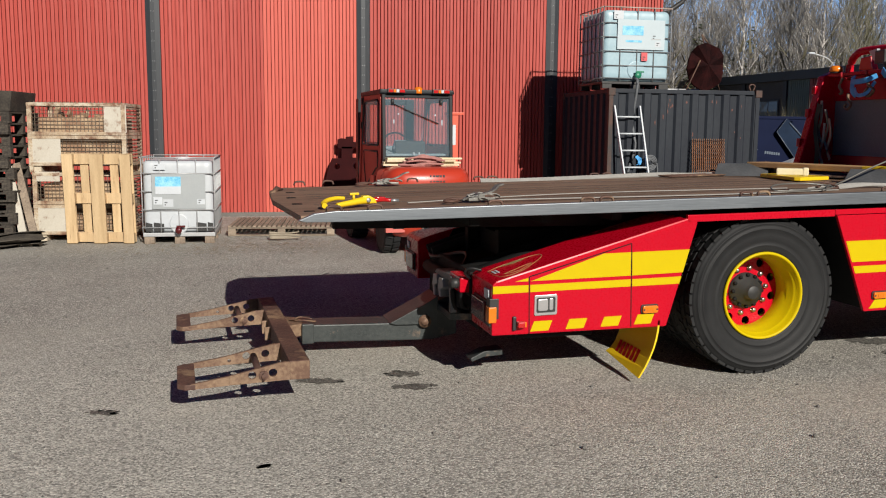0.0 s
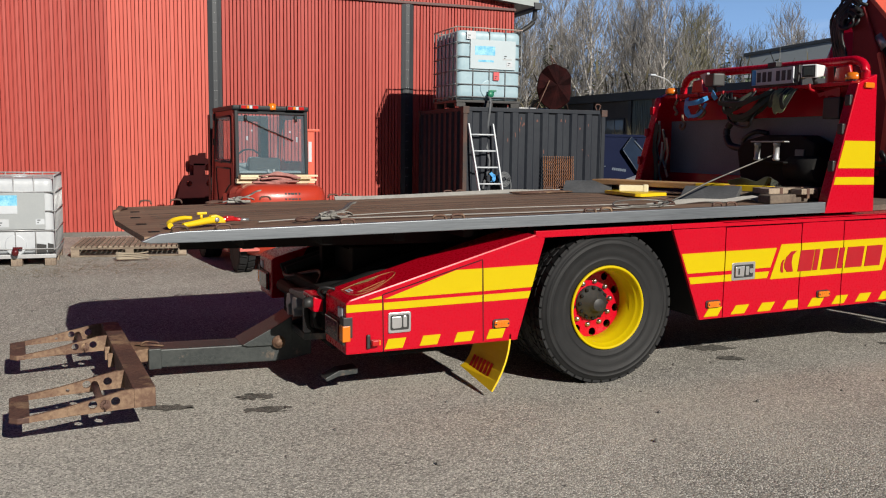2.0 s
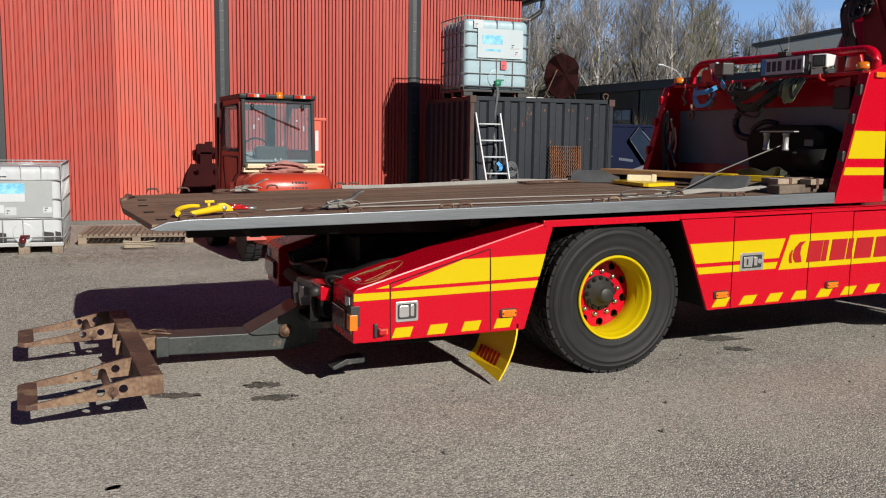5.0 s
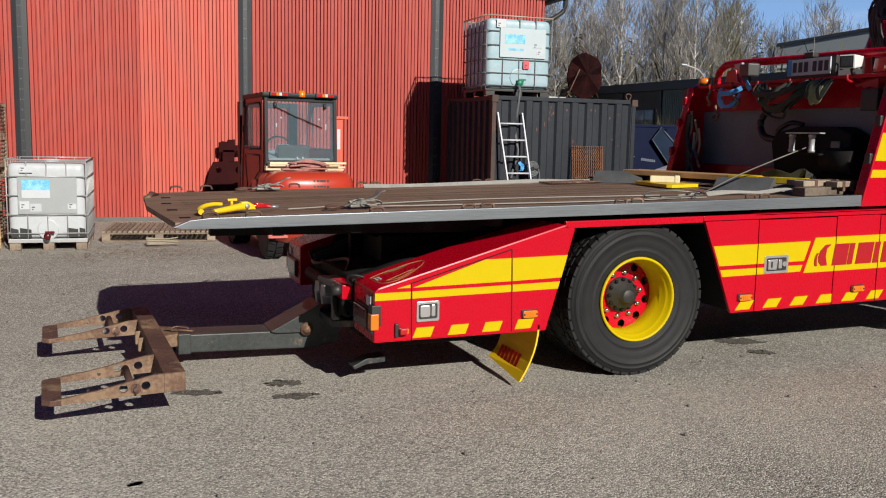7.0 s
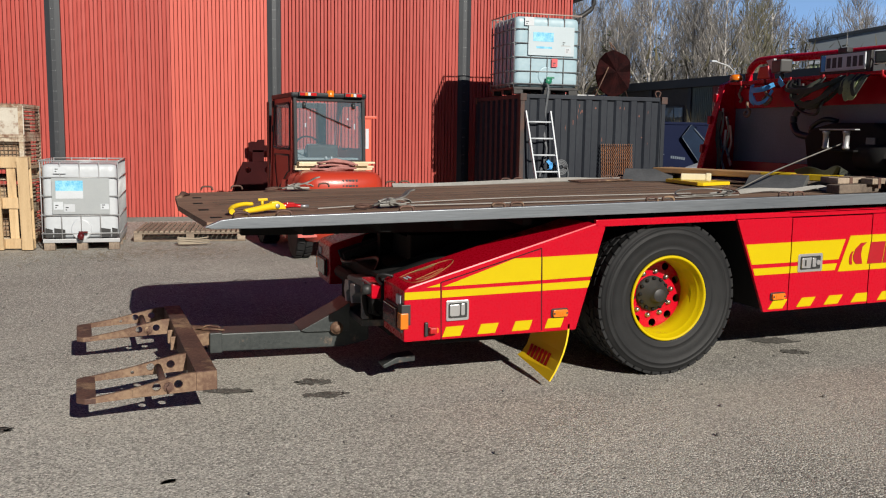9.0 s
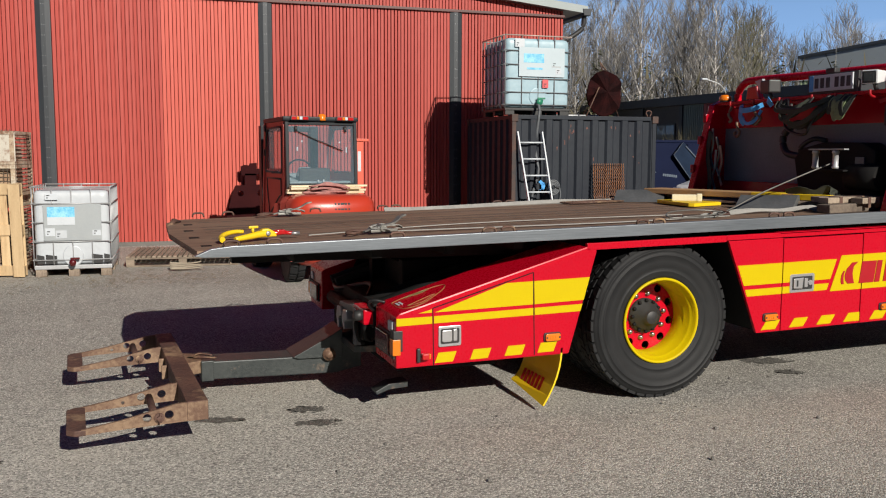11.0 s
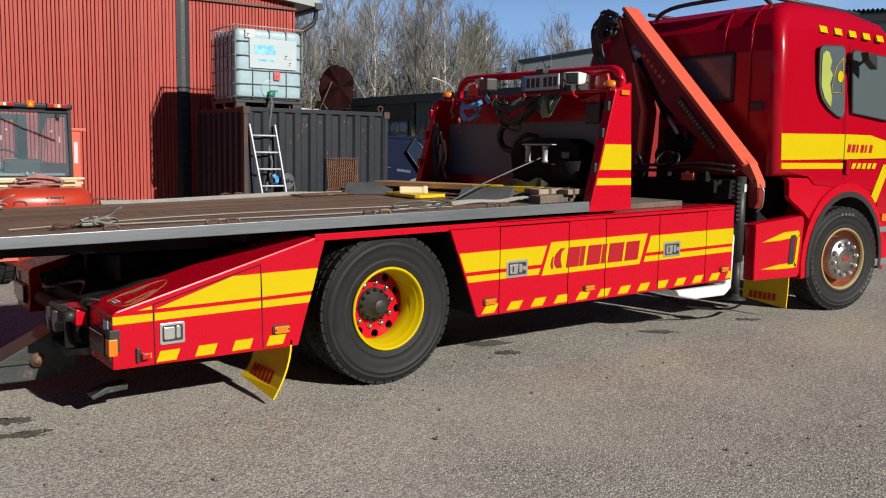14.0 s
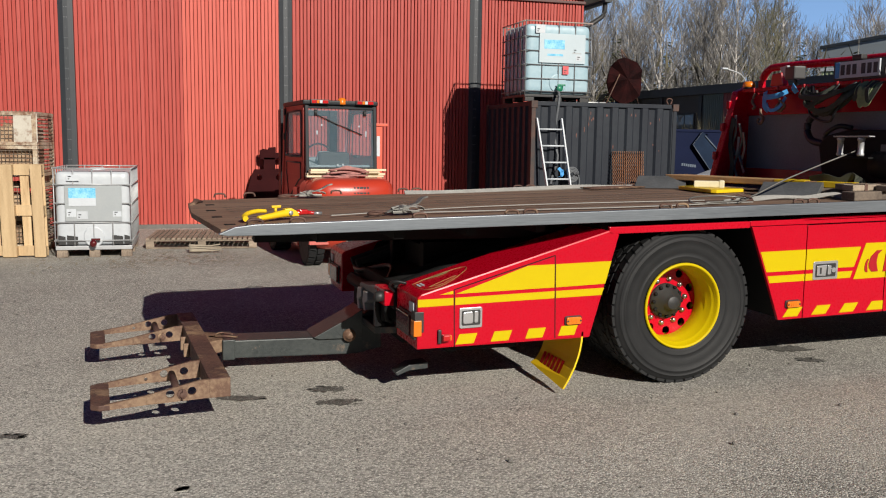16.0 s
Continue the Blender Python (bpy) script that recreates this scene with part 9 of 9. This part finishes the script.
def open_skip(m):
    """Hollow skip: shell of plates, a loading mouth with its hatch swung down and a lid thrown open."""
    t = thing("waste_skip", m, "dark blue waste skip with an open lid and hatch", "skip", group="blue waste skips")
    L, D, H = 4.4, 1.9, 2.02
    part("front_plate", prism(B(), [(0, 0.25), (2.73, 0.25), (2.73, 1.26), (1.98, 1.90), (3.30, 1.90), (3.42, H), (0, H)], "y", 0.0, 0.05), M["blue_bin"], t)
    part("front_plate", prism(B(), [(2.735, 0.25), (L, 0.25), (L, 1.45), (3.75, 1.26), (2.735, 1.26)], "y", -0.02, 0.04, 0.006), M["blue_bin"], t)
    for a, b in (((0, D - 0.05, 0.25), (L, D, H)), ((0, 0.05, 0.25), (0.05, D - 0.05, H)), ((L - 0.05, 0.05, 0.25), (L, D - 0.05, 1.45)), ((0.05, 0.05, 0.25), (L - 0.05, D - 0.05, 0.31)), ((0.0, 0.05, H - 0.04), (3.42, D - 0.05, H))):
        part("shell_plate", box(B(), *a, *b), M["blue_bin"], t)
    part("inner_baffle", prism(B(), [(3.32, 0.9), (3.95, 1.15), (3.38, 1.86), (3.32, 1.86)], "y", 0.35, 0.40), M["blue_bin"], t)
    part("top_rail", box(B(), -0.02, -0.03, H - 0.07, 3.42, 0.0, H + 0.01, 0.008), M["blue_bin"], t)
    for y in (0.25, 1.45):
        part("skid", box(B(), 0.2, y, 0.0, L - 0.2, y + 0.2, 0.25), M["black"], t)
    hatch = part("front_hatch", prism(B(), [(1.49, 1.57), (1.82, 1.97), (2.70, 1.23), (2.28, 0.63)], "y", -0.14, -0.09, 0.006), M["hatch_blue"], t, "dark blue hatch hanging open")
    part("hatch_rail", tube(B(), [(1.90, -0.16, 1.84), (2.62, -0.16, 1.18)], 0.018, 6), M["grey_bin"], hatch)
    part("hatch_rail", tube(B(), [(1.51, -0.15, 1.55), (2.27, -0.15, 0.65)], 0.012, 6), M["grey_bin"], hatch)
    for i in range(7):
        part("logo_bar", box(B(), 1.22 + 0.075 * i, -0.004, 0.93 - 0.008 * i, 1.275 + 0.075 * i, 0.002, 1.01 - 0.008 * i), M["grey_bin"], t)
    lid = part("open_lid", prism(B(), [(3.44, 1.95), (4.25, 2.27), (5.20, 1.66), (4.05, 1.58)], "y", -0.06, -0.01, 0.006), M["grey_bin"], t, "grey-blue lid standing open")
    for i in range(5):
        part("lid_bar", box(B(), 3.72 + 0.10 * i, -0.066, 1.86 - 0.06 * i, 3.78 + 0.10 * i, -0.059, 1.91 - 0.06 * i), M["label_white"], lid)
    bm = B()
    rnd = random.Random(2)
    for k in range(22):
        bmesh.ops.create_icosphere(bm, subdivisions=1, radius=rnd.uniform(0.03, 0.075), matrix=Matrix.Translation((rnd.uniform(2.85, 3.75), rnd.uniform(0.08, 0.5), 1.22 + rnd.uniform(0, 0.10))) @ Matrix.Diagonal((rnd.uniform(0.8, 1.8), 1, rnd.uniform(0.5, 1), 1)))
    part("load", box(B(), 0.1, 0.06, 0.35, L - 0.1, D - 0.06, 1.18), M["scrub"], t)
    tagged(part("rubbish", bm, M["wood_grey"], t), kind="stuff")
    for z, x1 in ((1.05, 0.95), (1.14, 0.62)):
        part("side_rail", tube(B(), [(0.3, -0.05, z + 0.35 * (z > 1.1)), (x1, -0.05, z)], 0.016, 6), M["grey_bin"], t)


open_skip(pose(11.0, 18.5, 0))
skip(pose(9.3, 20.8, 0, 0, 0, -32), "dark blue waste skip in shade")


def car(m):
    t = thing("parked_car", m, "white estate car parked with its nose towards the yard", "car")
    L = 4.6
    side = [(0.0, 0.35), (0.02, 0.62), (0.12, 0.80), (0.85, 0.96), (1.25, 1.02), (1.95, 1.44), (2.6, 1.52), (3.9, 1.48), (4.45, 1.05), (4.6, 0.9), (4.6, 0.38), (3.9, 0.30), (0.6, 0.28)]
    bm = B()
    prism(bm, side, "y", 0.0, 1.84)
    for v in bm.verts:
        if v.co.z > 0.98:
            k = (v.co.z - 0.98) / 0.54
            v.co.y = 0.92 + (v.co.y - 0.92) * (1 - 0.22 * k)
    bmesh.ops.bevel(bm, geom=list(bm.edges), offset=0.06, segments=3, affect="EDGES", profile=0.6)
    for f in bm.faces:
        f.smooth = True
    body = part("body", bm, M["car_white"], t)
    bm = B()
    v = [bm.verts.new(p) for p in ((1.22, 0.16, 1.06), (1.22, 1.68, 1.06), (1.88, 1.54, 1.445), (1.88, 0.30, 1.445))]
    bm.faces.new(v)
    for q in bm.verts:
        q.co.z += 0.022
        q.co.x -= 0.012
    part("windscreen", bm, M["tglass"], body)
    for y, s in ((0.02, 1), (1.82, -1)):
        bm = B()
        v = [bm.verts.new(p) for p in ((1.5, y + 0.01 * s, 1.04), (4.1, y + 0.01 * s, 1.04), (3.85, y + 0.17 * s, 1.40), (2.05, y + 0.17 * s, 1.40))]
        bm.faces.new(v)
        part("side_window", bm, M["tglass"], body)
        bm = B()
        tube(bm, [(2.0, 0.92 - 0.66 * s, 1.55), (3.8, 0.92 - 0.66 * s, 1.53)], 0.018, 6)
        part("roof_rail", bm, M["cage"], body)
        bm = B()
        box(bm, 1.55, y - 0.18 * s - 0.05, 1.0, 1.68, y - 0.18 * s + 0.05, 1.13, 0.03)
        part("door_mirror", bm, M["car_white"], body)
        for x in (0.85, 3.65):
            bm = B()
            lathe(bm, [(0.20, -0.10), (0.31, -0.11), (0.33, -0.08), (0.33, 0.08), (0.31, 0.11), (0.20, 0.10)], (x, y + 0.09 * s, 0.33), 28)
            wh = part("wheel", bm, M["rubber"], t)
            bm = B()
            lathe(bm, [(0.21, -0.09 * s), (0.19, -0.10 * s), (0.0001, -0.10 * s)], (x, y + 0.09 * s, 0.33), 20)
            part("rim", bm, M["cage"], wh)
        bm = B()
        box(bm, -0.01, 0.92 - s * 0.80 - 0.14, 0.60, 0.22, 0.92 - s * 0.80 + 0.14, 0.74, 0.04)
        part("headlamp", bm, M["chrome"], body)
    part("grille", box(B(), -0.015, 0.55, 0.45, 0.05, 1.29, 0.68, 0.02), M["plastic"], body)
    part("badge", lathe(B(), [(0.05, 0), (0.0001, -0.008)], (0.10, 0.92, 0.79), 12, "x"), M["chrome"], body)


car(pose(10.75, 13.2, 0, 0, 0, 18))

for k, (x, y) in enumerate(((5.35, 8.9), (5.55, 8.8))):
    bm = B()
    lathe(bm, [(0.10, 0), (0.11, 0.6), (0.09, 0.63), (0.0001, 0.64)] if k else [(0.05, 0), (0.05, 1.35), (0.04, 1.4), (0.0001, 1.41)], (x, y, 0), 16, "z")
    solid("canister" if k else "marker_post", bm, M["label_white"] if k else M["crane"], "white canister beside the container" if k else "orange marker post beside the container", "canister" if k else "post")
bm = B()
for k in range(8):
    tube(bm, [(5.0, 9.0, 0.55 + 0.1 * k), (5.33, 8.92, 0.55 + 0.1 * k)], 0.008, 4)
for k in range(5):
    tube(bm, [(5.0 + 0.08 * k, 9.0 - 0.02 * k, 0.0), (5.0 + 0.08 * k, 9.0 - 0.02 * k, 1.3)], 0.008, 4)
solid("barrier_mesh", bm, M["crane"], "orange barrier mesh beside the container", "barrier")


def shed():
    m = pose(19.0, 18.0, 0, 0, 0, 92)          # runs away along its own x
    t = thing("low_shed", m, "long low black shed with green and red panels", "building")
    L, D = 20.0, 4.5
    part("roof", box(B(), -0.4, -4.9, 3.62, L, 0.22, 3.98, 0.02), M["shed_black"], t, "black roof fascia")
    part("back_wall", box(B(), 0, -D, 0, L, -0.3, 3.62), M["shed_black"], t)
    x = 0.0
    for w, tone in ((2.3, "shed_brown"), (0.2, "shed_black"), (3.2, "shed_brown"), (1.9, "shed_red"), (1.3, "shed_green"), (0.2, "shed_black"), (2.6, "shed_brown"), (0.2, "shed_black"), (2.6, "shed_brown"), (1.6, "shed_red"), (0.2, "shed_black"), (3.0, "shed_brown")):
        part("wall_panel", box(B(), x, -0.3, 0, x + w, 0.0 if w > 1 else 0.08, 3.62), M[tone], t)
        if tone == "shed_brown":
            fr = part("window_frame", box(B(), x + 0.3, -0.02, 1.7, x + w - 0.3, 0.04, 2.9, 0.01), M["shed_black"], t)
            n = 3
            for i in range(n):
                a = x + 0.36 + (w - 0.72) * i / n
                part("window_pane", box(B(), a, 0.04, 1.78, a + (w - 0.72) / n - 0.06, 0.05, 2.82), M["tglass"], fr)
        elif w > 1:
            for i in range(int(w / 0.12)):
                part("board_batten", box(B(), x + 0.12 * i, 0.0, 0.2, x + 0.12 * i + 0.02, 0.02, 3.6), M[tone], t)
            part("door_leaf", box(B(), x + 0.3, 0.02, 0.0, x + 1.1, 0.05, 2.05, 0.01), M["hall_grey"] if tone == "shed_red" else M["shed_green"], t)
        x += w
    bm = B()
    tube(bm, curve_pts([(6.0, 0.2, 3.9), (6.0, 0.4, 4.15), (6.05, 0.6, 4.3), (6.2, 1.05, 4.45)]), 0.025, 8)
    arm = part("lamp_arm", bm, M["cage"], t, "curved lamp arm over the fascia")
    part("lamp_head", box(B(), 6.12, 1.0, 4.42, 6.28, 1.25, 4.48, 0.02), M["label_white"], arm)


shed()
for k in range(6):
    bm = B()
    tube(bm, [(0, 0, 0), (0, 0, 1.9)], 0.05, 8)
    solid("bollard_pipe", bm, M["label_white"], "white upright pipe before the shed", "post", group="white pipes by the shed", m=pose(15.5 + 0.9 * k, 22.0 - 1.9 * k, 0, 0, 0, 0))


def hall():
    t = thing("grey_hall", pose(26.8, 29.4, 0, 0, 0, -64), "large hall with grey upper cladding and a pale green lower wall", "building")
    L = 12.0
    bm = B()
    line = []
    n = 60
    for i in range(n):
        u = L * i / n
        p = L / n
        line += [(u, 0), (u + 0.4 * p, 0), (u + 0.5 * p, 0.05), (u + 0.9 * p, 0.05)]
    lo = [bm.verts.new((x, y, 0)) for x, y in line]
    hi = [bm.verts.new((x, y, 5.05)) for x, y in line]
    for i in range(len(line) - 1):
        bm.faces.new((lo[i], lo[i + 1], hi[i + 1], hi[i]))
    part("lower_wall", bm, M["hall_green"], t)
    part("white_band", box(B(), -0.05, -0.04, 5.05, L, 0.2, 5.19), M["label_white"], t)
    bm = B()
    prism(bm, [(0, 5.19), (L, 5.19), (L, 6.10 + 0.117 * L), (0, 6.10)], "y", -0.02, 6)
    part("upper_wall", bm, M["hall_grey"], t)
    for k in range(1, 3):
        part("panel_joint", box(B(), 4.0 * k, -0.03, 5.20, 4.0 * k + 0.05, -0.018, 6.08 + 0.468 * k), M["slate"], t)
    part("inner_wall", box(B(), 0.02, 0.06, 0, L, 6, 5.18), M["hall_grey"], t)
    part("roof_edge", prism(B(), [(-0.1, 6.07), (L, 6.09 + 0.117 * L), (L, 6.21 + 0.117 * L), (-0.1, 6.20)], "y", -0.12, 6.1), M["slate"], t)


hall()


def far_shed():
    t = thing("far_shed", pose(25.0, 12.6, 0, 0, 0, -60), "far grey shed with a dark corrugated roof edge", "building")
    part("wall", box(B(), 0, 0, 0, 16, 8, 6.15), M["hall_grey"], t)
    part("fascia", box(B(), -0.3, -0.35, 6.0, 16.3, -0.25, 6.3, 0.01), M["slate"], t)
    line = []
    for i in range(120):
        u = -0.4 + 0.14 * i
        line += [(u, 6.36), (u + 0.05, 6.42), (u + 0.09, 6.42)]
    bm = B()
    lo = [bm.verts.new((u, -0.45, z)) for u, z in line]
    hi = [bm.verts.new((u, 8.4, z + 0.5)) for u, z in line]
    for i in range(len(line) - 1):
        bm.faces.new((lo[i], lo[i + 1], hi[i + 1], hi[i]))
    part("roof", bm, M["shed_black"], t, "dark corrugated roof")


far_shed()


# ---- trees ----
def branch_mesh(rnd, height, spread, twigs, conifer=False):
    """Trunk and crown of a bare spring tree, as two lists of vertices and faces."""
    tv, tf, cv, cf = [], [], [], []

    def limb(vs, fs, pts, r0, r1, seg):
        base = len(vs)
        n = len(pts)
        for i, p in enumerate(pts):
            d = pts[min(i + 1, n - 1)] - pts[max(i - 1, 0)]
            s, u = frame_of(d)
            r = r0 + (r1 - r0) * i / (n - 1)
            for k in range(seg):
                a = 2 * math.pi * k / seg
                vs.append(p + r * (math.cos(a) * s + math.sin(a) * u))
        for i in range(n - 1):
            for k in range(seg):
                fs.append((base + i * seg + k, base + i * seg + (k + 1) % seg, base + (i + 1) * seg + (k + 1) % seg, base + (i + 1) * seg + k))

    trunk = [Vector((0.04 * height * rnd.uniform(-0.3, 0.3) * (i / 8), 0.04 * height * rnd.uniform(-0.3, 0.3) * (i / 8), height * i / 8)) for i in range(9)]
    limb(tv, tf, trunk, 0.012 * height + 0.02, 0.012, 7)
    if conifer:
        for i in range(2600):
            f = 0.12 + 0.88 * math.sqrt(rnd.random())
            z = height * (1 - (1 - 0.10) * f) + 0.02 * height
            r = spread * f * rnd.uniform(0.15, 1.0) * (0.75 + 0.25 * math.sin(9 * f + 3.1 * rnd.random()))
            a = rnd.uniform(0, 6.283)
            p = Vector((r * math.cos(a), r * math.sin(a), z - 0.25 * r))
            d = Vector((math.cos(a), math.sin(a), -0.2)) * rnd.uniform(0.10, 0.34)
            e = Vector((-math.sin(a), math.cos(a), rnd.uniform(-0.6, 0.6))) * rnd.uniform(0.02, 0.06)
            b = len(cv)
            cv.extend((p - d * 0.5 + e * 0.3, p - d * 0.5 - e * 0.3, p + d * 0.2 - e, p + d * 0.6, p + d * 0.2 + e))
            cf.append((b, b + 1, b + 2, b + 3, b + 4))
        return tv, tf, cv, cf

    def grow(p, d, length, r, level):
        n = 4
        pts = [p]
        for i in range(n):
            d = (d + Vector((rnd.uniform(-1, 1), rnd.uniform(-1, 1), rnd.uniform(-0.5, 0.9))) * 0.16).normalized()
            pts.append(pts[-1] + d * length / n)
        if level == 1:
            limb(tv, tf, pts, r, r * 0.35, 5)
        elif level == 2:
            limb(cv, cf, pts, r, r * 0.4, 3)
        else:
            s, u = frame_of(d)
            w = s * math.cos(rnd.uniform(0, 3)) + u * math.sin(rnd.uniform(0, 3))
            b = len(cv)
            cv.extend((pts[0] - w * r, pts[0] + w * r, pts[2] + w * r * 0.8, pts[4], pts[2] - w * r * 0.8))
            cf.append((b, b + 1, b + 2, b + 3, b + 4))
            return
        kids = (9 if level == 1 else twigs)
        for k in range(kids):
            f = rnd.uniform(0.2, 1.0)
            q = pts[min(int(f * n), n - 1)].lerp(pts[min(int(f * n) + 1, n)], f * n % 1)
            ang = Vector((rnd.uniform(-1, 1), rnd.uniform(-1, 1), rnd.uniform(0.0, 1.3)))
            grow(q, (d * 0.75 + ang * 0.8).normalized(), length * (rnd.uniform(0.38, 0.62) if level == 1 else rnd.uniform(0.55, 1.0)), max(r * 0.45, 0.011) if level == 1 else rnd.uniform(0.004, 0.0085), level + 1)

    for k in range(22):
        f = 0.22 + 0.76 * (k + rnd.random()) / 22
        i = min(int(f * 8), 7)
        p = trunk[i].lerp(trunk[i + 1], f * 8 - i)
        a = 2.4 * k + rnd.uniform(-0.5, 0.5)
        d = Vector((math.cos(a), math.sin(a), 1.05 + 1.0 * f))
        grow(p, d.normalized(), spread * (1.25 - 0.75 * f) * rnd.uniform(0.75, 1.25) + 0.35, 0.036 * (1.2 - f) + 0.016, 1)
    return tv, tf, cv, cf


def pydata(name, vs, fs, material):
    me = bpy.data.meshes.new(name)
    me.from_pydata([tuple(v) for v in vs], [], fs)
    me.materials.append(material)
    return me


kinds = []
for k in range(8):
    rnd = random.Random(100 + k)
    con = k == 6
    h = (9.5, 10.5, 8.5, 10.0, 9.0, 7.5, 8.0, 9.5)[k]
    tv, tf, cv, cf = branch_mesh(rnd, h, (2.3, 2.0, 2.5, 1.9, 2.4, 2.2, 1.7, 0.85)[k], (7, 7, 8, 7, 7, 8, 0, 4)[k], con)
    kinds.append((pydata("trunk", tv, tf, M["birch"] if k in (1, 3, 7) else M["bark"]), pydata("crown", cv, cf, M["needle"] if con else M["bud"] if k in (2, 5) else M["twig"]), h, con, k in (1, 3, 7)))
rnd = random.Random(77)
cam0 = Vector((-3.2, -4.85, 0))
for i in range(82):
    az = radians(24.0 + 24.5 * ((i * 0.618034) % 1))
    dist = rnd.uniform(43, 66)
    p = cam0 + Vector((math.sin(az), math.cos(az), 0)) * dist
    if p.x > 24 and p.y < 33:
        dist += 14
        p = cam0 + Vector((math.sin(az), math.cos(az), 0)) * dist
    if i % 9 == 5 and i < 48 and dist < 67:
        dist = 40 + (i % 7)
        p = cam0 + Vector((math.sin(az), math.cos(az), 0)) * dist
    kind = kinds[7] if i > 47 else kinds[6] if i % 9 == 5 else kinds[(1, 3)[i % 2]] if i % 4 == 1 else kinds[rnd.randrange(6)]
    s = rnd.uniform(0.74, 1.06) * (dist / 52) ** 0.5 * (1.0 if az < radians(40) else 0.86)
    t = thing("conifer_tree" if kind[3] else "bare_tree", pose(p.x, p.y, 0, 0, 0, rnd.uniform(0, 360)) @ Matrix.Diagonal((s, s, s, 1)),
              "dark green conifer at the edge of the wood" if kind[3] else "pale-barked birch, bare in early spring" if kind[4] else "bare deciduous tree in early spring", "tree", group="trees behind the yard")
    shared("trunk", kind[0], t, Matrix())
    shared("crown", kind[1], t, Matrix())

# shrubs before the shed and undergrowth at the wood's edge


def shrub_mesh(rnd, h, n, material):
    vs, fs = [], []
    for k in range(n):
        a, lean = rnd.uniform(0, 6.28), rnd.uniform(0.05, 0.6)
        p = Vector((rnd.uniform(-0.3, 0.3), rnd.uniform(-0.3, 0.3), 0))
        d = Vector((math.cos(a) * lean, math.sin(a) * lean, 1)).normalized()
        L = h * rnd.uniform(0.6, 1.0)
        for stem in range(5):
            q = p + d * L * (0.15 * stem)
            e = (d + Vector((rnd.uniform(-1, 1), rnd.uniform(-1, 1), 0.2)) * (0.45 if stem else 0.05)).normalized()
            ln = L * (1.0 if stem == 0 else rnd.uniform(0.25, 0.5))
            s, u = frame_of(e)
            w = (s * math.cos(a) + u * math.sin(a)) * (0.012 if stem == 0 else 0.007)
            b = len(vs)
            vs.extend((q - w, q + w, q + e * ln * 0.5 + w * 0.7, q + e * ln, q + e * ln * 0.5 - w * 0.7))
            fs.append((b, b + 1, b + 2, b + 3, b + 4))
    return pydata("shrub", vs, fs, material)


shrubs = [shrub_mesh(random.Random(300 + k), (2.6, 2.2, 3.0)[k], (90, 80, 100)[k], M["scrub"] if k != 1 else M["twig"]) for k in range(3)]
for k, (x, y, s, kind) in enumerate(((17.3, 22.4, 1.25, 0), (17.6, 25.5, 1.0, 2), (16.8, 28.6, 1.1, 1), (17.5, 20.2, 0.8, 1), (15.8, 26.8, 0.7, 0))):
    ob = new("bare_shrub", shrubs[kind])
    ob.matrix_world = pose(x, y, 0, 0, 0, 50 * k) @ Matrix.Diagonal((s, s, s, 1))
    tagged(ob, "bare twiggy shrub in front of the shed", "shrub", "shrubs by the shed")
vs, fs = [], []
rnd = random.Random(9)
for k in range(5200):
    az = radians(rnd.uniform(22, 49))
    dist = rnd.uniform(40, 70)
    p = cam0 + Vector((math.sin(az), math.cos(az), 0)) * dist + Vector((0, 0, rnd.uniform(0, 1) ** 1.4 * 5.4))
    d = Vector((rnd.uniform(-1, 1), rnd.uniform(-1, 1), rnd.uniform(0.1, 1.6))) * rnd.uniform(0.2, 0.6)
    s, u = frame_of(d)
    w = s * rnd.uniform(0.02, 0.07)
    b = len(vs)
    vs.extend((p - w, p + w, p + d + w * 0.4, p + d * 1.3, p + d - w * 0.4))
    fs.append((b, b + 1, b + 2, b + 3, b + 4))
ob = new("undergrowth", pydata("undergrowth", vs, fs, M["scrub"]))
tagged(ob, "tangled dry undergrowth below the trees", "undergrowth", kind="stuff")
# rising bank behind the wood
bm = B()
rows = []
for j, (dist, z) in enumerate(((62, -0.1), (70, 1.6), (84, 3.4), (110, 4.4))):
    rows.append([bm.verts.new((cam0.x + dist * math.sin(radians(a)), cam0.y + dist * math.cos(radians(a)), z + (0.5 * noise.noise((a * 0.3, j, 0)) if j else 0))) for a in range(-40, 80, 3)])
for a, b in zip(rows, rows[1:]):
    for k in range(len(a) - 1):
        bm.faces.new((a[k], a[k + 1], b[k + 1], b[k])).smooth = True
solid("wooded_bank", bm, M["scrub"], "low brown bank behind the trees", "bank", kind="structure")
